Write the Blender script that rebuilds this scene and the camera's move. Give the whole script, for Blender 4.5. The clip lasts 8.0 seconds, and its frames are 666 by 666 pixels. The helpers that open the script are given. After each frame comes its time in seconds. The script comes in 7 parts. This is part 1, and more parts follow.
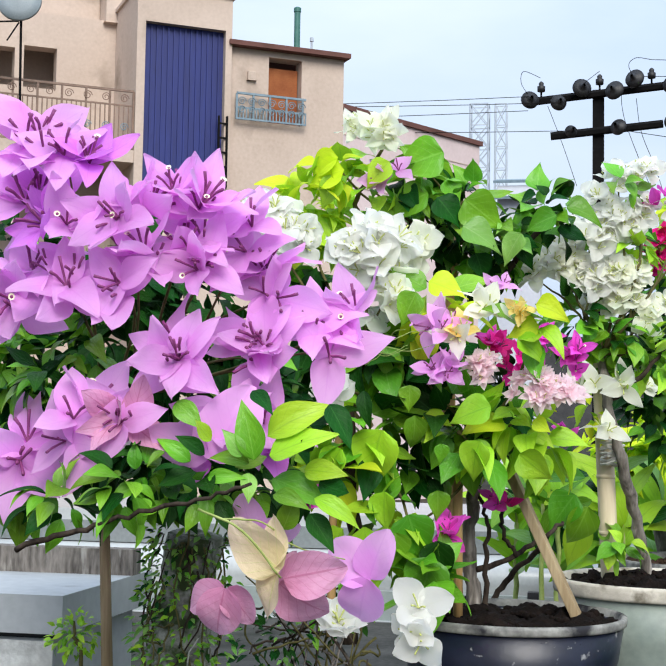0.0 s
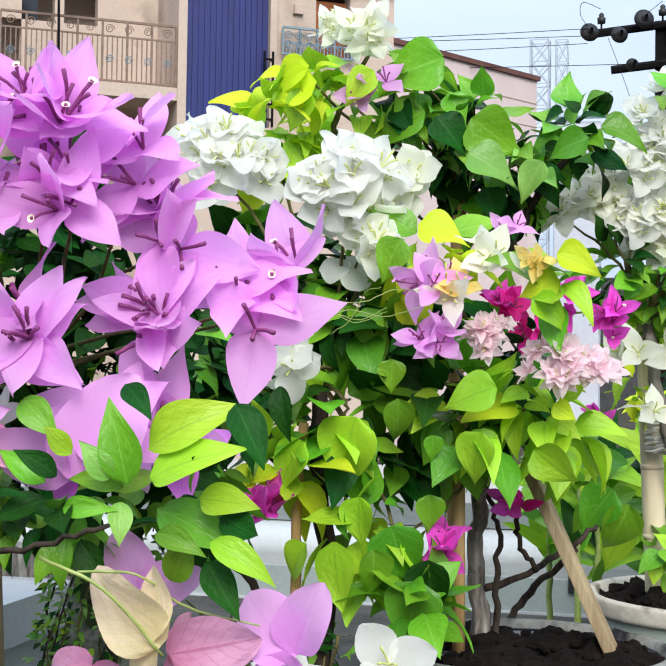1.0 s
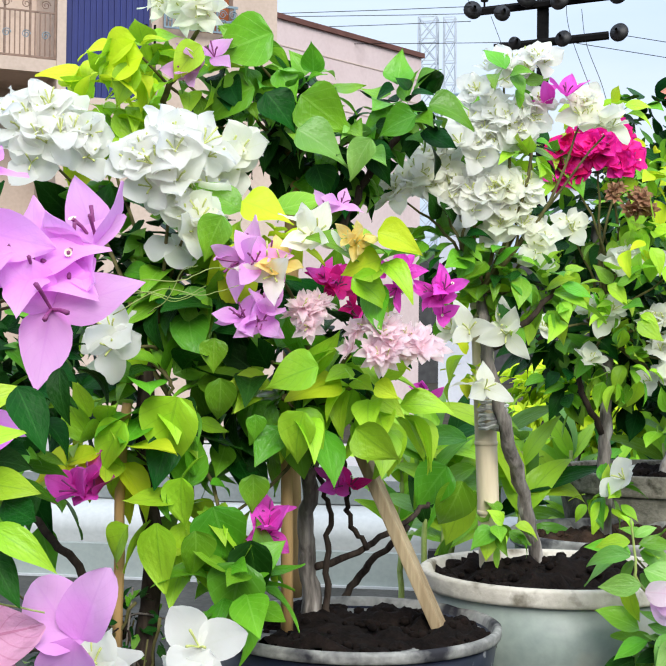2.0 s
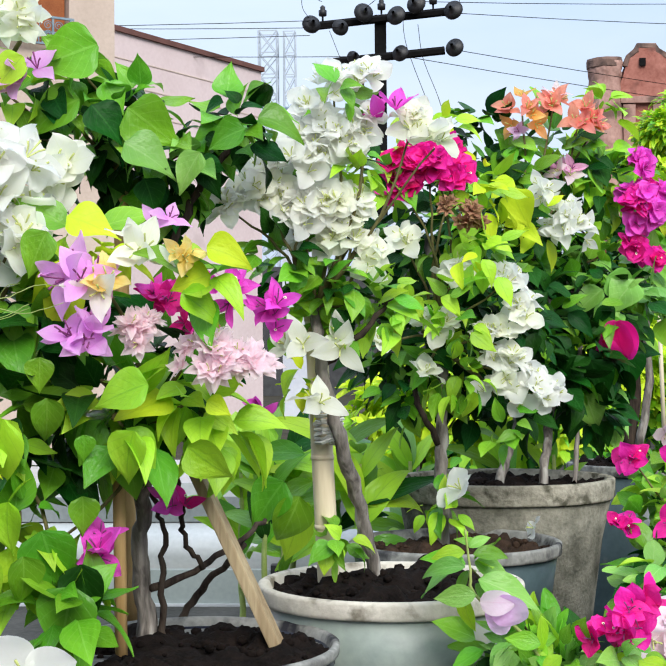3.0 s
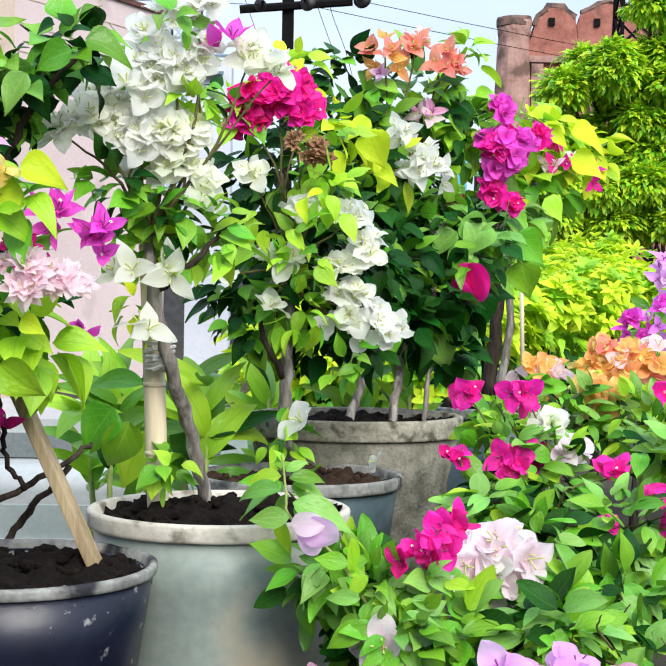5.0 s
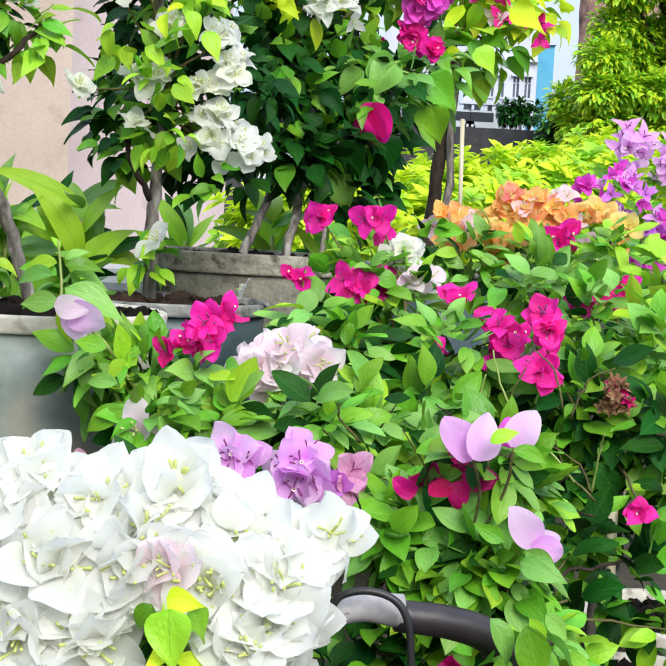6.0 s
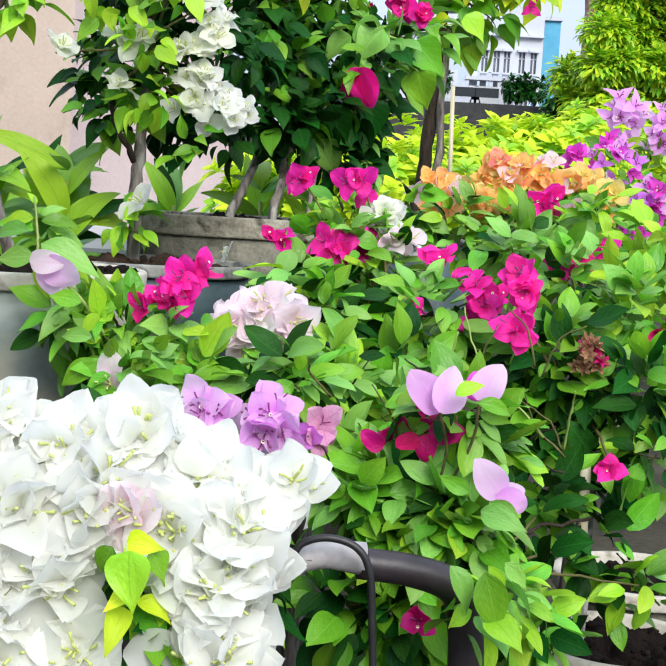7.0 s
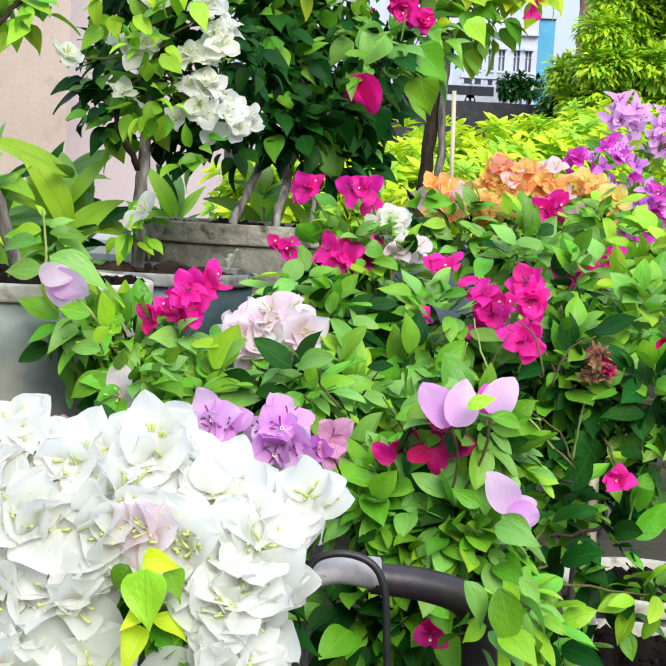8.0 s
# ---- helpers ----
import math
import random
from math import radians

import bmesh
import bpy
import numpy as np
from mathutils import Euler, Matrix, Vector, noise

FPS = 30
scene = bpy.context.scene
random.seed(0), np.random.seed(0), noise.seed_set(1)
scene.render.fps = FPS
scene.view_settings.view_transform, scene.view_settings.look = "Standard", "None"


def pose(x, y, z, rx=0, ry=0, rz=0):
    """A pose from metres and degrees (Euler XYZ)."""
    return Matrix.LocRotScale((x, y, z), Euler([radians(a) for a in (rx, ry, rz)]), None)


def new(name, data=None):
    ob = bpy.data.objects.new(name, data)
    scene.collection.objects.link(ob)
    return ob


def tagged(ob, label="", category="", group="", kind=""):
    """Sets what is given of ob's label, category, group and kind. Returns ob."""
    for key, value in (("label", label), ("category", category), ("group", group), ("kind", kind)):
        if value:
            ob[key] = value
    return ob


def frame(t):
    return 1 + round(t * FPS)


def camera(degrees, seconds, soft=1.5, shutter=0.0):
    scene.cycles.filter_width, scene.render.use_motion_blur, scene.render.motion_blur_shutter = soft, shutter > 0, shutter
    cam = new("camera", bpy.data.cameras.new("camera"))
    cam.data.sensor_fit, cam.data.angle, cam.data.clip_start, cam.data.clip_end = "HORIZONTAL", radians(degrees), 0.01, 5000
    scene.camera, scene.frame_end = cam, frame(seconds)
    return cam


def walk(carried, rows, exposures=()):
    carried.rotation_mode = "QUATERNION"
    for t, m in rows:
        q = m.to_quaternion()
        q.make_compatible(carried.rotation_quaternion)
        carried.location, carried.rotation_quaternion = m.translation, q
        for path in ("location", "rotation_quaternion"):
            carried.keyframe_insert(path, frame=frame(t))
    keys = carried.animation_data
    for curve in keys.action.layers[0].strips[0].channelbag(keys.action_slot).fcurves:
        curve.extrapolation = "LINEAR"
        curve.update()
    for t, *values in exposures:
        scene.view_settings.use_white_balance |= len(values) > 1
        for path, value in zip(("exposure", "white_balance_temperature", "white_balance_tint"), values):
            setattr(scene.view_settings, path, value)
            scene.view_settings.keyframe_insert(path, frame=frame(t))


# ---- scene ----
cam = camera(27.5, 8.0, 1.5)
PATH = [
    (0, pose(0.315, -0.708, 1.108, 94.25, -0.9, 11.35)),
    (0.5, pose(0.361, -0.575, 1.112, 94.1, -0.7, 13.65)),
    (0.6, pose(0.355, -0.33, 1.146, 92.95, -0.79, 13.8)),
    (0.8, pose(0.35, -0.21, 1.163, 92.41, -0.82, 13.95)),
    (1, pose(0.343, -0.063, 1.184, 91.728, -0.885, 13.874)),
    (1.5, pose(0.367, -0.04, 1.18, 90.958, -0.82, 11.558)),
    (2, pose(0.442, -0.022, 1.19, 90.78, -0.616, 9.281)),
    (2.2, pose(0.462, -0.012, 1.189, 90.647, -0.266, 8.372)),
    (3.3, pose(0.457, 0.004, 1.198, 91.707, 0.479, 0.899)),
    (3.5, pose(0.45, 0, 1.2, 91.893, 0.475, 0)),
    (4, pose(0.456, -0.004, 1.198, 91.991, 0.182, -1.414)),
    (4.2, pose(0.471, -0.003, 1.194, 91.79, -0.147, -1.533)),
    (5.3, pose(0.794, -0.028, 1.084, 88.247, -1.585, -0.342)),
    (5.5, pose(0.97, -0.027, 1.024, 87.475, -2.037, 0.968)),
    (6, pose(1.116, -0.001, 0.972, 85.468, -3.074, 2.422)),
    (6.5, pose(1.143, -0.019, 0.93, 84.763, -3.3, 2.643)),
    (7, pose(1.17, -0.02, 0.944, 84.457, -3.388, 2.637)),
    (7.5, pose(1.158, -0.015, 0.958, 83.943, -3.356, 2.461)),
    (8, pose(1.146, -0.018, 0.964, 84.4, -3.2, 2.426)),
]
walk(cam, PATH, [(0, 0.38), (1, 0.44), (2, 0.47), (3.3, 0.43), (4.2, 0.45), (5.3, 0.6), (5.5, 0.55), (6, 0.46), (8, 0.44)])

# ---- light: a bright overcast sky with a weak veiled sun ----
SUN_EL, SUN_AZ = radians(38), radians(158)
world = bpy.data.worlds.new("sky")
scene.world = world
world.use_nodes = True
wn = world.node_tree
wn.nodes.clear()
w_out = wn.nodes.new("ShaderNodeOutputWorld")
w_bg = wn.nodes.new("ShaderNodeBackground")
w_sky = wn.nodes.new("ShaderNodeTexSky")
w_sky.sky_type = "NISHITA"
w_sky.sun_disc = False
w_sky.sun_elevation, w_sky.sun_rotation = SUN_EL, SUN_AZ
w_sky.dust_density, w_sky.air_density = 1.5, 1.2
w_co = wn.nodes.new("ShaderNodeTexCoord")
w_map = wn.nodes.new("ShaderNodeMapping")
w_map.inputs["Scale"].default_value = (1.0, 1.0, 3.0)
w_noise = wn.nodes.new("ShaderNodeTexNoise")
w_noise.inputs["Scale"].default_value = 3.0
w_noise.inputs["Detail"].default_value = 6.0
w_ramp = wn.nodes.new("ShaderNodeValToRGB")
w_ramp.color_ramp.elements[0].position, w_ramp.color_ramp.elements[0].color = 0.3, (4.5, 5.6, 7.5, 1)
w_ramp.color_ramp.elements[1].position, w_ramp.color_ramp.elements[1].color = 0.7, (6.1, 6.9, 8.1, 1)
w_mix = wn.nodes.new("ShaderNodeMix")
w_mix.data_type = "RGBA"
w_mix.inputs["Factor"].default_value = 0.88
wn.links.new(w_co.outputs["Generated"], w_map.inputs["Vector"])
wn.links.new(w_map.outputs["Vector"], w_noise.inputs["Vector"])
wn.links.new(w_noise.outputs["Fac"], w_ramp.inputs["Fac"])
wn.links.new(w_sky.outputs["Color"], w_mix.inputs["A"])
wn.links.new(w_ramp.outputs["Color"], w_mix.inputs["B"])
# an overcast sky brightens evenly from the horizon to the zenith
w_sep = wn.nodes.new("ShaderNodeSeparateXYZ")
w_up = wn.nodes.new("ShaderNodeMath")
w_up.operation, w_up.use_clamp = "MAXIMUM", True
w_gain = wn.nodes.new("ShaderNodeMath")
w_gain.operation = "MULTIPLY_ADD"
w_gain.inputs[1].default_value, w_gain.inputs[2].default_value = 0.8, 0.74
w_mul = wn.nodes.new("ShaderNodeVectorMath")
w_mul.operation = "SCALE"
wn.links.new(w_co.outputs["Generated"], w_sep.inputs["Vector"])
wn.links.new(w_sep.outputs["Z"], w_up.inputs[0])
w_up.inputs[1].default_value = 0.0
wn.links.new(w_up.outputs[0], w_gain.inputs[0])
wn.links.new(w_mix.outputs["Result"], w_mul.inputs[0])
wn.links.new(w_gain.outputs[0], w_mul.inputs["Scale"])
wn.links.new(w_mul.outputs[0], w_bg.inputs["Color"])
w_bg.inputs["Strength"].default_value = 0.122
wn.links.new(w_bg.outputs["Background"], w_out.inputs["Surface"])
sun = new("sun", bpy.data.lights.new("sun", "SUN"))
sun.data.energy, sun.data.angle, sun.data.color = 2.7, radians(35), (1.0, 0.965, 0.9)
sun.rotation_euler = (math.pi / 2 - SUN_EL, 0, math.pi - SUN_AZ)


# ---- materials ----
def nodes_of(name):
    m = bpy.data.materials.new(name)
    m.use_nodes = True
    return m, m.node_tree.nodes, m.node_tree.links, m.node_tree.nodes["Principled BSDF"]


def surface(name, dark, light, scale=6.0, rough=0.8, bump=0.3, fine=60.0, metal=0.0, stretch=(1, 1, 1), stain=None):
    """A worn surface: broad blotches between two colours, fine grain, relief, and stains of their own colour."""
    m, n, l, b = nodes_of(name)
    co = n.new("ShaderNodeTexCoord")
    mp = n.new("ShaderNodeMapping")
    mp.inputs["Scale"].default_value = stretch
    l.new(co.outputs["Object"], mp.inputs["Vector"])
    a = n.new("ShaderNodeTexNoise")
    a.inputs["Scale"].default_value, a.inputs["Detail"].default_value = scale, 8
    f = n.new("ShaderNodeTexNoise")
    f.inputs["Scale"].default_value, f.inputs["Detail"].default_value = fine, 6
    for t in (a, f):
        l.new(mp.outputs["Vector"], t.inputs["Vector"])
    s = n.new("ShaderNodeMath")
    s.operation = "MULTIPLY_ADD"
    s.inputs[1].default_value, s.inputs[2].default_value = 0.35, 0.0
    l.new(f.outputs["Fac"], s.inputs[0])
    t = n.new("ShaderNodeMath")
    t.operation = "MULTIPLY_ADD"
    t.inputs[1].default_value = 0.65
    l.new(a.outputs["Fac"], t.inputs[0])
    l.new(s.outputs[0], t.inputs[2])
    r = n.new("ShaderNodeValToRGB")
    r.color_ramp.elements[0].position, r.color_ramp.elements[0].color = 0.33, (*dark, 1)
    r.color_ramp.elements[1].position, r.color_ramp.elements[1].color = 0.67, (*light, 1)
    l.new(t.outputs[0], r.inputs["Fac"])
    col = r.outputs["Color"]
    if stain:
        c, sc, lo, hi = stain
        q = n.new("ShaderNodeTexNoise")
        q.inputs["Scale"].default_value, q.inputs["Detail"].default_value = sc, 7
        l.new(mp.outputs["Vector"], q.inputs["Vector"])
        k = n.new("ShaderNodeMapRange")
        k.inputs["From Min"].default_value, k.inputs["From Max"].default_value = lo, hi
        l.new(q.outputs["Fac"], k.inputs["Value"])
        x = n.new("ShaderNodeMix")
        x.data_type = "RGBA"
        x.inputs["B"].default_value = (*c, 1)
        l.new(k.outputs["Result"], x.inputs["Factor"])
        l.new(col, x.inputs["A"])
        col = x.outputs["Result"]
    l.new(col, b.inputs["Base Color"])
    b.inputs["Roughness"].default_value, b.inputs["Metallic"].default_value = rough, metal
    b.inputs["Specular IOR Level"].default_value = 0.5 if rough < 0.7 else 0.12
    u = n.new("ShaderNodeBump")
    u.inputs["Strength"].default_value, u.inputs["Distance"].default_value = bump, 0.01
    l.new(t.outputs[0], u.inputs["Height"])
    l.new(u.outputs["Normal"], b.inputs["Normal"])
    return m


def petal(name, base, edge, vein, through_light=0.35, rough=0.5, veins=0.5, spread=0.12, gloss=0.3, crease=0.45):
    """A leaf or a bract: a midrib and side veins along its length, colour from base to edge, light shining through."""
    m, n, l, b = nodes_of(name)
    uv = n.new("ShaderNodeUVMap")
    sep = n.new("ShaderNodeSeparateXYZ")
    l.new(uv.outputs["UV"], sep.inputs["Vector"])

    def math_node(op, *args):
        k = n.new("ShaderNodeMath")
        k.operation = op
        for i, v in enumerate(args):
            if isinstance(v, (int, float)):
                k.inputs[i].default_value = v
            else:
                l.new(v, k.inputs[i])
        return k.outputs[0]

    across = math_node("ABSOLUTE", math_node("SUBTRACT", sep.outputs["X"], 0.5))
    rib = math_node("LESS_THAN", across, 0.022)
    side = math_node("FRACT", math_node("MULTIPLY", math_node("SUBTRACT", sep.outputs["Y"], math_node("MULTIPLY", across, 0.7)), 6.0))
    side = math_node("MULTIPLY", math_node("LESS_THAN", side, 0.10), 0.6)
    lines = math_node("MULTIPLY", math_node("MAXIMUM", rib, side), veins)
    grad = n.new("ShaderNodeMix")
    grad.data_type = "RGBA"
    grad.inputs["A"].default_value, grad.inputs["B"].default_value = (*base, 1), (*edge, 1)
    mot = n.new("ShaderNodeTexNoise")
    mot.inputs["Scale"].default_value, mot.inputs["Detail"].default_value = 3.0, 4
    l.new(uv.outputs["UV"], mot.inputs["Vector"])
    l.new(math_node("MULTIPLY_ADD", mot.outputs["Fac"], 0.5, math_node("MULTIPLY", sep.outputs["Y"], 0.6)), grad.inputs["Factor"])
    mix = n.new("ShaderNodeMix")
    mix.data_type = "RGBA"
    mix.inputs["B"].default_value = (*vein, 1)
    l.new(lines, mix.inputs["Factor"])
    l.new(grad.outputs["Result"], mix.inputs["A"])
    info, geo = n.new("ShaderNodeObjectInfo"), n.new("ShaderNodeNewGeometry")
    rnd = math_node("FRACT", math_node("ADD", info.outputs["Random"], geo.outputs["Random Per Island"]))
    hsv = n.new("ShaderNodeHueSaturation")
    l.new(mix.outputs["Result"], hsv.inputs["Color"])
    l.new(math_node("MULTIPLY_ADD", rnd, spread * 0.25, 0.5 - spread * 0.125), hsv.inputs["Hue"])
    l.new(math_node("MULTIPLY_ADD", math_node("FRACT", math_node("MULTIPLY", rnd, 7.3)), spread * 4, 1 - spread * 2), hsv.inputs["Value"])
    l.new(hsv.outputs["Color"], b.inputs["Base Color"])
    b.inputs["Roughness"].default_value = rough
    b.inputs["Specular IOR Level"].default_value = gloss
    bp = n.new("ShaderNodeBump")
    bp.inputs["Strength"].default_value, bp.inputs["Distance"].default_value = crease, 0.003
    crinkle = n.new("ShaderNodeTexNoise")
    crinkle.inputs["Scale"].default_value, crinkle.inputs["Detail"].default_value = 7.0, 3
    l.new(uv.outputs["UV"], crinkle.inputs["Vector"])
    l.new(math_node("MULTIPLY_ADD", crinkle.outputs["Fac"], 1.6, lines), bp.inputs["Height"])
    l.new(bp.outputs["Normal"], b.inputs["Normal"])
    tr = n.new("ShaderNodeBsdfTranslucent")
    l.new(hsv.outputs["Color"], tr.inputs["Color"])
    ms = n.new("ShaderNodeMixShader")
    ms.inputs["Fac"].default_value = through_light
    l.new(b.outputs["BSDF"], ms.inputs[1])
    l.new(tr.outputs["BSDF"], ms.inputs[2])
    l.new(ms.outputs["Shader"], n["Material Output"].inputs["Surface"])
    return m


# Deep green leaf, taken near black to carry the shade inside the crowns.
LEAF_DEEP_SHADE = petal("leaf_deep_green", (0.0025, 0.025, 0.003), (0.012, 0.085, 0.007), (0.04, 0.16, 0.025), 0.05, 0.45, 0.28, 0.14, 0.10)
LEAF_MID = petal("leaf_green", (0.072, 0.27, 0.010), (0.22, 0.52, 0.028), (0.30, 0.60, 0.10), 0.28, 0.34, 0.30, 0.15, 0.42)
LEAF_LIME = petal("leaf_lime", (0.25, 0.55, 0.014), (0.50, 0.78, 0.05), (0.15, 0.38, 0.03), 0.32, 0.40, 0.34, 0.11, 0.4)
LEAF_YELLOW = petal("leaf_yellow_green", (0.52, 0.74, 0.012), (0.76, 0.88, 0.045), (0.36, 0.58, 0.03), 0.38, 0.5, 0.22, 0.07)
LEAF_GREY = petal("leaf_grey_green", (0.12, 0.34, 0.04), (0.27, 0.54, 0.10), (0.38, 0.60, 0.20), 0.24, 0.38, 0.30, 0.10, 0.42)
LILAC = petal("bract_lilac", (0.83, 0.32, 0.83), (0.95, 0.57, 0.94), (0.72, 0.24, 0.78), 0.5, 0.65, 0.16, 0.06, 0.2, 0.22)
LILAC_PALE = petal("bract_pale_lilac", (0.86, 0.47, 0.86), (0.95, 0.70, 0.95), (0.78, 0.34, 0.76), 0.5, 0.65, 0.16, 0.06, 0.2, 0.22)
ORCHID = petal("bract_orchid", (0.66, 0.14, 0.74), (0.84, 0.34, 0.90), (0.5, 0.08, 0.58), 0.42, 0.6, 0.2, 0.08, 0.2, 0.25)
VIOLET = petal("bract_violet", (0.82, 0.03, 0.56), (0.93, 0.15, 0.76), (0.6, 0.015, 0.4), 0.38, 0.6, 0.2, 0.08)
WHITE = petal("bract_white", (0.90, 0.905, 0.83), (0.915, 0.915, 0.895), (0.84, 0.87, 0.70), 0.6, 0.85, 0.10, 0.012, 0.05, 0.12)
CREAM = petal("bract_cream", (0.92, 0.93, 0.74), (0.935, 0.94, 0.87), (0.77, 0.84, 0.48), 0.56, 0.85, 0.16, 0.025, 0.05, 0.15)
MAGENTA = petal("bract_magenta", (0.82, 0.006, 0.26), (0.94, 0.03, 0.44), (0.6, 0.003, 0.2), 0.36, 0.5, 0.25, 0.10)
CRIMSON = petal("bract_crimson", (0.54, 0.003, 0.09), (0.78, 0.008, 0.24), (0.32, 0.002, 0.05), 0.38, 0.5, 0.3, 0.10)
PINK = petal("bract_pale_pink", (0.97, 0.70, 0.77), (0.98, 0.87, 0.91), (0.92, 0.50, 0.58), 0.55, 0.65, 0.2, 0.05)
DUSTY = petal("bract_dusty_pink", (0.66, 0.22, 0.42), (0.84, 0.48, 0.68), (0.52, 0.10, 0.24), 0.40, 0.6, 0.45, 0.06)
BEIGE = petal("bract_faded_beige", (0.74, 0.64, 0.30), (0.87, 0.70, 0.56), (0.62, 0.66, 0.2), 0.38, 0.6, 0.5, 0.05)
BLUSH = petal("bract_blush_white", (0.90, 0.68, 0.76), (0.95, 0.86, 0.92), (0.86, 0.52, 0.64), 0.52, 0.65, 0.25, 0.05, 0.15, 0.2)
ORANGE = petal("bract_orange", (0.95, 0.38, 0.04), (0.97, 0.60, 0.26), (0.90, 0.26, 0.03), 0.42, 0.6, 0.18, 0.14, 0.2, 0.25)
CORAL = petal("bract_coral", (0.92, 0.24, 0.16), (0.95, 0.44, 0.36), (0.84, 0.14, 0.12), 0.46, 0.6, 0.2, 0.09)
GOLD = petal("bract_yellow", (0.90, 0.58, 0.03), (0.92, 0.80, 0.36), (0.84, 0.4, 0.02), 0.42, 0.55, 0.25, 0.06)
WITHERED = petal("bract_withered_brown", (0.28, 0.12, 0.06), (0.42, 0.24, 0.13), (0.2, 0.12, 0.05), 0.25, 0.8, 0.4, 0.12)
TUBE_DARK = surface("flower_tube_plum", (0.16, 0.02, 0.12), (0.26, 0.05, 0.18), 40, 0.6, 0.1)
TUBE_GREEN = surface("flower_tube_green", (0.40, 0.48, 0.10), (0.6, 0.62, 0.25), 40, 0.6, 0.1)
EYE = surface("flower_eye", (0.85, 0.82, 0.45), (0.9, 0.88, 0.75), 90, 0.6, 0.1)

BARK_GREY = surface("bark_grey", (0.06, 0.052, 0.045), (0.32, 0.285, 0.25), 55, 0.9, 1.0, 120, stretch=(1, 1, 0.22), stain=((0.40, 0.38, 0.34), 30, 0.58, 0.69))
BARK_DARK = surface("bark_dark", (0.018, 0.013, 0.011), (0.075, 0.056, 0.042), 30, 0.9, 1.0, 120, stretch=(1, 1, 0.22))
TWIG = surface("twig_green_brown", (0.07, 0.07, 0.025), (0.17, 0.15, 0.06), 40, 0.8, 0.5)
LEAF_TWIG = surface("twig_fresh_green", (0.22, 0.30, 0.06), (0.38, 0.46, 0.14), 30, 0.6, 0.2)
BAMBOO = surface("bamboo_pale", (0.56, 0.46, 0.30), (0.74, 0.65, 0.47), 12, 0.6, 0.3, 90, stretch=(1, 1, 0.15), stain=((0.30, 0.22, 0.13), 9, 0.6, 0.76))
STICK = surface("stick_tan", (0.40, 0.24, 0.09), (0.56, 0.37, 0.17), 20, 0.7, 0.4, 110, stretch=(1, 1, 0.12))
PLANK = surface("plank_weathered", (0.22, 0.15, 0.08), (0.52, 0.42, 0.26), 16, 0.85, 0.6, 130, stretch=(1, 1, 0.08), stain=((0.08, 0.055, 0.035), 14, 0.56, 0.72))
SOIL = surface("soil_dark", (0.002, 0.0015, 0.0013), (0.014, 0.009, 0.007), 30, 0.98, 1.0, 160)
SOIL_BROWN = surface("soil_brown", (0.014, 0.009, 0.006), (0.06, 0.036, 0.024), 24, 0.95, 1.0, 140)
POT_NAVY = surface("plastic_navy", (0.0022, 0.0035, 0.012), (0.007, 0.010, 0.028), 8, 0.38, 0.12, 60, stain=((0.22, 0.22, 0.22), 42, 0.64, 0.70))
POT_RIM = surface("rim_chalky_grey", (0.13, 0.13, 0.125), (0.36, 0.36, 0.33), 22, 0.8, 0.4, 90, stain=((0.03, 0.03, 0.035), 14, 0.5, 0.64))
POT_PALE = surface("glaze_grey_green", (0.19, 0.235, 0.21), (0.33, 0.38, 0.335), 4.5, 0.4, 0.15, 50, stain=((0.46, 0.39, 0.28), 3.4, 0.48, 0.64))
POT_CREAM = surface("rim_cream_cement", (0.44, 0.41, 0.34), (0.64, 0.60, 0.52), 16, 0.8, 0.45, 90, stain=((0.17, 0.15, 0.11), 17, 0.55, 0.68))
POT_BLUE = surface("plastic_slate_blue", (0.028, 0.05, 0.058), (0.065, 0.10, 0.11), 7, 0.4, 0.15, 60, stain=((0.13, 0.14, 0.13), 10, 0.6, 0.74))
POT_STONE = surface("cement_stone", (0.10, 0.098, 0.076), (0.29, 0.275, 0.22), 20, 0.95, 1.0, 120, stain=((0.055, 0.055, 0.038), 7, 0.48, 0.64))
RIM_TAN = surface("cement_rim_tan", (0.19, 0.175, 0.135), (0.43, 0.40, 0.32), 26, 0.95, 1.0, 120, stain=((0.09, 0.085, 0.06), 24, 0.54, 0.66))
# Grey lowered to carry the shade under the pots and in plant gaps.
CONCRETE = surface("concrete_damp_grey", (0.03, 0.03, 0.026), (0.095, 0.092, 0.082), 5, 0.9, 0.4, 60, stain=((0.02, 0.024, 0.016), 3, 0.5, 0.68))
EARTH = surface("earth_damp", (0.022, 0.02, 0.014), (0.075, 0.065, 0.045), 2, 0.95, 0.6, 30)
ASPHALT = surface("asphalt", (0.04, 0.04, 0.042), (0.075, 0.075, 0.075), 3, 0.9, 0.4, 80)
PLASTER = surface("plaster_beige", (0.45, 0.355, 0.29), (0.58, 0.47, 0.395), 0.7, 0.9, 0.2, 18, stain=((0.30, 0.235, 0.185), 1.3, 0.58, 0.76))
PLASTER_PINK = surface("plaster_pink", (0.56, 0.445, 0.435), (0.67, 0.555, 0.545), 0.6, 0.9, 0.2, 14, stain=((0.45, 0.35, 0.34), 1.0, 0.6, 0.8))
WHITEWASH = surface("whitewash", (0.50, 0.52, 0.58), (0.64, 0.66, 0.71), 0.5, 0.9, 0.15, 10)
COPING = surface("coping_brown", (0.10, 0.05, 0.04), (0.17, 0.08, 0.07), 3, 0.85, 0.3)
SHUTTER = surface("shutter_blue", (0.004, 0.010, 0.10), (0.009, 0.021, 0.165), 3, 0.55, 0.2, 20, stretch=(3, 3, 0.3))
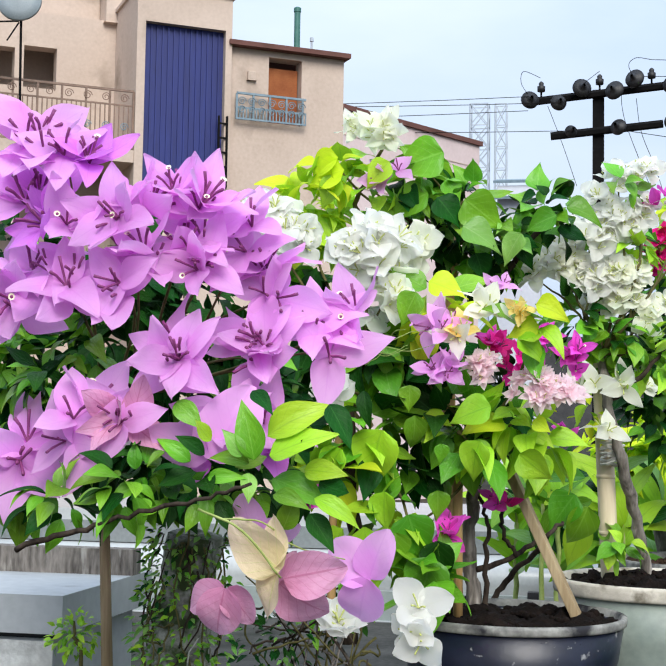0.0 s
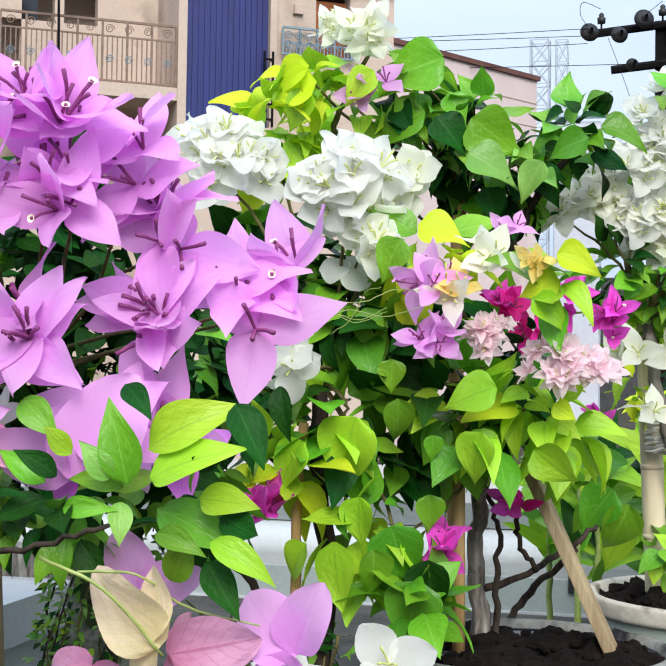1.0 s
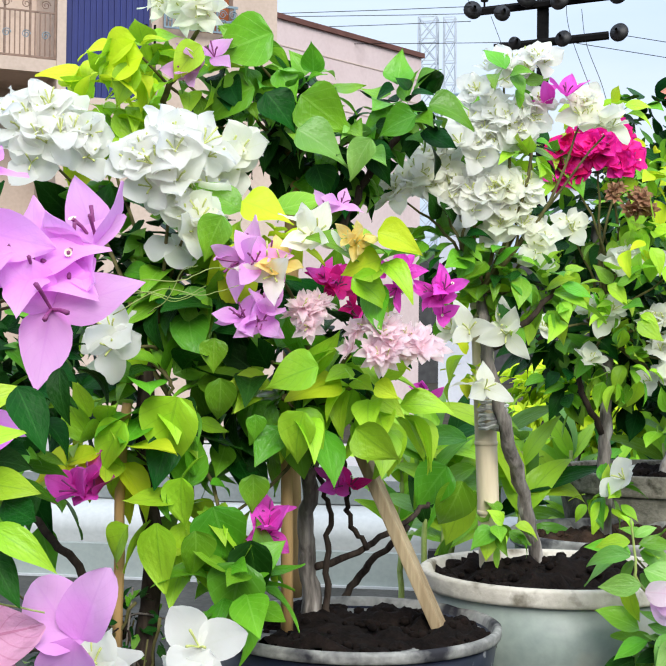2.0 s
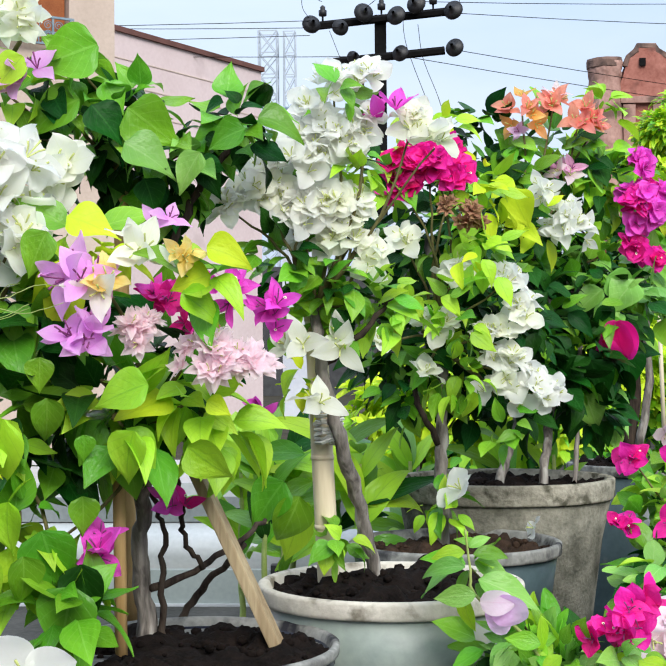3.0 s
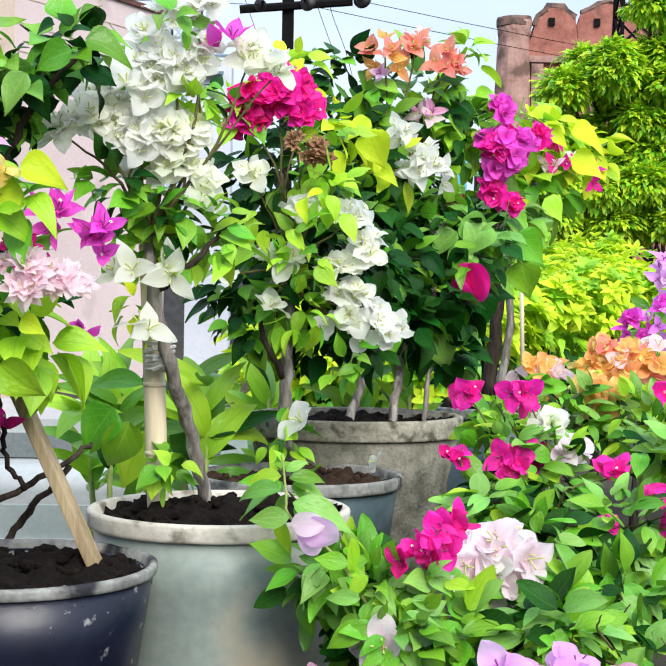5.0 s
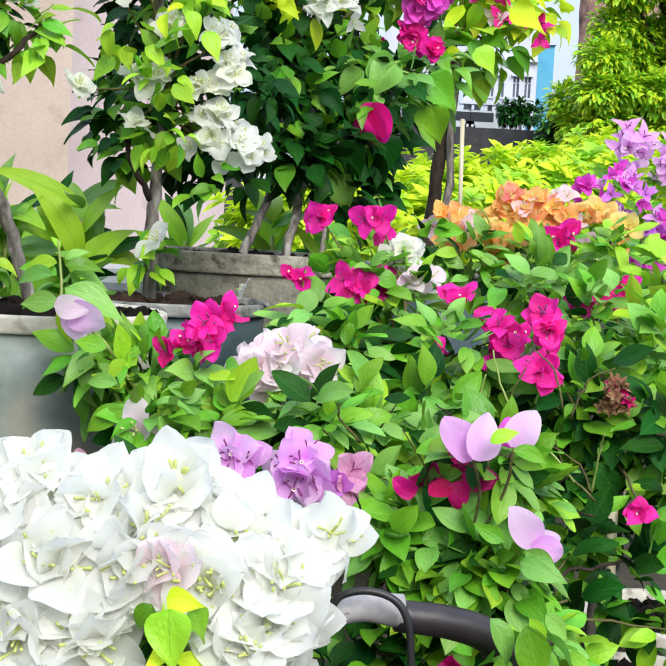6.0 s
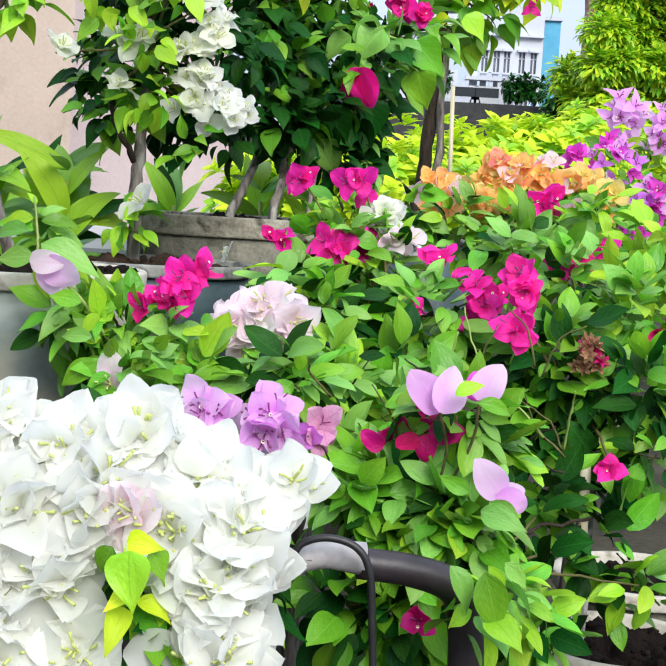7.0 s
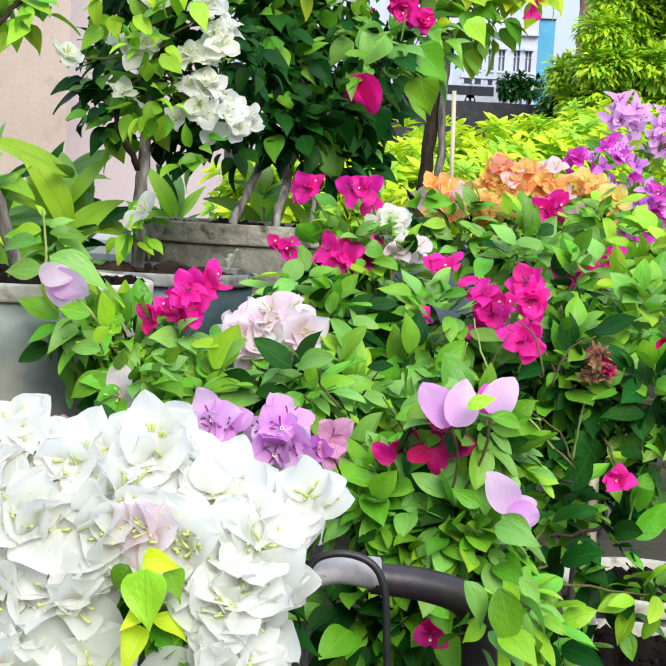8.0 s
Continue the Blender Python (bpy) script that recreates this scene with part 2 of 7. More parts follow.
RUST_DOOR = surface("door_rust_brown", (0.22, 0.065, 0.025), (0.36, 0.13, 0.05), 4, 0.7, 0.2)
IRON = surface("iron_dark", (0.003, 0.003, 0.0035), (0.009, 0.008, 0.008), 12, 0.85, 0.3)
IRON_RAIL = surface("iron_brown_rail", (0.14, 0.085, 0.06), (0.26, 0.17, 0.125), 9, 0.6, 0.3)
IRON_BLUE = surface("iron_blue_grey", (0.12, 0.18, 0.22), (0.22, 0.3, 0.35), 9, 0.6, 0.3)
STEEL_PALE = surface("steel_galvanised_pale", (0.36, 0.41, 0.47), (0.46, 0.51, 0.57), 5, 0.6, 0.1)
CERAMIC = surface("insulator_ceramic", (0.003, 0.003, 0.0035), (0.009, 0.008, 0.009), 9, 0.55, 0.1)
SANDSTONE = surface("sandstone_red", (0.22, 0.075, 0.055), (0.42, 0.18, 0.14), 1.6, 0.95, 1.0, 9, stain=((0.12, 0.06, 0.05), 0.9, 0.54, 0.68))
SANDSTONE_PALE = surface("sandstone_pale", (0.27, 0.15, 0.12), (0.48, 0.30, 0.25), 1.7, 0.95, 1.0, 10, stain=((0.15, 0.095, 0.075), 1.1, 0.52, 0.66))
SANDSTONE_DARK = surface("sandstone_blackened", (0.07, 0.05, 0.045), (0.24, 0.15, 0.12), 2.2, 0.95, 1.0, 9)
CAR_WHITE = surface("car_paint_white", (0.37, 0.39, 0.39), (0.49, 0.51, 0.505), 2, 0.22, 0.02)
# Grey-green of the reflection and shade on the white lower body.
CAR_LOWER = surface("car_panel_grey_green", (0.26, 0.30, 0.285), (0.35, 0.39, 0.37), 3, 0.3, 0.03)
RUBBER = surface("rubber_black", (0.010, 0.010, 0.012), (0.024, 0.022, 0.024), 20, 0.45, 0.15)
GLASS_DARK = surface("glass_dark", (0.012, 0.016, 0.02), (0.025, 0.03, 0.035), 2, 0.12, 0.0)
GLASS_CAR = surface("glass_car_grey", (0.14, 0.16, 0.16), (0.24, 0.26, 0.26), 2, 0.15, 0.0)
GLASS_FAR = surface("glass_grey", (0.10, 0.115, 0.14), (0.24, 0.27, 0.31), 1.2, 0.25, 0.0)
LICHEN = surface("bark_lichen_white", (0.12, 0.12, 0.10), (0.50, 0.51, 0.46), 30, 0.95, 1.0, 130, stain=((0.06, 0.085, 0.035), 16, 0.5, 0.6))
TROUGH = surface("paint_grey_white_dusty", (0.36, 0.38, 0.385), (0.50, 0.52, 0.52), 3, 0.6, 0.15, 40, stain=((0.15, 0.15, 0.14), 4, 0.56, 0.7))
CHROME = surface("trim_grey", (0.42, 0.44, 0.46), (0.55, 0.57, 0.58), 6, 0.35, 0.05)
PIPE_DARK = surface("pipe_plum_black", (0.010, 0.007, 0.009), (0.03, 0.022, 0.026), 16, 0.42, 0.2, 70)
PIPE_WORN = surface("pipe_worn_grey", (0.24, 0.22, 0.23), (0.5, 0.48, 0.48), 20, 0.6, 0.3)
PLASTIC_WRAP = surface("wrap_dirty_white", (0.42, 0.42, 0.39), (0.66, 0.66, 0.62), 30, 0.5, 0.5)
BLUE_WALL = surface("painted_blue", (0.10, 0.38, 0.58), (0.16, 0.48, 0.68), 1, 0.85, 0.1)
GREY_DISH = surface("dish_grey", (0.20, 0.24, 0.26), (0.30, 0.34, 0.36), 3, 0.5, 0.1)
PIPE_GREEN = surface("vent_green", (0.03, 0.12, 0.10), (0.06, 0.18, 0.15), 6, 0.6, 0.1)


# ---- mesh helpers ----
def link_mesh(name, verts, faces, material, smooth=True, uvs=None, slots=None):
    me = bpy.data.meshes.new(name)
    me.from_pydata([tuple(v) for v in verts], [], faces)
    for k in (material if isinstance(material, (list, tuple)) else [material]):
        me.materials.append(k)
    if uvs is not None:
        lay = me.uv_layers.new(name="UVMap")
        idx = np.empty(len(me.loops), dtype=np.int32)
        me.loops.foreach_get("vertex_index", idx)
        lay.data.foreach_set("uv", np.asarray(uvs, dtype=np.float32)[idx].ravel())
    if slots is not None:
        me.polygons.foreach_set("material_index", np.asarray(slots, dtype=np.int32))
    if smooth:
        me.polygons.foreach_set("use_smooth", np.ones(len(me.polygons), dtype=bool))
    me.update()
    return me


def origin_of(ob):
    """World position of a thing or part (all parents stand unturned)."""
    p = Vector(ob.location)
    while ob.parent:
        ob = ob.parent
        p += ob.location
    return p


def child(ob, parent, world_m):
    ob.parent = parent
    ob.matrix_basis = Matrix.Translation(-origin_of(parent)) @ world_m if parent else world_m
    return ob


def thing(name, at, label, category, group="", kind=""):
    ob = new(name)
    ob.empty_display_size = 0.1
    ob.location = at
    return tagged(ob, label, category, group, kind)


def part(name, bm, material, parent, label="", bevel=0.0, smooth=False):
    """Links a bmesh, given in world places, as one mesh under a thing or a part; or alone, with parent None."""
    if bevel:
        sharp = [e for e in bm.edges if len(e.link_faces) == 2 and e.calc_face_angle(0) > 0.5]
        bmesh.ops.bevel(bm, geom=sharp, offset=bevel, segments=2, affect="EDGES", profile=0.6)
    bmesh.ops.recalc_face_normals(bm, faces=bm.faces)
    me = bpy.data.meshes.new(name)
    o = origin_of(parent) if parent else Vector()
    bmesh.ops.translate(bm, vec=-o, verts=bm.verts)
    bm.to_mesh(me)
    bm.free()
    me.materials.append(material)
    if smooth:
        me.polygons.foreach_set("use_smooth", np.ones(len(me.polygons), dtype=bool))
    ob = new(name, me)
    ob.parent = parent
    return tagged(ob, label)


def add_box(bm, x0, x1, y0, y1, z0, z1, m=None):
    vs = [bm.verts.new(p) for p in ((x0, y0, z0), (x1, y0, z0), (x1, y1, z0), (x0, y1, z0), (x0, y0, z1), (x1, y0, z1), (x1, y1, z1), (x0, y1, z1))]
    for f in ((0, 1, 2, 3), (4, 5, 6, 7), (0, 1, 5, 4), (1, 2, 6, 5), (2, 3, 7, 6), (3, 0, 4, 7)):
        bm.faces.new([vs[i] for i in f])
    if m:
        bmesh.ops.transform(bm, matrix=m, verts=vs)
    return vs


def box(x0, x1, y0, y1, z0, z1, m=None):
    bm = bmesh.new()
    add_box(bm, x0, x1, y0, y1, z0, z1, m)
    return bm


def add_tube(bm, pts, r0, r1=None, sides=8, wobble=0.0, seed=0, cap=True):
    """A tapering tube through points."""
    pts = [Vector(p) for p in pts]
    r1 = r0 if r1 is None else r1
    rng = random.Random(seed)
    rings, ref = [], None
    for i, p in enumerate(pts):
        d = (pts[min(i + 1, len(pts) - 1)] - pts[max(i - 1, 0)]).normalized()
        if ref is None:
            ref = d.orthogonal().normalized()
        ref = (ref - d * ref.dot(d)).normalized()
        b = d.cross(ref)
        r = r0 + (r1 - r0) * i / max(len(pts) - 1, 1)
        ring = []
        for k in range(sides):
            a = 2 * math.pi * k / sides
            rr = r * (1 + wobble * (rng.random() - 0.5) * 2)
            ring.append(bm.verts.new(p + (ref * math.cos(a) + b * math.sin(a)) * rr))
        rings.append(ring)
    for u, v in zip(rings, rings[1:]):
        for k in range(sides):
            bm.faces.new((u[k], u[(k + 1) % sides], v[(k + 1) % sides], v[k]))
    if cap:
        bm.faces.new(rings[0])
        bm.faces.new(rings[-1])
    return bm


def smooth_path(pts, n=6, jitter=0.0, seed=0):
    """A rounded line through a few points."""
    rng = random.Random(seed)
    pts = [Vector(p) for p in pts]
    e = [pts[0] * 2 - pts[1], *pts, pts[-1] * 2 - pts[-2]]
    out = []
    for i in range(1, len(e) - 2):
        for k in range(n):
            t = k / n
            a, b, c, d = e[i - 1:i + 3]
            q = 0.5 * (2 * b + (c - a) * t + (2 * a - 5 * b + 4 * c - d) * t * t + (3 * b - a - 3 * c + d) * t ** 3)
            out.append(q + Vector((rng.uniform(-1, 1), rng.uniform(-1, 1), rng.uniform(-1, 1))) * jitter)
    out.append(pts[-1])
    return out


def lathe(profile, at, sides=48, wobble=0.0, seed=0):
    bm = bmesh.new()
    rings = []
    for r, z in profile:
        ring = []
        for k in range(sides):
            a = 2 * math.pi * k / sides
            w = 1 + wobble * noise.noise(Vector((math.cos(a) * 2 + seed, math.sin(a) * 2, z * 9)))
            ring.append(bm.verts.new((at[0] + math.cos(a) * r * w, at[1] + math.sin(a) * r * w, at[2] + z)))
        rings.append(ring)
    for u, v in zip(rings, rings[1:]):
        for k in range(sides):
            bm.faces.new((u[k], u[(k + 1) % sides], v[(k + 1) % sides], v[k]))
    bm.faces.new(rings[0])
    return bm


# ---- plants ----
def blade(length, width, tip, fold, curl, twist, rows=7, cols=5, wave=0.0, seed=0, stalk=0.0, lead=0.72, full=0.7):
    """One leaf or bract along +y from the origin, face up (+z): vertices, faces, uvs."""
    rng = random.Random(seed)
    ph = rng.random() * 6
    v, uv, f = [], [], []
    for i in range(rows):
        t = i / (rows - 1)
        w = width * 0.5 * (math.sin(math.pi * min(1, t ** lead * 0.975 + 0.018)) ** full) * (1 - tip * t ** 3)
        ang = curl * t
        y = length * (math.sin(ang) / curl if abs(curl) > 1e-3 else t)
        z = -length * ((1 - math.cos(ang)) / curl if abs(curl) > 1e-3 else 0)
        for j in range(cols):
            s = j / (cols - 1) * 2 - 1
            zz = z + abs(s) ** 1.3 * w * fold + wave * width * math.sin(ph + t * 7 + s * 2.2) * abs(s)
            a = twist * t
            x = s * w
            v.append((x * math.cos(a), y + stalk, zz + x * math.sin(a)))
            uv.append((0.5 + s * 0.5, t))
    for i in range(rows - 1):
        for j in range(cols - 1):
            a = i * cols + j
            f.append((a, a + 1, a + cols + 1, a + cols))
    return np.array(v), f, np.array(uv)


LEAF_SHAPES = [blade(1.0, w, 0.35, fo, cu, tw, 9, 5, 0.045, i, 0.08, 0.70, 0.95) for i, (w, fo, cu, tw) in enumerate(
    ((0.60, 0.24, 0.5, 0.25), (0.54, 0.36, 0.9, -0.25), (0.66, 0.18, 0.3, 0.15), (0.48, 0.46, 1.2, 0.35), (0.58, 0.12, -0.35, -0.35), (0.68, 0.20, 0.8, 0.1)))]
BROAD_SHAPES = [blade(1.0, w * 1.06, 0.7, fo, cu, tw, 13, 9, 0.05, i + 80, 0.08, 0.57, 0.98) for i, (w, fo, cu, tw) in enumerate(
    ((0.70, 0.26, 0.6, 0.25), (0.62, 0.38, 1.0, -0.3), (0.76, 0.20, 0.45, 0.2), (0.54, 0.44, 1.3, 0.35), (0.68, 0.14, -0.4, -0.35), (0.78, 0.22, 0.8, 0.12)))]
LONG_SHAPES = [blade(1.0, w, 0.4, fo, cu, tw, 13, 9, 0.04, i + 90, 0.06, 0.78, 0.95) for i, (w, fo, cu, tw) in enumerate(
    ((0.50, 0.28, 0.6, 0.25), (0.44, 0.40, 1.0, -0.3), (0.54, 0.22, 0.5, 0.2), (0.40, 0.46, 1.2, 0.4), (0.50, 0.16, -0.5, -0.4), (0.56, 0.24, 0.9, 0.15)))]
STRAP_SHAPES = [blade(1.0, w, 0.3, 0.12, cu, tw, 12, 7, 0.05, i + 20, 0.0, 0.85, 0.75) for i, (w, cu, tw) in enumerate(((0.30, 0.9, 0.2), (0.35, 1.5, -0.3), (0.27, 0.5, 0.4)))]
OVAL_SHAPES = [blade(1.0, w, 0.12, fo, cu, tw, 9, 5, 0.05, i + 140, 0.08, 0.86, 0.80) for i, (w, fo, cu, tw) in enumerate(((0.56, 0.2, 0.6, 0.2), (0.62, 0.3, 0.3, -0.25), (0.50, 0.15, 0.9, 0.3), (0.58, 0.35, -0.3, 0.15), (0.54, 0.25, 0.5, -0.4)))]
SPRIG_SHAPES = [blade(1.0, w, 0.4, 0.3, cu, tw, 4, 3, 0.0, i + 40) for i, (w, cu, tw) in enumerate(((0.5, 0.5, 0.2), (0.42, 0.9, -0.3), (0.56, 0.2, 0.3)))]
DENSE = 2.1
_leaf_meshes = {}


def leaf_mesh(shape_set, k, material):
    key = (id(shape_set), k, material.name)
    if key not in _leaf_meshes:
        v, f, uv = shape_set[k]
        _leaf_meshes[key] = link_mesh("leaf", v, f, material, True, uv)
    return _leaf_meshes[key]


def facing(direction, up):
    """A turn that takes +y along direction and +z as near to up as can be."""
    y = Vector(direction).normalized()
    x = y.cross(Vector(up))
    if x.length < 1e-4:
        x = y.orthogonal()
    x.normalize()
    z = x.cross(y)
    return Matrix((x, y, z)).transposed()


def pick(rng, mix):
    r = rng.random() * sum(w for _, w in mix)
    for m, w in mix:
        r -= w
        if r <= 0:
            return m
    return mix[-1][0]


class Joined:
    """Gathers many small pieces into one mesh."""

    def __init__(self):
        self.v, self.f, self.uv, self.s, self.mats, self.n = [], [], [], [], [], 0

    def add(self, shape, m, material):
        v, f, uv = shape
        if material not in self.mats:
            self.mats.append(material)
        k = self.mats.index(material)
        a = np.array(m)
        self.v.append(v @ a[:3, :3].T + a[:3, 3])
        self.f.extend(tuple(i + self.n for i in q) for q in f)
        self.uv.append(uv)
        self.s.extend([k] * len(f))
        self.n += len(v)

    def link(self, name, parent, label=""):
        if not self.v:
            return None
        o = np.array(origin_of(parent)) if parent else np.zeros(3)
        me = link_mesh(name, np.concatenate(self.v) - o, self.f, self.mats, True, np.concatenate(self.uv), self.s)
        ob = new(name, me)
        ob.parent = parent
        return tagged(ob, label, kind="stuff")


def leaves(parent, blobs, rng, size=0.055, single=200, shapes=LEAF_SHAPES, name="leaf", droop=0.35, out=1.0, rest=None):
    """Leaves round blobs (x, y, z, radius, count, mix). The nearer ones are single parts; the rest are joined."""
    todo = []
    for x, y, z, r, count, mix in blobs:
        for _ in range(int(count * DENSE)):
            d = Vector((rng.gauss(0, 1), rng.gauss(0, 1), rng.gauss(0, 1))).normalized()
            p = Vector((x, y, z)) + Vector((d.x, d.y, d.z * 0.9)) * r * rng.random() ** 0.45
            todo.append((p, d, size * rng.uniform(0.65, 1.4), pick(rng, mix), rng.randrange(len(shapes))))
    todo.sort(key=lambda q: q[0].y)
    joined = rest or Joined()
    for i, (p, d, s, material, k) in enumerate(todo):
        way = d * out + Vector((rng.uniform(-0.9, 0.9), rng.uniform(-0.9, 0.9), rng.uniform(-0.75, 0.75) - droop))
        up = Vector((d.x * 0.4 + rng.uniform(-0.6, 0.6), d.y * 0.4 - 0.35 + rng.uniform(-0.6, 0.6), 0.8))
        m = Matrix.Translation(p) @ facing(way, up).to_4x4() @ Matrix.Scale(s, 4)
        if i < single:
            child(new(name, leaf_mesh(shapes, k, material)), parent, m)
        else:
            joined.add(shapes[k], m, material)
    if rest is None:
        joined.link("foliage", parent)
    return joined


BRACT_SHAPES = [blade(1.0, w, 0.08, fo, cu, tw, 12, 9, 0.08, i + 60, 0.0, 0.80, 0.52) for i, (w, fo, cu, tw) in enumerate(((0.70, 0.22, 0.7, 0.25), (0.76, 0.32, 0.4, -0.3), (0.66, 0.16, -0.6, 0.3), (0.78, 0.26, 1.0, -0.2)))]


def big_bracts(parent, rows, name="bract", grow=1.0):
    """Large papery bracts one by one: stalk end, tip, material, form."""
    for a, b, material, k in rows:
        a, b = Vector(a), Vector(b)
        m = Matrix.Translation(a) @ facing(b - a, Vector((noise.noise(a * 33) * 1.2, -1, 0.3 + noise.noise(b * 29) * 0.8))).to_4x4() @ Matrix.Scale((b - a).length * 1.02 * grow, 4)
        child(new(name, leaf_mesh(BRACT_SHAPES, k, material)), parent, m)


def big_leaves(parent, rows, name="leaf", shapes=BROAD_SHAPES, grow=1.0):
    """Large leaves one by one: stalk end, tip, material, form."""
    for a, b, material, k in rows:
        a, b = Vector(a), Vector(b)
        m = Matrix.Translation(a) @ facing(b - a, Vector((noise.noise(a * 31) * 1.3, -1, 0.55 + noise.noise(b * 27) * 0.9))).to_4x4() @ Matrix.Scale((b - a).length / 1.02 * grow, 4)
        child(new(name, leaf_mesh(shapes, k, material)), parent, m)


_flower_meshes = {}


def flower_mesh(material, style, k):
    """A flower: three papery bracts round three thin tubes ("star"), or a full rosette of many bracts ("double")."""
    key = (material.name, style, k)
    if key in _flower_meshes:
        return _flower_meshes[key]
    rng = random.Random(hash_of(material.name) + k * 17)
    V, F, U, S, n = [], [], [], [], 0

    def put(v, f, uv, m, slot):
        nonlocal n
        a = np.array(m)
        V.append(v @ a[:3, :3].T + a[:3, 3])
        F.extend(tuple(i + n for i in q) for q in f)
        U.append(uv)
        S.extend([slot] * len(f))
        n += len(v)

    tip, lead, full = 0.25, 0.86, 0.86
    if style == "star":
        rings = [(3, rng.uniform(0.75, 1.25), 1.08, 0.66)]
        tip, lead, full = 0.3, 0.74, 0.80
    elif style == "round":
        rings = [(3, rng.uniform(0.7, 1.3), 1.0, 0.94)]
        tip, lead, full = 0.15, 0.88, 0.66
    elif style == "frill":
        rings = [(6, 1.25, 1.0, 0.50), (5, 0.75, 0.85, 0.46)]
        tip, lead, full = 0.3, 0.9, 0.9
    else:
        rings = [(4, 1.3, 1.0, 0.92), (3, 0.75, 0.85, 0.86)]
        tip, lead, full = 0.2, 0.78, 0.6
    for count, open_, ln, wd in rings:
        a0 = rng.random() * 6
        for i in range(count):
            o = open_ + rng.uniform(-0.2, 0.2)
            s = blade(ln * rng.uniform(0.9, 1.1), wd * rng.uniform(0.9, 1.1), tip, rng.uniform(0.03, 0.2 if style == "round" else 0.32), rng.uniform(-0.5, 0.8), rng.uniform(-0.4, 0.4),
                      9, 7, 0.075 if style == "star" else 0.09, rng.randrange(999), 0.0, lead, full)
            # the bract leans out from the flower's axis, +z, its inner face up
            m = Matrix.Rotation(a0 + i * 2 * math.pi / count + rng.uniform(-0.15, 0.15), 4, "Z") @ Matrix.Rotation(math.pi / 2 - o, 4, "X")
            put(*s, m, 0)
    for i in range(3 if style in ("star", "round") else 2 if k < 2 else 0):
        bm = bmesh.new()
        a = i * 2.1 + rng.random()
        tip = Vector((math.cos(a) * 0.24, math.sin(a) * 0.24, rng.uniform(0.4, 0.62)))
        add_tube(bm, [Vector((0, 0, 0)), tip * 0.6 + Vector((0, 0, 0.06)), tip], 0.02, 0.034, 5)
        vs = np.array([v.co[:] for v in bm.verts])
        bm.verts.index_update()
        fs = [tuple(v.index for v in f.verts) for f in bm.faces]
        bm.free()
        put(vs, fs, np.full((len(vs), 2), 0.3), Matrix(), 1)
        if i == 0 and k < 1 and material in DARK_TUBES:
            e = []
            for q in range(7):
                e.append((tip.x + math.cos(q * 0.9) * 0.065, tip.y + math.sin(q * 0.9) * 0.065, tip.z + 0.01))
            e.append((tip.x, tip.y, tip.z - 0.03))
            put(np.array(e), [(q, (q + 1) % 7, 7) for q in range(7)], np.full((8, 2), 0.3), Matrix(), 2)
    me = link_mesh("flower", np.concatenate(V), F, [material, TUBE_DARK if material in DARK_TUBES else TUBE_GREEN, EYE], True, np.concatenate(U), S)
    _flower_meshes[key] = me
    return me


def hash_of(text):
    return sum((i + 1) * ord(c) for i, c in enumerate(text))


DARK_TUBES = (LILAC, LILAC_PALE, ORCHID, VIOLET, MAGENTA, CRIMSON, DUSTY)


def flowers(parent, clusters, rng, style="star", name="flower", face=(0, -0.75, 0.35), spread=0.8, stray=0.5):
    """Flowers over clusters (x, y, z, radius, count, size, mix)."""
    for x, y, z, r, count, size, mix in clusters:
        for i in range(count):
            d = Vector((rng.gauss(0, 1), rng.gauss(0, 1), rng.gauss(0, 1))).normalized()
            d = (d + Vector(face) * 0.9).normalized()
            p = Vector((x, y, z)) + d * r * (0.55 + 0.45 * rng.random() if count > 1 else 0)
            way = (d * spread + Vector(face) + Vector((rng.uniform(-1, 1), rng.uniform(-1, 1), rng.uniform(-1, 1))) * stray).normalized()
            q = way.to_track_quat("Z", "Y").to_matrix().to_4x4() @ Matrix.Rotation(rng.random() * 6.28, 4, "Z")
            m = Matrix.Translation(p) @ q @ Matrix.Scale(size * rng.uniform(0.85, 1.12), 4)
            child(new(name, flower_mesh(pick(rng, mix), style, rng.randrange(5))), parent, m)


def stem(parent, pts, r0, r1, material, name="branch", n=6, jitter=0.004, sides=8, wobble=0.12, label=""):
    bm = bmesh.new()
    sd = int(abs(sum(pts[0])) * 997 + abs(sum(pts[-1])) * 131)
    add_tube(bm, smooth_path(pts, n, jitter, sd), r0, r1, sides, wobble, sd)
    return part(name, bm, material, parent, label, smooth=True)


def twigs(parent, root, blobs, rng, r=0.005, material=TWIG, limit=12):
    """Thin branches from a fork to the middles of the crown's clumps."""
    for b in blobs[:limit]:
        e = Vector(b[:3])
        a = Vector(root)
        mid = a.lerp(e, 0.5) + Vector((rng.uniform(-0.04, 0.04), rng.uniform(-0.04, 0.04), rng.uniform(-0.03, 0.03)))
        stem(parent, [a, mid, e], r, r * 0.45, material, "branch", 5, 0.003, 6)


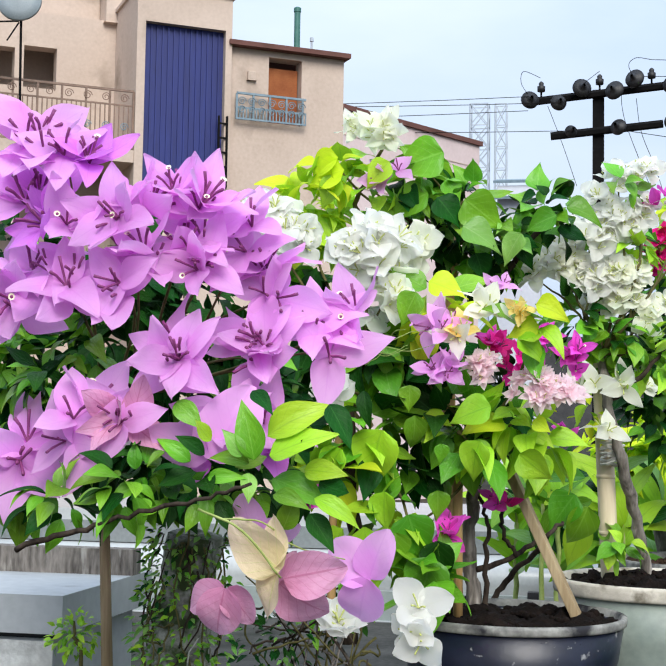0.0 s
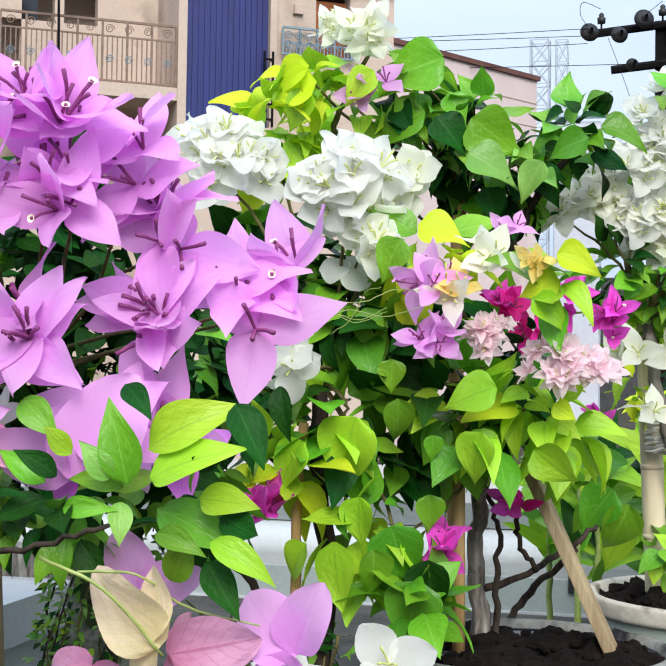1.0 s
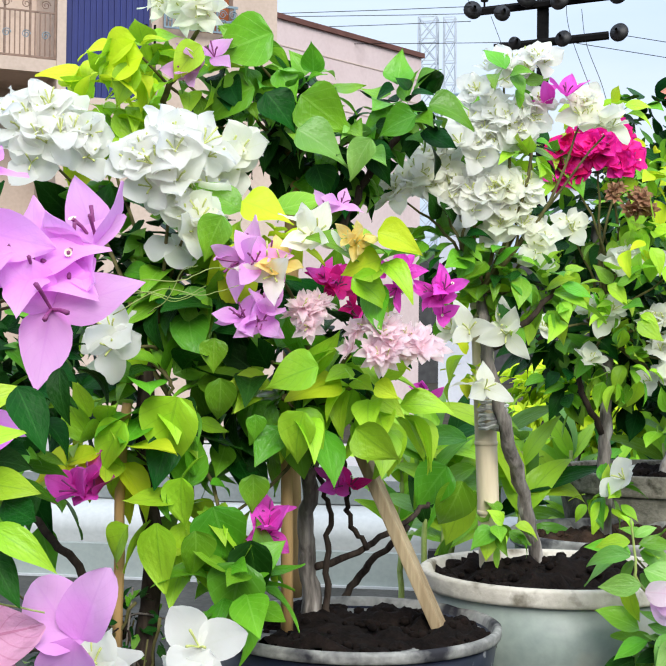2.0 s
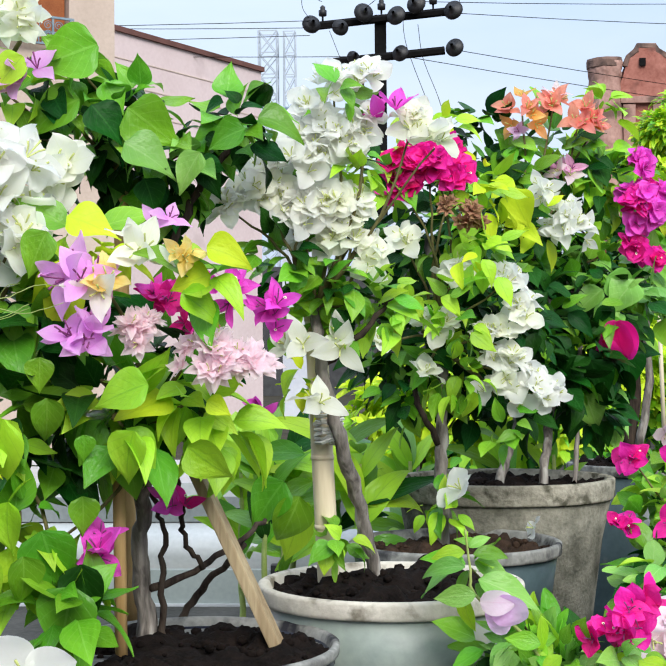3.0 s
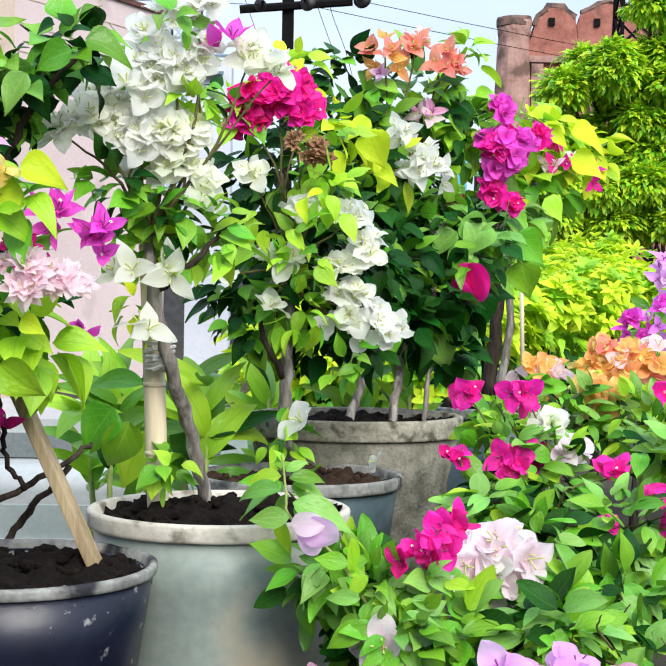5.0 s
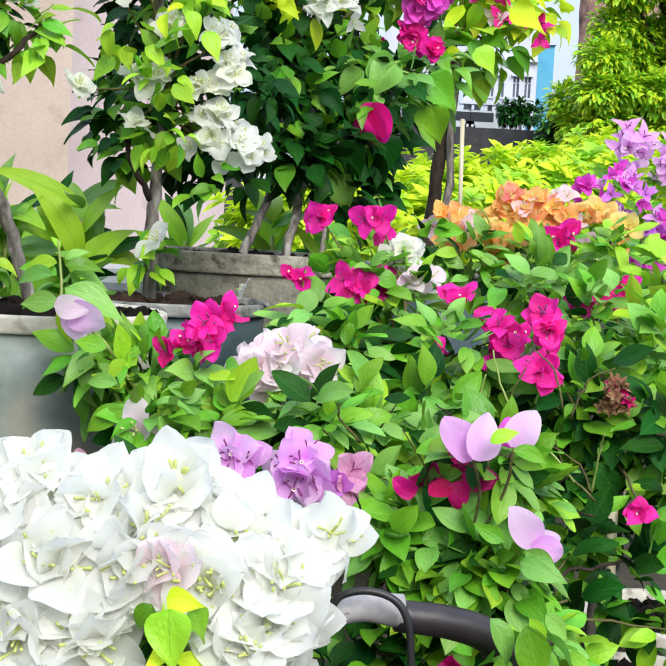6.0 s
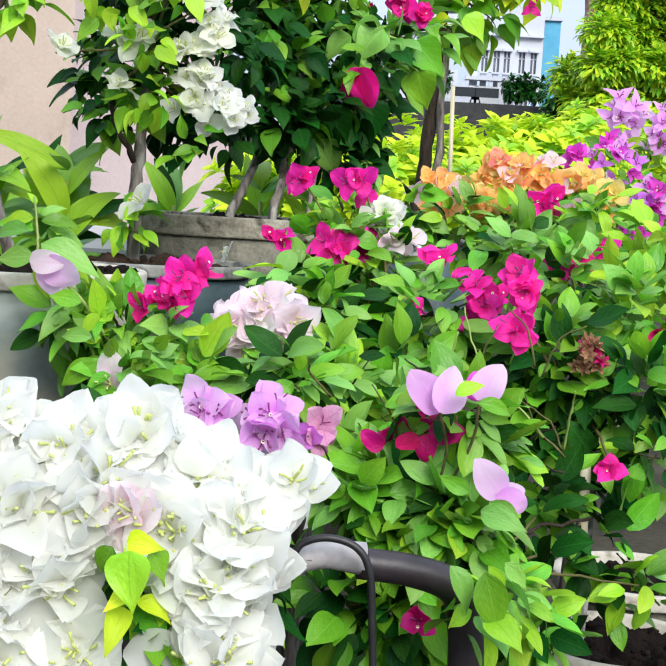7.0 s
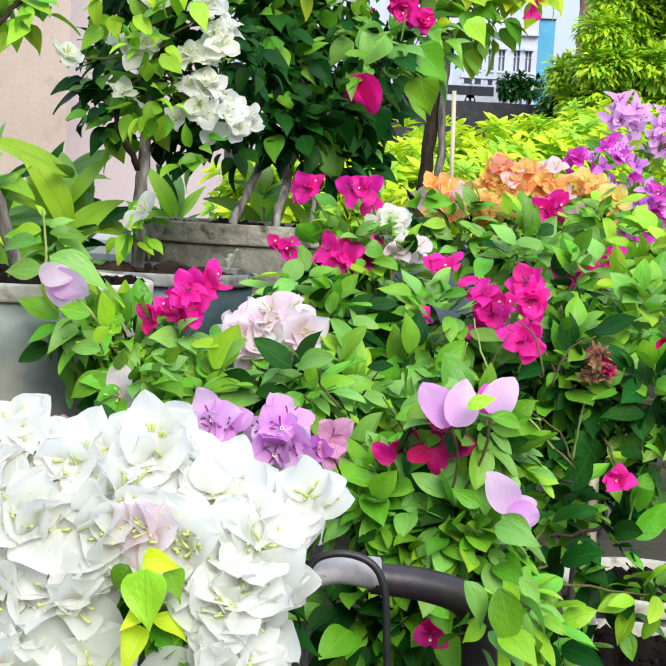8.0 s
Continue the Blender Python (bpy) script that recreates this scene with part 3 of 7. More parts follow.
def clod_soil(parent, at, radius, material=SOIL, seed=0, lump=0.02, name="soil"):
    """Crumbly soil filling a pot."""
    bm = bmesh.new()
    n = 22
    grid = {}
    for i in range(-n, n + 1):
        for j in range(-n, n + 1):
            if i * i + j * j <= n * n + 8:
                x, y = i / n * radius, j / n * radius
                h = 0.018 * (1 - (x * x + y * y) / radius ** 2) + noise.fractal(Vector((x * 22 + seed, y * 22, seed)), 1.0, 2.0, 4) * lump + noise.noise(Vector((x * 7 + seed, y * 7, 3))) * lump * 1.2
                grid[i, j] = bm.verts.new((at[0] + x, at[1] + y, at[2] + h))
    for i, j in grid:
        q = [(i, j), (i + 1, j), (i + 1, j + 1), (i, j + 1)]
        if all(k in grid for k in q):
            bm.faces.new([grid[k] for k in q])
    crumb = random.Random(seed)
    for _ in range(170):
        a, d, r = crumb.random() * 6.28, radius * 0.92 * crumb.random() ** 0.5, 0.003 + 0.010 * crumb.random() ** 2.2
        x, y = math.cos(a) * d, math.sin(a) * d
        h = 0.018 * (1 - d * d / radius ** 2) + noise.noise(Vector((x * 7 + seed, y * 7, 3))) * lump * 1.2
        m = Matrix.Translation((at[0] + x, at[1] + y, at[2] + h + r * 0.3)) @ Matrix.Rotation(a * 5, 4, "X") @ Matrix.Diagonal((r, r * crumb.uniform(0.6, 1.1), r * 0.8, 1))
        bmesh.ops.create_icosphere(bm, subdivisions=1, radius=1.0, matrix=m)
    return part(name, bm, material, parent, smooth=True)


def pot(name, at, top_z, radius, body, rim, label, foot=0.78, band=0.032, lip=0.010, wall=0.022, group="", wobble=0.006, rim_label=""):
    """A round flower pot on its base: body, rim and soil are parts. at: middle of its foot."""
    h = top_z - at[2]
    p = thing(name, at, label, "flower pot", group)
    r = radius - lip
    bm = lathe([(r * foot, 0), (r * (foot + 0.03), 0.012), (r * (foot + (1 - foot) * 0.35), h * 0.33), (r * (foot + (1 - foot) * 0.7), h * 0.68), (r, h - band),
                (r - wall, h - band), (r * foot - wall * 0.4, 0.03)], at, 56, wobble, at[0] * 3)
    part("body", bm, body, p, smooth=True)
    bm = lathe([(r - wall, h - band - 0.004), (radius - 0.004, h - band - 0.004), (radius - 0.001, h - band - 0.002), (radius, h - band + 0.003), (radius + 0.001, h - 0.007), (radius, h - 0.003), (radius - 0.003, h - 0.001),
                (radius - 0.006, h), (radius - wall + 0.003, h - 0.001), (radius - wall, h - 0.004), (r - wall, h - band - 0.004)], at, 72, wobble, at[0] * 3)
    part("rim", bm, rim, p, rim_label, smooth=True)
    return p


# ---- setting ----
GROUND_Z, BENCH_Z = -0.2, 0.38
bm = bmesh.new()
bmesh.ops.create_grid(bm, x_segments=40, y_segments=40, size=600)
for v in bm.verts:
    v.co.z = GROUND_Z
tagged(part("ground", bm, EARTH, None), "bare brown earth and street ground", "ground", kind="structure")
bm = box(-3.4, 1.0, 1.93, 4.6, GROUND_Z, BENCH_Z)
tagged(part("terrace_ledge", bm, CONCRETE, None, bevel=0.015), "raised grey concrete ledge carrying the flower pots", "ledge", kind="structure")
# ---- far surroundings ----
B = pose(-6.508, 20.321, 0, 0, 0, 33) @ pose(-0.76, 0, 0)
house = thing("beige_house", (B.translation.x, B.translation.y + 2, GROUND_Z), "beige plastered flat-roofed house with blue shutter and iron balconies", "house")


def wall_with_holes(x0, x1, y0, y1, z0, z1, holes, m):
    """A thick wall in the plane y0..y1 with rectangular openings (x0, x1, z0, z1)."""
    xs = sorted({x0, x1, *(h[0] for h in holes), *(h[1] for h in holes)})
    zs = sorted({z0, z1, *(h[2] for h in holes), *(h[3] for h in holes)})
    bm = bmesh.new()
    for a, b in zip(xs, xs[1:]):
        for c, d in zip(zs, zs[1:]):
            if not any(h[0] <= (a + b) / 2 <= h[1] and h[2] <= (c + d) / 2 <= h[3] for h in holes):
                add_box(bm, a, b, y0, y1, c, d, m)
    bmesh.ops.remove_doubles(bm, verts=bm.verts, dist=0.0005)
    inner = [f for f in bm.faces if all(len(e.link_faces) > 2 for e in f.edges)]
    bmesh.ops.delete(bm, geom=inner, context="FACES_ONLY")
    return bm


part("wall", wall_with_holes(-3.7, -0.05, 1.5, 1.8, GROUND_Z, 8.15, [(-3.3, -2.85, 6.95, 7.4), (-2.28, -1.75, 6.85, 7.5), (-1.6, -1.05, 6.85, 7.56), (-2.15, -1.25, 3.6, 5.7)], B), PLASTER, house)
part("inner_wall", box(-3.7, -0.05, 2.4, 2.5, GROUND_Z, 7.9, B), PLASTER, house)
part("tower", box(-2.3, -0.25, 1.9, 4.5, 7.9, 11.2, B), PLASTER, house, bevel=0.03)
part("tower", box(-0.25, 1.05, 1.4, 4.5, 8.1, 11.2, B), PLASTER, house, bevel=0.03)
part("roof", box(-3.7, -0.05, 1.8, 5.0, 7.9, 8.0, B), CONCRETE, house)
part("shutter_bay", wall_with_holes(-0.05, 1.55, -0.12, 0.5, GROUND_Z, 8.28, [(0.09, 1.44, 5.08, 7.74)], B), PLASTER, house)
part("bay_flank", box(-0.05, 1.55, 0.5, 1.5, GROUND_Z, 8.28, B), PLASTER, house)
part("bay_coping", box(-0.09, 1.59, -0.16, 1.5, 8.28, 8.34, B), PLASTER, house)
sh = part("shutter", box(0.09, 1.44, 0.02, 0.06, 5.08, 7.74, B), SHUTTER, house, "dark blue corrugated shutter")
for i in range(14):
    part("shutter_rib", box(0.11 + i * 0.095, 0.135 + i * 0.095, -0.008, 0.02, 5.09, 7.73, B), SHUTTER, sh)
part("side_wall", wall_with_holes(1.55, 3.6, 0.0, 0.3, GROUND_Z, 7.52, [(2.24, 2.83, 6.3, 7.42)], B), PLASTER, house)
part("roof_slab", box(1.5, 3.66, -0.18, 3.0, 7.52, 7.6, B), COPING, house, "dark thin roof slab")
part("flank", box(3.4, 3.6, 0.3, 3.0, GROUND_Z, 7.52, B), PLASTER, house)
part("door", box(2.26, 2.81, 0.16, 0.2, 6.3, 7.28, B), RUST_DOOR, house, "rust-brown wooden door")
part("vent_pipe", lathe([(0.055, 0), (0.055, 0.85), (0.065, 0.86), (0.065, 0.93), (0.03, 0.95)], B @ Vector((2.95, 0.6, 7.6)), 12), PIPE_GREEN, house, "green vent pipe")
part("vent_pipe", lathe([(0.02, 0), (0.02, 0.42), (0.035, 0.43), (0.03, 0.5)], B @ Vector((3.3, 0.8, 7.6)), 10), STEEL_PALE, house)
part("meter_box", box(1.86, 2.0, -0.05, 0.0, 6.98, 7.14, B), PLASTER, house, bevel=0.015)
part("window", box(-2.26, -2.0, 1.7, 1.74, 6.85, 7.35, B), GLASS_DARK, house, "dark window pane")


def railing(s0, s1, y, z0, z1, n, curl, iron, label):
    r = part("balcony_rail", box(s0, s1, y - 0.02, y + 0.02, z1 - 0.035, z1, B), iron, house, label)
    part("lower_rail", box(s0, s1, y - 0.012, y + 0.012, z1 - 0.27, z1 - 0.245, B), iron, r)
    part("foot_rail", box(s0, s1, y - 0.012, y + 0.012, z0, z0 + 0.03, B), iron, r)
    for i in range(n):
        s = s0 + (s1 - s0) * i / (n - 1)
        top = z1 - 0.03 if i % 5 == 0 else z1 - 0.25
        w = 0.016 if i % 5 == 0 else 0.009
        part("baluster", box(s - w, s + w, y - w, y + w, z0, top, B), iron, r)
    for i in range(curl):
        c = s0 + (s1 - s0) * (i + 0.5) / curl
        for z, rr in ((z0 + (z1 - z0) * 0.36, 0.07), (z1 - 0.15, 0.075)):
            bm = bmesh.new()
            pts = [B @ Vector((c + math.cos(a * 0.5) * (rr - a * 0.0028), y - 0.02, z + math.sin(a * 0.5) * (rr - a * 0.0028))) for a in range(22)]
            add_tube(bm, pts, 0.008, 0.008, 5)
            part("scroll", bm, iron if z > z0 + 0.5 else IRON_BLUE, r)
    return r


railing(-2.75, -0.07, -0.06, 5.62, 6.58, 36, 9, IRON_RAIL, "rusty brown scrolled iron balcony railing")
part("balcony_slab", box(-2.85, -0.052, -0.1, 1.5, 5.4, 5.6, B), PLASTER, house)
railing(1.65, 2.87, -0.12, 6.28, 6.74, 22, 7, IRON_BLUE, "blue-grey scrolled iron balcony railing")
part("ladder", box(1.33, 1.36, -0.16, -0.12, 5.1, 6.3, B), IRON, house)
part("ladder", box(1.47, 1.5, -0.16, -0.12, 5.1, 6.3, B), IRON, house)
for i in range(5):
    part("rung", box(1.36, 1.47, -0.15, -0.13, 5.2 + i * 0.24, 5.23 + i * 0.24, B), IRON, house)

# pink-plastered neighbour with a sloping coping
e0, e1 = Vector((-4.45, 25.8, 0)), Vector((-2.449, 29.0, 0))
ang = math.degrees(math.atan2(e1.y - e0.y, e1.x - e0.x))
W = pose(e0.x, e0.y, 0, 0, 0, ang)
ln = (e1 - e0).length
annex = thing("pink_annex", (e0.x, e0.y, GROUND_Z), "pink plastered windowless building with brown coping", "building")
part("wall", box(-1.5, ln, 0, 2.5, GROUND_Z, 7.5, W), PLASTER_PINK, annex)
part("coping", box(-1.5, ln + 0.05, -0.06, 2.56, 7.5, 7.6, W), COPING, annex, "dark brown coping")
for i in range(4):
    part("joint_band", box(-1.5, ln, -0.012, 0.0, 7.0 - i * 0.5, 7.02 - i * 0.5, W), PLASTER, annex)

# satellite dish on a mast
dish = thing("satellite_dish", (-8.184, 18, GROUND_Z), "grey satellite dish on a thin steel mast", "satellite dish")
dc = Vector((-8.349, 18, 7.524))
bm = bmesh.new()
add_tube(bm, [Vector((-8.184, 18, GROUND_Z)), dc + Vector((0, 0.06, -0.1))], 0.025, 0.02, 8)
part("mast", bm, IRON, dish)
bm = lathe([(0.001, 0.10), (0.12, 0.085), (0.22, 0.06), (0.30, 0.02), (0.33, 0.0), (0.32, 0.03), (0.2, 0.085), (0.001, 0.13)], (0, 0, 0), 28)
bmesh.ops.transform(bm, matrix=Matrix.Translation(dc) @ pose(0, 0, 0, 78, 0, 14), verts=bm.verts)
part("bowl", bm, GREY_DISH, dish, smooth=True)
bm = bmesh.new()
add_tube(bm, [dc + Vector((0, 0, -0.3)), dc + Vector((-0.6, -0.3, -0.38))], 0.014, 0.012, 6)
add_tube(bm, [dc + Vector((0, 0, -0.32)), dc + Vector((-0.14, -0.1, -0.62))], 0.012, 0.012, 6)
part("arm", bm, IRON, dish)

# power pole with two cross-arms
PX, PY = 0.134, 28.0
pole = thing("power_pole", (PX, PY, GROUND_Z), "black steel power pole with cross-arms and disc insulators", "utility pole")
part("post", box(PX - 0.12, PX + 0.12, PY - 0.1, PY + 0.1, GROUND_Z, 8.4), IRON, pole, bevel=0.02)


def cross_arm(z0, z1, x0, x1, disc, pins):
    bm = bmesh.new()
    add_tube(bm, [(x0, PY - 0.16, z0), (x1, PY - 0.16, z1)], 0.085, 0.085, 6)
    part("cross_arm", bm, IRON, pole)
    for x, dz, r in disc:
        z = z0 + (z1 - z0) * (x - x0) / (x1 - x0) + dz
        bm = lathe([(0.03, -0.09), (r * 0.5, -0.085), (r, -0.03), (r, 0.02), (r * 0.55, 0.05), (0.05, 0.09), (0.03, 0.16)], (0, 0, 0), 18)
        bmesh.ops.transform(bm, matrix=pose(x, PY - 0.42, z, 78, 0, 20 if x < PX else -25), verts=bm.verts)
        part("disc_insulator", bm, CERAMIC, pole, smooth=True)
    for x, h in pins:
        z = z0 + (z1 - z0) * (x - x0) / (x1 - x0)
        bm = lathe([(0.02, 0), (0.02, h * 0.35), (0.08, h * 0.4), (0.085, h * 0.7), (0.05, h * 0.75), (0.055, h * 0.9), (0.02, h)], (x, PY - 0.16, z + 0.05), 12)
        part("pin_insulator", bm, CERAMIC, pole, smooth=True)


cross_arm(8.17, 8.42, -1.25, 1.5, [(-1.27, -0.02, 0.19), (-0.68, -0.15, 0.17), (-0.2, 0.1, 0.2), (0.46, -0.03, 0.2), (0.87, 0.16, 0.2), (1.62, -0.05, 0.2)], [(-1.05, 0.36), (0.16, 0.36), (1.22, 0.36)])
cross_arm(7.42, 7.62, -0.85, 1.45, [(-0.42, 0.0, 0.13), (0.54, -0.02, 0.17), (1.64, -0.02, 0.19)], [])


def cable(a, b, sag, r, name, owner, label=""):
    a, b = Vector(a), Vector(b)
    pts = [a.lerp(b, i / 14) - Vector((0, 0, sag * 4 * (i / 14) * (1 - i / 14))) for i in range(15)]
    bm = bmesh.new()
    add_tube(bm, pts, r, r, 4)
    return part(name, bm, IRON, owner, label)


for x, z in ((-1.27, 8.2), (-0.68, 8.05), (-0.42, 7.45), (-1.3, 7.9)):
    cable((x, PY - 0.5, z), (-26, 24.5, z + 0.25 + (x + 1.3) * 0.8), 0.35, 0.008, "wire", pole)
for x, z, e in ((1.62, 8.3, 11.2), (0.87, 8.55, 12.6), (1.64, 7.55, 7.0), (0.54, 7.45, 6.6)):
    cable((x, PY - 0.5, z), (30, 40, e), 0.5, 0.008, "wire", pole)
for pts in (((-1.27, 8.2), (-1.45, 8.5), (-1.4, 8.75), (-1.05, 8.6)), ((0.87, 8.5), (0.75, 8.8), (0.9, 8.95), (1.22, 8.9)), ((1.22, 8.9), (1.6, 8.85), (1.75, 8.6), (1.62, 8.3)),
            ((0.16, 8.7), (-0.1, 8.5), (-0.2, 8.4)), ((0.6, 8.3), (0.62, 7.9), (0.75, 7.4), (1.2, 6.2)), ((0.9, 8.1), (1.0, 7.4), (1.3, 6.6), (1.5, 5.9)), ((-0.9, 8.0), (-0.6, 7.2), (-0.3, 6.3))):
    bm = bmesh.new()
    add_tube(bm, smooth_path([(x, PY - 0.45, z) for x, z in pts], 6), 0.008, 0.008, 4)
    part("jumper_wire", bm, IRON, pole)


def lattice_mast(name, x, y, z0, z1, w0, w1, material, label, bays, r):
    m = thing(name, (x, y, z0), label, "lattice mast")
    cn = [(-1, -1), (1, -1), (1, 1), (-1, 1)]
    at = lambda i, k: Vector((x + cn[k][0] * (w0 + (w1 - w0) * i / bays) / 2, y + cn[k][1] * (w0 + (w1 - w0) * i / bays) / 2, z0 + (z1 - z0) * i / bays))
    for k in range(4):
        bm = bmesh.new()
        add_tube(bm, [at(0, k), at(bays, k)], r * 1.4, r * 1.4, 5)
        part("leg", bm, material, m)
    for i in range(bays):
        for k in range(4):
            for a, b in ((at(i, k), at(i + 1, (k + 1) % 4)), (at(i, (k + 1) % 4), at(i + 1, k)), (at(i + 1, k), at(i + 1, (k + 1) % 4))):
                bm = bmesh.new()
                add_tube(bm, [a, b], r, r, 4)
                part("bracing", bm, material, m)
    return m


lattice_mast("telecom_mast", -10.9, 120, GROUND_Z, 30.783, 1.7, 1.6, STEEL_PALE, "pale galvanised lattice mast far off", 16, 0.055)
lattice_mast("telecom_mast", -9.0, 120, GROUND_Z, 30.768, 1.1, 1.0, STEEL_PALE, "slim pale galvanised lattice mast far off", 16, 0.045)
lattice_mast("pylon", 10.199, 40, GROUND_Z, 14.457, 1.6, 0.85, IRON, "dark steel lattice pylon beside the fort", 14, 0.045)

# small roofed shed by the pole
shed = thing("tin_shed", (-1.858, 34, 1), "small shed with blue-grey sheet roof", "shed")
sx, sz = -1.858, 7.653
part("roof", box(-0.7, 0.6, 0, 1.2, -0.05, 0.02, pose(sx, 34, sz, 12, 0, 0)), IRON_BLUE, shed)
part("roof", box(-0.75, 0.3, 0, 1.2, -0.05, 0.02, pose(sx, 33.8, sz - 0.45, 12, 0, 0)), IRON_BLUE, shed)
part("wall", box(sx - 0.6, sx + 0.5, 34.1, 35, GROUND_Z, sz - 0.1), WHITEWASH, shed)

# ruined red fort on the rise
FY = 57.0
fort = thing("sandstone_fort", (11, FY, 1), "ruined red sandstone fort wall with turret and rounded merlons", "fort")
fx = lambda px: 8.452 + (px - 1225) * (13.747 - 8.452) / 295.0
fz = lambda py: 13.662 - (py - 190) * 0.018
bm = lathe([(0.9, -14), (0.78, -4.5), (0.72, -1.4), (0.70, -0.75), (0.72, -0.6), (0.71, -0.3), (0.74, -0.1), (0.70, 0.0), (0.3, 0.05), (0.01, 0.05)], (fx(1262), FY, fz(185)), 28, 0.05, 2)


def wear(bm, cuts, amount):
    """Breaks up clean masonry: finer faces, pushed in and out."""
    bmesh.ops.subdivide_edges(bm, edges=bm.edges, cuts=cuts, use_grid_fill=True)
    for v in bm.verts:
        q = v.co * 1.1
        v.co += Vector((noise.noise(q), noise.noise(q + Vector((9, 0, 0))), noise.noise(q + Vector((0, 9, 0))))) * amount
        v.co += Vector((noise.noise(q * 5), noise.noise(q * 5 + Vector((9, 0, 0))), 0)) * amount * 0.4
    return bm


part("turret", wear(bm, 2, 0.09), SANDSTONE_PALE, fort, smooth=False)


def merlon(outline, slot):
    """A worn battlement with stepped shoulders, a loophole and a dark coping along its top."""
    pts = [Vector((fx(a), 0, fz(b))) for a, b in outline]
    foot = fz(275)
    bm = bmesh.new()
    front = [bm.verts.new((p.x, FY - 0.25, p.z)) for p in pts]
    back = [bm.verts.new((p.x, FY + 0.6, p.z)) for p in pts]
    lf, rf = bm.verts.new((pts[0].x, FY - 0.25, foot)), bm.verts.new((pts[-1].x, FY - 0.25, foot))
    lb, rb = bm.verts.new((pts[0].x, FY + 0.6, foot)), bm.verts.new((pts[-1].x, FY + 0.6, foot))
    fs, bs = [lf, *front, rf], [lb, *back, rb]
    bm.faces.new(fs)
    bm.faces.new(bs)
    for a in range(len(fs)):
        b = (a + 1) % len(fs)
        bm.faces.new((fs[a], fs[b], bs[b], bs[a]))
    bmesh.ops.triangulate(bm, faces=bm.faces)
    k = part("merlon", wear(bm, 3, 0.07), SANDSTONE, fort)
    bm = bmesh.new()
    add_tube(bm, [Vector((p.x, FY - 0.1, p.z + 0.02)) for p in pts[1:-1]], 0.17, 0.17, 6, 0.25, slot)
    part("coping", bm, SANDSTONE_DARK, k)
    part("loophole", box(fx(slot) - 0.13, fx(slot) + 0.13, FY - 0.36, FY - 0.30, fz(200), fz(182)), IRON, k)


merlon([(1297, 240), (1309, 200), (1317, 179), (1336, 164), (1339, 154), (1378, 155), (1382, 165), (1405, 179), (1408, 198)], 1347)
merlon([(1409, 200), (1418, 172), (1443, 161), (1460, 150), (1485, 144), (1514, 147), (1530, 152), (1545, 176), (1552, 200)], 1453)
merlon([(1553, 202), (1562, 178), (1585, 166), (1600, 152), (1640, 152), (1650, 166), (1676, 180), (1690, 205)], 1610)
bm = lathe([(0.70, -0.34), (0.74, -0.30), (0.75, -0.02), (0.72, 0.10), (0.5, 0.06), (0.01, 0.0)], (fx(1262), FY, fz(186)), 24, 0.06, 5)
part("parapet", wear(bm, 1, 0.06), SANDSTONE_DARK, fort, "blackened turret parapet")
part("curtain_wall", wear(box(fx(1296), fx(1700), FY - 0.1, FY + 1.5, 0, fz(268)), 14, 0.14), SANDSTONE, fort)
part("string_course", box(fx(1296), fx(1700), FY - 0.35, FY - 0.1, fz(285), fz(270)), SANDSTONE_PALE, fort, bevel=0.05)
for px in (1302, 1370, 1440, 1510):
    part("buttress", box(fx(px), fx(px + 28), FY - 0.3, FY - 0.1, 0, fz(288)), SANDSTONE_PALE, fort)

# whitewashed far house, painted house and cars on the street
HY = 85.0
hx = lambda px: 2.683 + (px - 1000) * (9.23 - 2.683) / 250.0
hz = lambda py: 10.957 + (py - 100) * (8.553 - 10.957) / 100.0
far_house = thing("white_house", (hx(1100), HY, 0), "whitewashed two-storey house with tall windows across the street", "house")
wins = [(hx(p - 7), hx(p + 7), hz(166), hz(112)) for p in (1128, 1156, 1180, 1215, 1242)] + [(hx(p - 9), hx(p + 9), hz(255), hz(208)) for p in (960, 1010, 1060, 1105, 1185, 1225)]
part("wall", wall_with_holes(hx(900), hx(1262), HY, HY + 0.4, 0, hz(-12), wins, Matrix()), WHITEWASH, far_house)
for a, b, c, d in wins:
    wv = part("window", box(a, b, HY + 0.2, HY + 0.25, c, d), GLASS_FAR, far_house, "dark tall window")
    part("mullion", box((a + b) / 2 - 0.04, (a + b) / 2 + 0.04, HY + 0.1, HY + 0.2, c, d), WHITEWASH, wv)
    part("hood", box(a - 0.12, b + 0.12, HY - 0.25, HY, d, d + 0.14), WHITEWASH, wv)
    part("sill", box(a - 0.1, b + 0.1, HY - 0.15, HY, c - 0.1, c), WHITEWASH, wv)
    part("transom", box(a, b, HY + 0.1, HY + 0.2, c + (d - c) * 0.68, c + (d - c) * 0.72), WHITEWASH, wv)
part("cornice", box(hx(900), hx(1262), HY - 0.3, HY, hz(75), hz(70)), WHITEWASH, far_house)
for px in (1035, 1083, 1145, 1165, 1205, 1255):
    part("column", box(hx(px) - 0.12, hx(px) + 0.12, HY - 0.7, HY - 0.45, 0, hz(190)), WHITEWASH, far_house)
part("balcony", box(hx(1085), hx(1262), HY - 0.8, HY, hz(190), hz(180)), WHITEWASH, far_house)
part("roof", box(hx(900), hx(1262), HY, HY + 8, hz(-12), hz(-20)), WHITEWASH, far_house)
blue_house = thing("blue_house", (hx(1320), HY + 6, 0), "blue painted house front half hidden by trees", "house")
part("wall", box(hx(1285), hx(1325), HY + 6, HY + 12, 0, hz(-5)), BLUE_WALL, blue_house)
part("parapet", box(hx(1282), hx(1328), HY + 5.8, HY + 12, hz(-5), hz(-14)), WHITEWASH, blue_house)


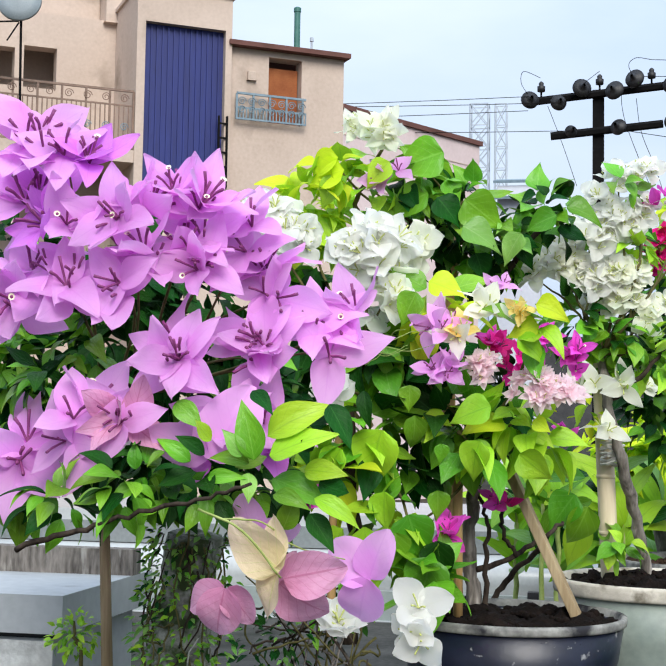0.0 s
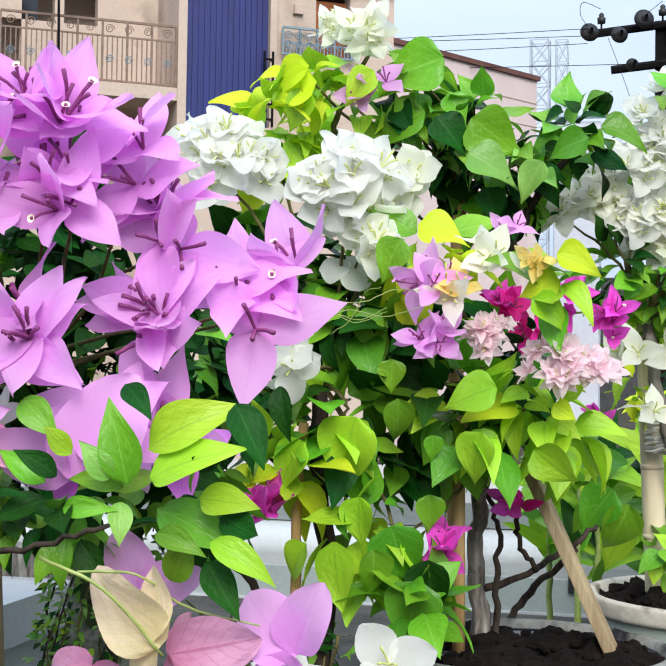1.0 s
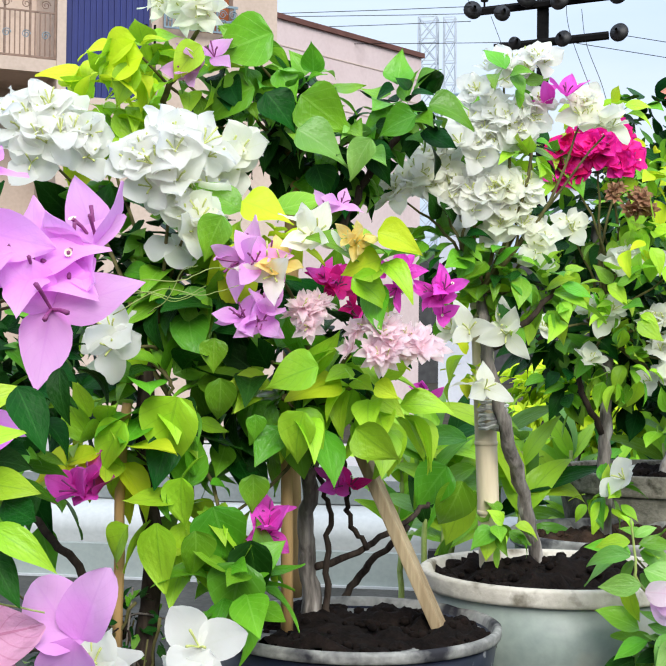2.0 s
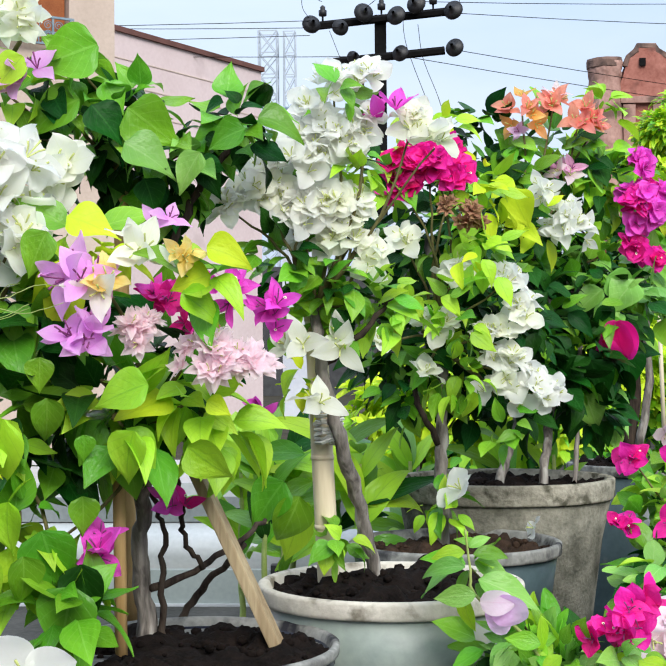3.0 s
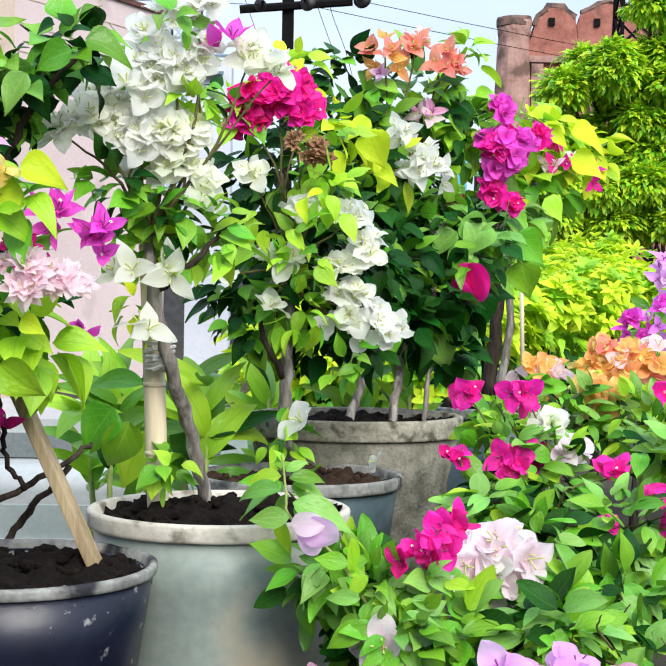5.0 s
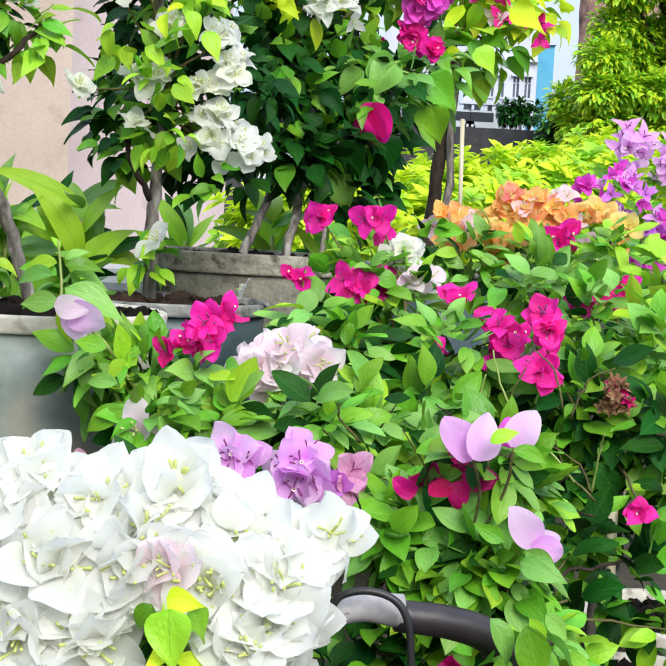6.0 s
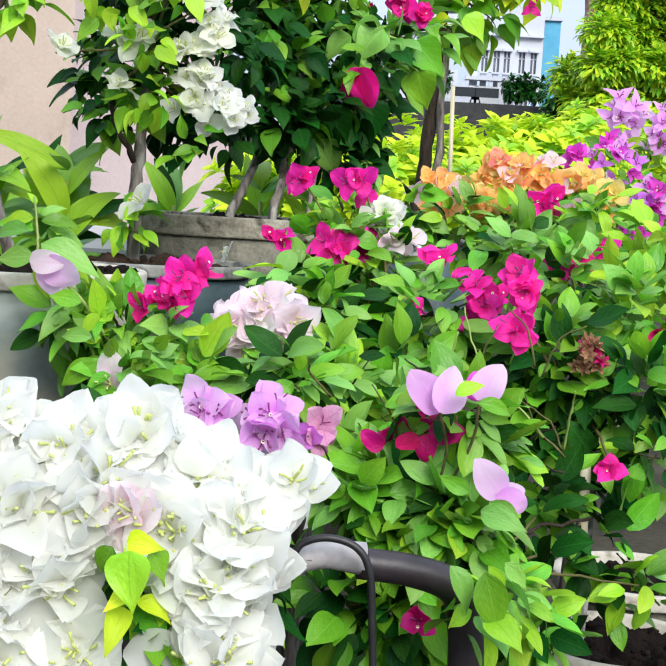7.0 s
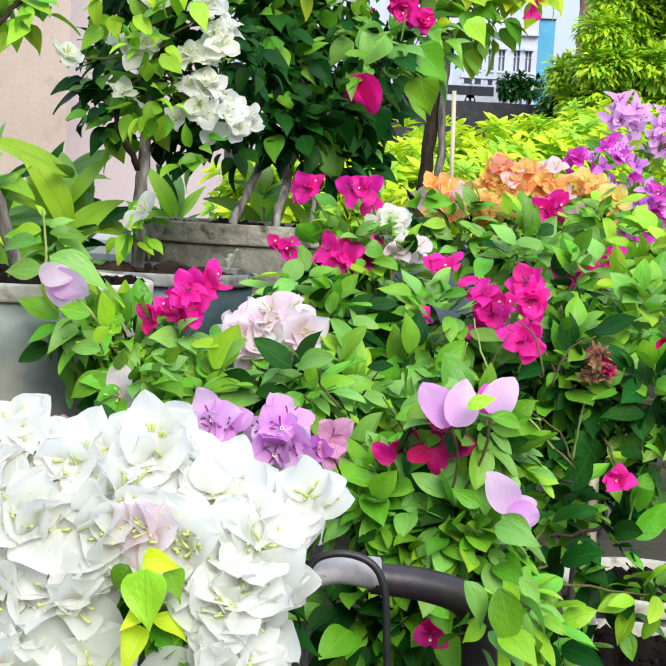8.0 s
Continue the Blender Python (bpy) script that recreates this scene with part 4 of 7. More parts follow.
def small_car(x, y, z, paint, label):
    c = thing("street_car", (x, y, z), label, "car", "cars on the street")
    prof = [(-0.85, 0.25), (-0.88, 0.6), (-0.8, 0.85), (-0.62, 1.35), (-0.45, 1.45), (0.45, 1.45), (0.62, 1.35), (0.8, 0.85), (0.88, 0.6), (0.85, 0.25)]
    bm = bmesh.new()
    a = [bm.verts.new((x + u, y, z + v)) for u, v in prof]
    b = [bm.verts.new((x + u, y + 3.8, z + v)) for u, v in prof]
    bm.faces.new(a)
    bm.faces.new(b)
    for i in range(len(prof)):
        bm.faces.new((a[i], a[(i + 1) % len(a)], b[(i + 1) % len(b)], b[i]))
    part("body", bm, paint, c, bevel=0.06)
    part("windscreen", box(x - 0.58, x + 0.58, y - 0.02, y + 0.02, z + 0.9, z + 1.36), GLASS_DARK, c)
    for s in (-1, 1):
        part("headlight", box(x + s * 0.66 - 0.13, x + s * 0.66 + 0.13, y - 0.03, y + 0.02, z + 0.6, z + 0.75), CHROME, c)
        bm = lathe([(0.3, -0.1), (0.31, 0.0), (0.3, 0.1), (0.01, 0.1)], (0, 0, 0), 18)
        bmesh.ops.transform(bm, matrix=pose(x + s * 0.76, y + 0.7, z + 0.31, 0, 90, 0), verts=bm.verts)
        part("wheel", bm, RUBBER, c)


for px, py, pt, lb in ((1140, 268, CHROME, "grey hatchback parked before the white house"), (1085, 266, WHITEWASH, "pale car parked before the white house"), (955, 300, GLASS_DARK, "dark car parked on the street")):
    small_car(hx(px) * 70 / 85 + 0.2, 70, 5.712 if px != 955 else 4.918, pt, lb)
bm = box(-30, 40, 62, 84, GROUND_Z, 5.692)
tagged(part("street", bm, ASPHALT, None), "raised grey asphalt street in front of the far houses", "street", kind="structure")


def tree(name, base, crown, trunk_r, label, n, size, mix, seed, fork, squash=0.75):
    rng = random.Random(seed)
    t = thing(name, base, label, "tree")
    f = Vector(fork)
    stem(t, [base, (Vector(base) + f) / 2 + Vector((0.1, 0, 0)), f], trunk_r, trunk_r * 0.7, BARK_DARK, "trunk", 6, 0.03, 10)
    twigs(t, fork, crown, rng, trunk_r * 0.45, BARK_DARK, 14)
    j = Joined()
    for x, y, z, r in crown:
        k = int(n * r * r)
        for _ in range(k):
            d = Vector((rng.gauss(0, 1), rng.gauss(0, 1), rng.gauss(0, 1))).normalized()
            lump = 0.75 + 0.5 * noise.noise(d * 2.2 + Vector((x, y, z)))
            p = Vector((x, y, z)) + d * r * lump * rng.random() ** 0.25
            p.z = z + (p.z - z) * squash
            m = Matrix.Translation(p) @ facing(d + Vector((rng.uniform(-0.7, 0.7), rng.uniform(-0.7, 0.7), -0.25)), Vector((rng.uniform(-0.4, 0.4), -0.3, 1))).to_4x4() @ Matrix.Scale(size * rng.uniform(0.6, 1.3), 4)
            j.add(SPRIG_SHAPES[rng.randrange(3)], m, pick(rng, mix))
    j.link("crown", t)
    return t


# crown of flat boughs in tiers, each denser and lower at its inner end
BROAD = []
trng = random.Random(77)
for tier, (tz_, x0, x1) in enumerate(((5.85, 5.55, 6.9), (5.0, 4.75, 6.9), (4.55, 4.3, 5.0), (4.45, 5.3, 6.9), (3.95, 4.2, 6.9), (3.45, 3.95, 6.9), (3.0, 3.6, 6.9), (2.55, 3.8, 6.9))):
    n_ = int((x1 - x0) / 0.3)
    for b_ in range(n_ + 1):
        f_ = b_ / n_
        BROAD.append((x0 + (x1 - x0) * f_ + trng.uniform(-0.08, 0.08), 20 + trng.uniform(-0.5, 0.4), tz_ + 0.22 * f_ + trng.uniform(-0.1, 0.1), trng.uniform(0.36, 0.5)))
tree("broad_tree", (5.6, 20.6, GROUND_Z), BROAD, 0.12,
     "broad green street tree with dense feathery crown in tiers", 6200, 0.13, [(LEAF_MID, 3), (LEAF_LIME, 8), (LEAF_YELLOW, 6)], 5, (5.4, 20.6, 2.6))
tree("far_tree", (7.963, 60, GROUND_Z), [(8.131, 60, 6.027, 1.1), (8.706, 60, 5.502, 1.0), (7.711, 60, 5.296, 0.7), (9.023, 60, 6.409, 0.9)], 0.15,
     "dark green tree in front of a blue house", 500, 0.3, [(LEAF_DEEP_SHADE, 3), (LEAF_MID, 1)], 8, (8.005, 60, 7.524))

for px, w in ((985, 0.9), (1025, 0.7), (1195, 0.9), (1235, 0.8)):
    tree("porch_tree", (hx(px), HY - 4, 0), [(hx(px), HY - 4, hz(225), w), (hx(px) - 0.3, HY - 4, hz(205), w * 0.6), (hx(px) + 0.4, HY - 4, hz(200), w * 0.5)], 0.08,
         "small dark clipped tree before the white house", 420, 0.34, [(LEAF_DEEP_SHADE, 1)], int(px), (hx(px), HY - 4, hz(250)))

# bank of yellow-green shrubs beyond the pots
rng = random.Random(31)
SHRUB = [(1.165, 7.2, 0.955), (1.427, 7.6, 1.076), (1.706, 7.8, 1.096), (1.995, 8, 1.167), (2.322, 8.2, 1.229), (2.699, 8.6, 1.271), (2.987, 8.4, 1.171),
         (1.345, 10.5, 1.164), (2.296, 10.5, 1.355), (2.651, 11, 1.495), (3.412, 9, 1.326), (0.878, 7.4, 0.966), (0.545, 7.4, 0.885), (2.959, 11, 1.503)]
for i, (sx_, sy_, sz_) in enumerate(SHRUB):
    c = (sx_, sy_, sz_ + 0.09)
    s = thing("shrub", (c[0], c[1], GROUND_Z), "bushy yellow-green shrub with small pointed leaves", "shrub", "shrubs in the bank")
    stem(s, [(c[0], c[1], GROUND_Z), (c[0] + 0.05, c[1], c[2] * 0.5), c], 0.03, 0.012, BARK_DARK, "trunk")
    j = Joined()
    for _ in range(150):
        d = Vector((rng.gauss(0, 1), rng.gauss(0, 1), rng.gauss(0, 1))).normalized()
        p = Vector(c) + Vector((d.x * 0.46, d.y * 0.42, d.z * 0.34 - 0.08)) * (0.75 + 0.7 * noise.noise(d * 2 + Vector(c))) * rng.random() ** 0.3
        axis = (d + Vector((rng.uniform(-0.5, 0.5), rng.uniform(-0.5, 0.5), 0.9))).normalized()
        side = axis.orthogonal().normalized()
        tone, n_w = pick(rng, [(LEAF_YELLOW, 6), (LEAF_LIME, 3)]), rng.randrange(7, 11)
        for w in range(n_w):
            way = Matrix.Rotation(w * 2.4, 3, axis) @ side + axis * (0.15 + 0.9 * w / n_w)
            m = Matrix.Translation(p + axis * 0.004 * w) @ facing(way, axis).to_4x4() @ Matrix.Scale(0.105 * rng.uniform(0.7, 1.2) * (1.1 - 0.4 * w / n_w), 4)
            j.add(SPRIG_SHAPES[rng.randrange(3)], m, tone)
    # Lower leaves mixed with near-black ones, painting shade under the bright tops.
    for _ in range(160):
        d = Vector((rng.uniform(-0.5, 0.5), rng.uniform(-0.4, 0.4), rng.uniform(-0.75, -0.2)))
        m = Matrix.Translation(Vector(c) + d) @ facing(Vector((d.x, d.y - 0.4, -0.3)), Vector((0, -0.5, 1))).to_4x4() @ Matrix.Scale(0.12 * rng.uniform(0.6, 1.3), 4)
        j.add(SPRIG_SHAPES[rng.randrange(3)], m, pick(rng, [(LEAF_LIME, 2), (LEAF_MID, 3), (LEAF_DEEP_SHADE, 2)]))
    j.link("foliage", s)

# white car parked behind the ledge
car = thing("parked_car", (-1.0, 5.6, GROUND_Z), "white parked car with black trim behind the pots", "car")
cz = 0.622
prof = [(4.95, GROUND_Z + 0.22), (4.80, GROUND_Z + 0.3), (4.76, cz - 0.34), (4.74, cz - 0.2), (4.77, cz - 0.13), (4.75, cz - 0.10), (4.76, cz - 0.04), (4.83, cz), (4.9, cz + 0.01), (6.2, cz + 0.01), (6.35, cz - 0.2), (6.35, GROUND_Z + 0.3)]
bm = bmesh.new()
rows_ = []
for i in range(13):
    x = -3.4 + i * 0.3625
    k = 0.06 * max(0, abs(i - 6) - 4) ** 2
    rows_.append([bm.verts.new((x, y + k * (1 if y < 5.5 else -1), z - k * 0.3)) for y, z in prof])
for a, b in zip(rows_, rows_[1:]):
    for i in range(len(prof)):
        bm.faces.new((a[i], a[(i + 1) % len(prof)], b[(i + 1) % len(prof)], b[i]))
bm.faces.new(rows_[0])
bm.faces.new(rows_[-1])
part("body", bm, CAR_WHITE, car, smooth=True)
# Added sheet: its grey-green stands in for reflection and shade on white paint.
part("lower_panel", box(-3.2, 0.75, 4.705, 4.74, GROUND_Z + 0.3, cz - 0.135), CAR_LOWER, car, "grey-green sheet for the reflection on the lower body", bevel=0.01)
part("window", box(-2.8, 0.3, 4.88, 4.92, cz + 0.012, cz + 0.10), GLASS_CAR, car, "grey side window")
part("roof", box(-2.7, 0.2, 4.9, 6.1, cz + 0.10, cz + 0.15), CAR_WHITE, car, bevel=0.03)
part("trim", box(-3.2, 0.8, 4.69, 4.705, cz - 0.27, cz - 0.25), CHROME, car)
hp = Vector((0.034, 4.74, 0.475))
part("handle", box(hp.x - 0.022, hp.x + 0.022, 4.69, 4.74, hp.z - 0.03, hp.z + 0.03), RUBBER, car, "black handle", bevel=0.008)
for x in (-2.6, -0.2):
    bm = lathe([(0.2, -0.1), (0.31, -0.09), (0.32, 0.0), (0.31, 0.09), (0.2, 0.1), (0.01, 0.1)], (0, 0, 0), 24)
    bmesh.ops.transform(bm, matrix=pose(x, 4.9, GROUND_Z + 0.32, 90, 0, 0), verts=bm.verts)
    part("wheel", bm, RUBBER, car)

# ---- flower pots ----
GP = "pots on the ledge"
pot_navy = pot("navy_pot", (0.115, 2.26, BENCH_Z), 0.735, 0.243, POT_NAVY, POT_RIM, "navy plastic pot with white splashes and chalky rim", band=0.016, wall=0.013, lip=0.006, group=GP, rim_label="worn chalky grey rim")
clod_soil(pot_navy, (0.115, 2.26, 0.712), 0.2345, SOIL, 1, 0.025)
pot_pale = pot("pale_pot", (0.441, 2.6, BENCH_Z), 0.785, 0.252, POT_PALE, POT_CREAM, "grey-green glazed pot with cream rim and water stains", 0.82, 0.03, wall=0.018, group=GP, rim_label="cream cement rim")
clod_soil(pot_pale, (0.441, 2.6, 0.765), 0.237, SOIL, 4, 0.03)
pot_blue = pot("slate_pot", (0.588, 3.24, BENCH_Z), 0.778, 0.25, POT_BLUE, POT_RIM, "slate-blue plastic pot with pale worn rim", 0.8, 0.026, wall=0.015, group=GP)
clod_soil(pot_blue, (0.588, 3.24, 0.748), 0.2365, SOIL_BROWN, 7, 0.03)
pot_stone = pot("stone_pot", (0.74, 3.72, BENCH_Z), 0.888, 0.296, POT_STONE, RIM_TAN, "rough weathered cement pot", 0.74, 0.05, group=GP, wobble=0.02)
clod_soil(pot_stone, (0.74, 3.72, 0.855), 0.278, SOIL, 9, 0.03)
pot_back = pot("clay_pot", (1.254, 4.696, GROUND_Z), 0.854, 0.225, POT_BLUE, POT_RIM, "dark plastic pot with dark soil", 0.75, group=GP)
clod_soil(pot_back, (1.254, 4.696, 0.854 - 0.03), 0.206, SOIL, 12, 0.03)

# ---- bougainvilleas on the ledge ----
def bush(name, at, label, group="bougainvilleas"):
    return thing(name, at, label, "bougainvillea", group)


rng = random.Random(101)
# lilac bougainvillea close to the camera
lilac = bush("lilac_bougainvillea", (-0.748, 1.658, GROUND_Z), "large lilac bougainvillea in full bloom with glossy leaves")
stem(lilac, [(-1.114, 1.841, GROUND_Z), (-1.053, 1.817, 0.32), (-0.913, 1.817, 0.869), (-0.628, 1.78, 1.162)], 0.012, 0.007, BARK_GREY, "trunk")
FL = [(-0.516, 1.292, 1.505, 0.049, 5, 0.0783, [(ORCHID, 1), (LILAC, 4)]), (-0.411, 1.292, 1.434, 0.046, 5, 0.0783, [(LILAC, 1)]), (-0.337, 1.329, 1.456, 0.045, 5, 0.0798, [(LILAC, 1)]),
      (-0.397, 1.292, 1.345, 0.049, 5, 0.0783, [(LILAC, 1)]), (-0.314, 1.353, 1.363, 0.057, 6, 0.0798, [(LILAC, 1)]), (-0.253, 1.402, 1.42, 0.029, 3, 0.0832, [(LILAC, 1)]),
      (-0.225, 1.438, 1.337, 0.051, 5, 0.0832, [(LILAC, 9), (ORCHID, 1)]), (-0.217, 1.438, 1.236, 0.049, 5, 0.0850, [(LILAC, 9), (ORCHID, 1)]), (-0.145, 1.499, 1.246, 0.044, 3, 0.0865, [(LILAC, 1)])]
FL2 = [(-0.103, 1.536, 1.291, 0.035, 3, 0.0881, [(LILAC, 1)]), (-0.511, 1.292, 1.33, 0.044, 4, 0.0783, [(LILAC, 9), (ORCHID, 1)]), (-0.326, 1.329, 1.22, 0.048, 5, 0.0798, [(LILAC, 1)]),
       (-0.527, 1.292, 1.425, 0.033, 3, 0.0783, [(ORCHID, 2), (LILAC, 1)]), (-0.487, 1.292, 1.108, 0.04, 4, 0.0783, [(LILAC, 1)]), (-0.415, 1.292, 1.125, 0.03, 3, 0.0783, [(LILAC, 1), (DUSTY, 1)]),
       (-0.281, 1.377, 1.114, 0.034, 3, 0.0814, [(LILAC, 1)]), (-0.221, 1.438, 1.119, 0.027, 2, 0.0832, [(ORCHID, 1), (LILAC, 1)])]
FL3 = [(-0.606, 1.353, 1.464, 0.034, 5, 0.0953, [(LILAC, 3), (ORCHID, 1)]), (-0.616, 1.353, 1.325, 0.04, 5, 0.0953, [(LILAC, 1)]), (-0.6, 1.353, 1.069, 0.034, 4, 0.0953, [(LILAC, 1)]), (-0.603, 1.353, 1.566, 0.023, 3, 0.0953, [(LILAC, 1)]), (-0.461, 1.475, 1.106, 0.016, 2, 0.0595, [(WHITE, 1)]), (-0.223, 1.475, 1.075, 0.015, 2, 0.0595, [(ORCHID, 1), (LILAC, 1)])]
flowers(lilac, FL, rng, face=(0.08, -0.75, 0.6))
flowers(lilac, FL2, rng, face=(0.08, -0.75, 0.6))
flowers(lilac, FL3, rng, face=(0.08, -0.75, 0.6))
LB = [(-0.571, 1.353, 1.193, 0.045, 12, [(LEAF_DEEP_SHADE, 1), (LEAF_MID, 2)]), (-0.534, 1.414, 1.24, 0.048, 12, [(LEAF_DEEP_SHADE, 1), (LEAF_MID, 2)]), (-0.384, 1.231, 1.026, 0.049, 13, [(LEAF_DEEP_SHADE, 1), (LEAF_MID, 2)]), (-0.493, 1.231, 1.001, 0.041, 10, [(LEAF_DEEP_SHADE, 1), (LEAF_MID, 2)])]
# LB2: backing leaves, blackened for the shade between the lilac flowers.
LB2 = [(-0.569, 1.841, 1.139, 0.115, 55, [(LEAF_DEEP_SHADE, 1)]), (-0.342, 1.841, 1.142, 0.1, 45, [(LEAF_DEEP_SHADE, 1)]), (-0.75, 1.841, 1.368, 0.1, 30, [(LEAF_DEEP_SHADE, 1), (LEAF_MID, 2)]),
       (-0.444, 1.841, 1.325, 0.131, 40, [(LEAF_DEEP_SHADE, 1)])]
LB += [(-0.285, 1.3, 1.03, 0.05, 9, [(LEAF_DEEP_SHADE, 1), (LEAF_MID, 2)]), (-0.36, 1.3, 1.05, 0.05, 10, [(LEAF_DEEP_SHADE, 2), (LEAF_MID, 1)]), (-0.16, 1.33, 1.02, 0.04, 5, [(LEAF_DEEP_SHADE, 1), (LEAF_MID, 1)])]
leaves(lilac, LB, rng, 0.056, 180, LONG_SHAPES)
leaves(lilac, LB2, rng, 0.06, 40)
leaves(lilac, [(-0.797, 1.719, 1.253, 0.085, 40, [(LEAF_DEEP_SHADE, 1), (LEAF_MID, 2)]), (-0.759, 1.719, 1.113, 0.085, 40, [(LEAF_DEEP_SHADE, 1), (LEAF_MID, 2)]), (-0.683, 1.475, 1.006, 0.056, 24, [(LEAF_DEEP_SHADE, 1), (LEAF_MID, 1)]), (-0.793, 1.719, 1.428, 0.079, 26, [(LEAF_DEEP_SHADE, 1)])], rng, 0.05, 60)
big_leaves(lilac, [((-0.194, 1.244, 1.063), (-0.203, 1.214, 1.146), LEAF_MID, 0), ((-0.185, 1.263, 1.1), (-0.094, 1.233, 1.164), LEAF_LIME, 1), ((-0.178, 1.252, 1.071), (-0.086, 1.222, 1.119), LEAF_LIME, 2), ((-0.205, 1.266, 1.061), (-0.256, 1.236, 1.084), LEAF_MID, 3),
                   ((-0.266, 1.268, 1.094), (-0.29, 1.238, 1.125), LEAF_LIME, 4), ((-0.21, 1.234, 1.071), (-0.222, 1.204, 1.109), LEAF_GREY, 5), ((-0.265, 1.231, 1.073), (-0.292, 1.201, 1.104), LEAF_DEEP_SHADE, 0), ((-0.301, 1.28, 1.061), (-0.342, 1.25, 1.1), LEAF_MID, 1),
                   ((-0.28, 1.246, 1.049), (-0.331, 1.216, 1.038), LEAF_DEEP_SHADE, 2), ((-0.267, 1.244, 1.042), (-0.215, 1.214, 1.047), LEAF_MID, 3), ((-0.3, 1.29, 1.021), (-0.336, 1.26, 1.017), LEAF_MID, 4), ((-0.208, 1.258, 1.05), (-0.195, 1.228, 1.017), LEAF_GREY, 5),
                   ((-0.18, 1.28, 1.042), (-0.087, 1.25, 1.015), LEAF_MID, 0), ((-0.171, 1.259, 1.018), (-0.117, 1.229, 1.015), LEAF_MID, 1), ((-0.128, 1.268, 1.054), (-0.065, 1.238, 1.056), LEAF_LIME, 2), ((-0.105, 1.239, 1.016), (-0.033, 1.209, 0.994), LEAF_LIME, 3),
                   ((-0.104, 1.268, 1.039), (-0.049, 1.238, 1.015), LEAF_DEEP_SHADE, 4), ((-0.159, 1.282, 0.963), (-0.135, 1.252, 1.009), LEAF_MID, 5), ((-0.116, 1.261, 0.994), (-0.074, 1.231, 0.949), LEAF_DEEP_SHADE, 0), ((-0.34, 1.274, 1.009), (-0.336, 1.244, 0.982), LEAF_MID, 1),
                   ((-0.091, 1.27, 1.155), (-0.049, 1.24, 1.101), LEAF_DEEP_SHADE, 2), ((-0.03, 1.234, 1.174), (-0.024, 1.204, 1.125), LEAF_DEEP_SHADE, 3), ((-0.111, 1.275, 1.083), (-0.128, 1.245, 1.102), LEAF_DEEP_SHADE, 4), ((-0.326, 1.265, 1.154), (-0.281, 1.235, 1.125), LEAF_MID, 5),
                   ((-0.202, 1.248, 1.172), (-0.166, 1.218, 1.147), LEAF_DEEP_SHADE, 0), ((-0.328, 1.232, 1.079), (-0.345, 1.202, 1.069), LEAF_MID, 1), ((-0.383, 1.282, 1.026), (-0.418, 1.252, 1.012), LEAF_MID, 2), ((-0.371, 1.258, 1.075), (-0.402, 1.228, 1.084), LEAF_DEEP_SHADE, 3),
                   ((-0.343, 1.273, 1.005), (-0.377, 1.243, 0.973), LEAF_MID, 4)], shapes=LONG_SHAPES, grow=1.06)
big_bracts(lilac, [((-0.149, 1.231, 0.91), (-0.21, 1.207, 0.962), BEIGE, 0), ((-0.153, 1.231, 0.908), (-0.172, 1.231, 0.854), BEIGE, 1), ((-0.158, 1.231, 0.912), (-0.154, 1.255, 0.969), BEIGE, 2), ((-0.15, 1.255, 0.896), (-0.076, 1.255, 0.91), DUSTY, 1), ((-0.162, 1.28, 0.886), (-0.105, 1.28, 0.837), DUSTY, 3), ((-0.166, 1.292, 0.886), (-0.134, 1.292, 0.921), DUSTY, 2)], grow=1.25)
big_bracts(lilac, [((-0.25, 1.292, 0.873), (-0.304, 1.292, 0.853), DUSTY, 0), ((-0.242, 1.268, 0.877), (-0.258, 1.268, 0.808), DUSTY, 3), ((-0.243, 1.28, 0.875), (-0.21, 1.28, 0.835), DUSTY, 1), ((-0.214, 1.329, 0.936), (-0.232, 1.329, 1.001), LILAC, 2), ((-0.214, 1.329, 0.938), (-0.16, 1.329, 0.967), LILAC, 0), ((-0.031, 1.304, 0.89), (-0.075, 1.292, 0.946), LILAC, 3),
                   ((-0.031, 1.304, 0.895), (-0.012, 1.292, 0.953), LILAC, 1), ((-0.032, 1.292, 0.896), (-0.05, 1.304, 0.827), LILAC, 3), ((-0.272, 1.292, 1.065), (-0.227, 1.292, 1.157), LILAC, 1), ((-0.28, 1.292, 1.07), (-0.35, 1.292, 1.106), LILAC, 2), ((-0.283, 1.316, 1.062), (-0.312, 1.316, 1.037), ORCHID, 0)], grow=1.25)
stem(lilac, [(-0.261, 1.182, 0.998), (-0.198, 1.194, 0.968), (-0.148, 1.231, 0.899)], 0.0022, 0.0016, LEAF_TWIG, "twig", 6, 0.0005, 6)
stem(lilac, [(-0.226, 1.194, 0.984), (-0.177, 1.231, 0.978), (-0.136, 1.268, 0.942), (-0.065, 1.292, 0.923)], 0.0015, 0.001, LEAF_TWIG, "twig", 6, 0.0005, 6)
stem(lilac, [(-0.55, 1.207, 0.929), (-0.448, 1.194, 0.958), (-0.367, 1.182, 0.985), (-0.256, 1.17, 1.012), (-0.173, 1.146, 1.037)], 0.0045, 0.0025, BARK_DARK, "branch")
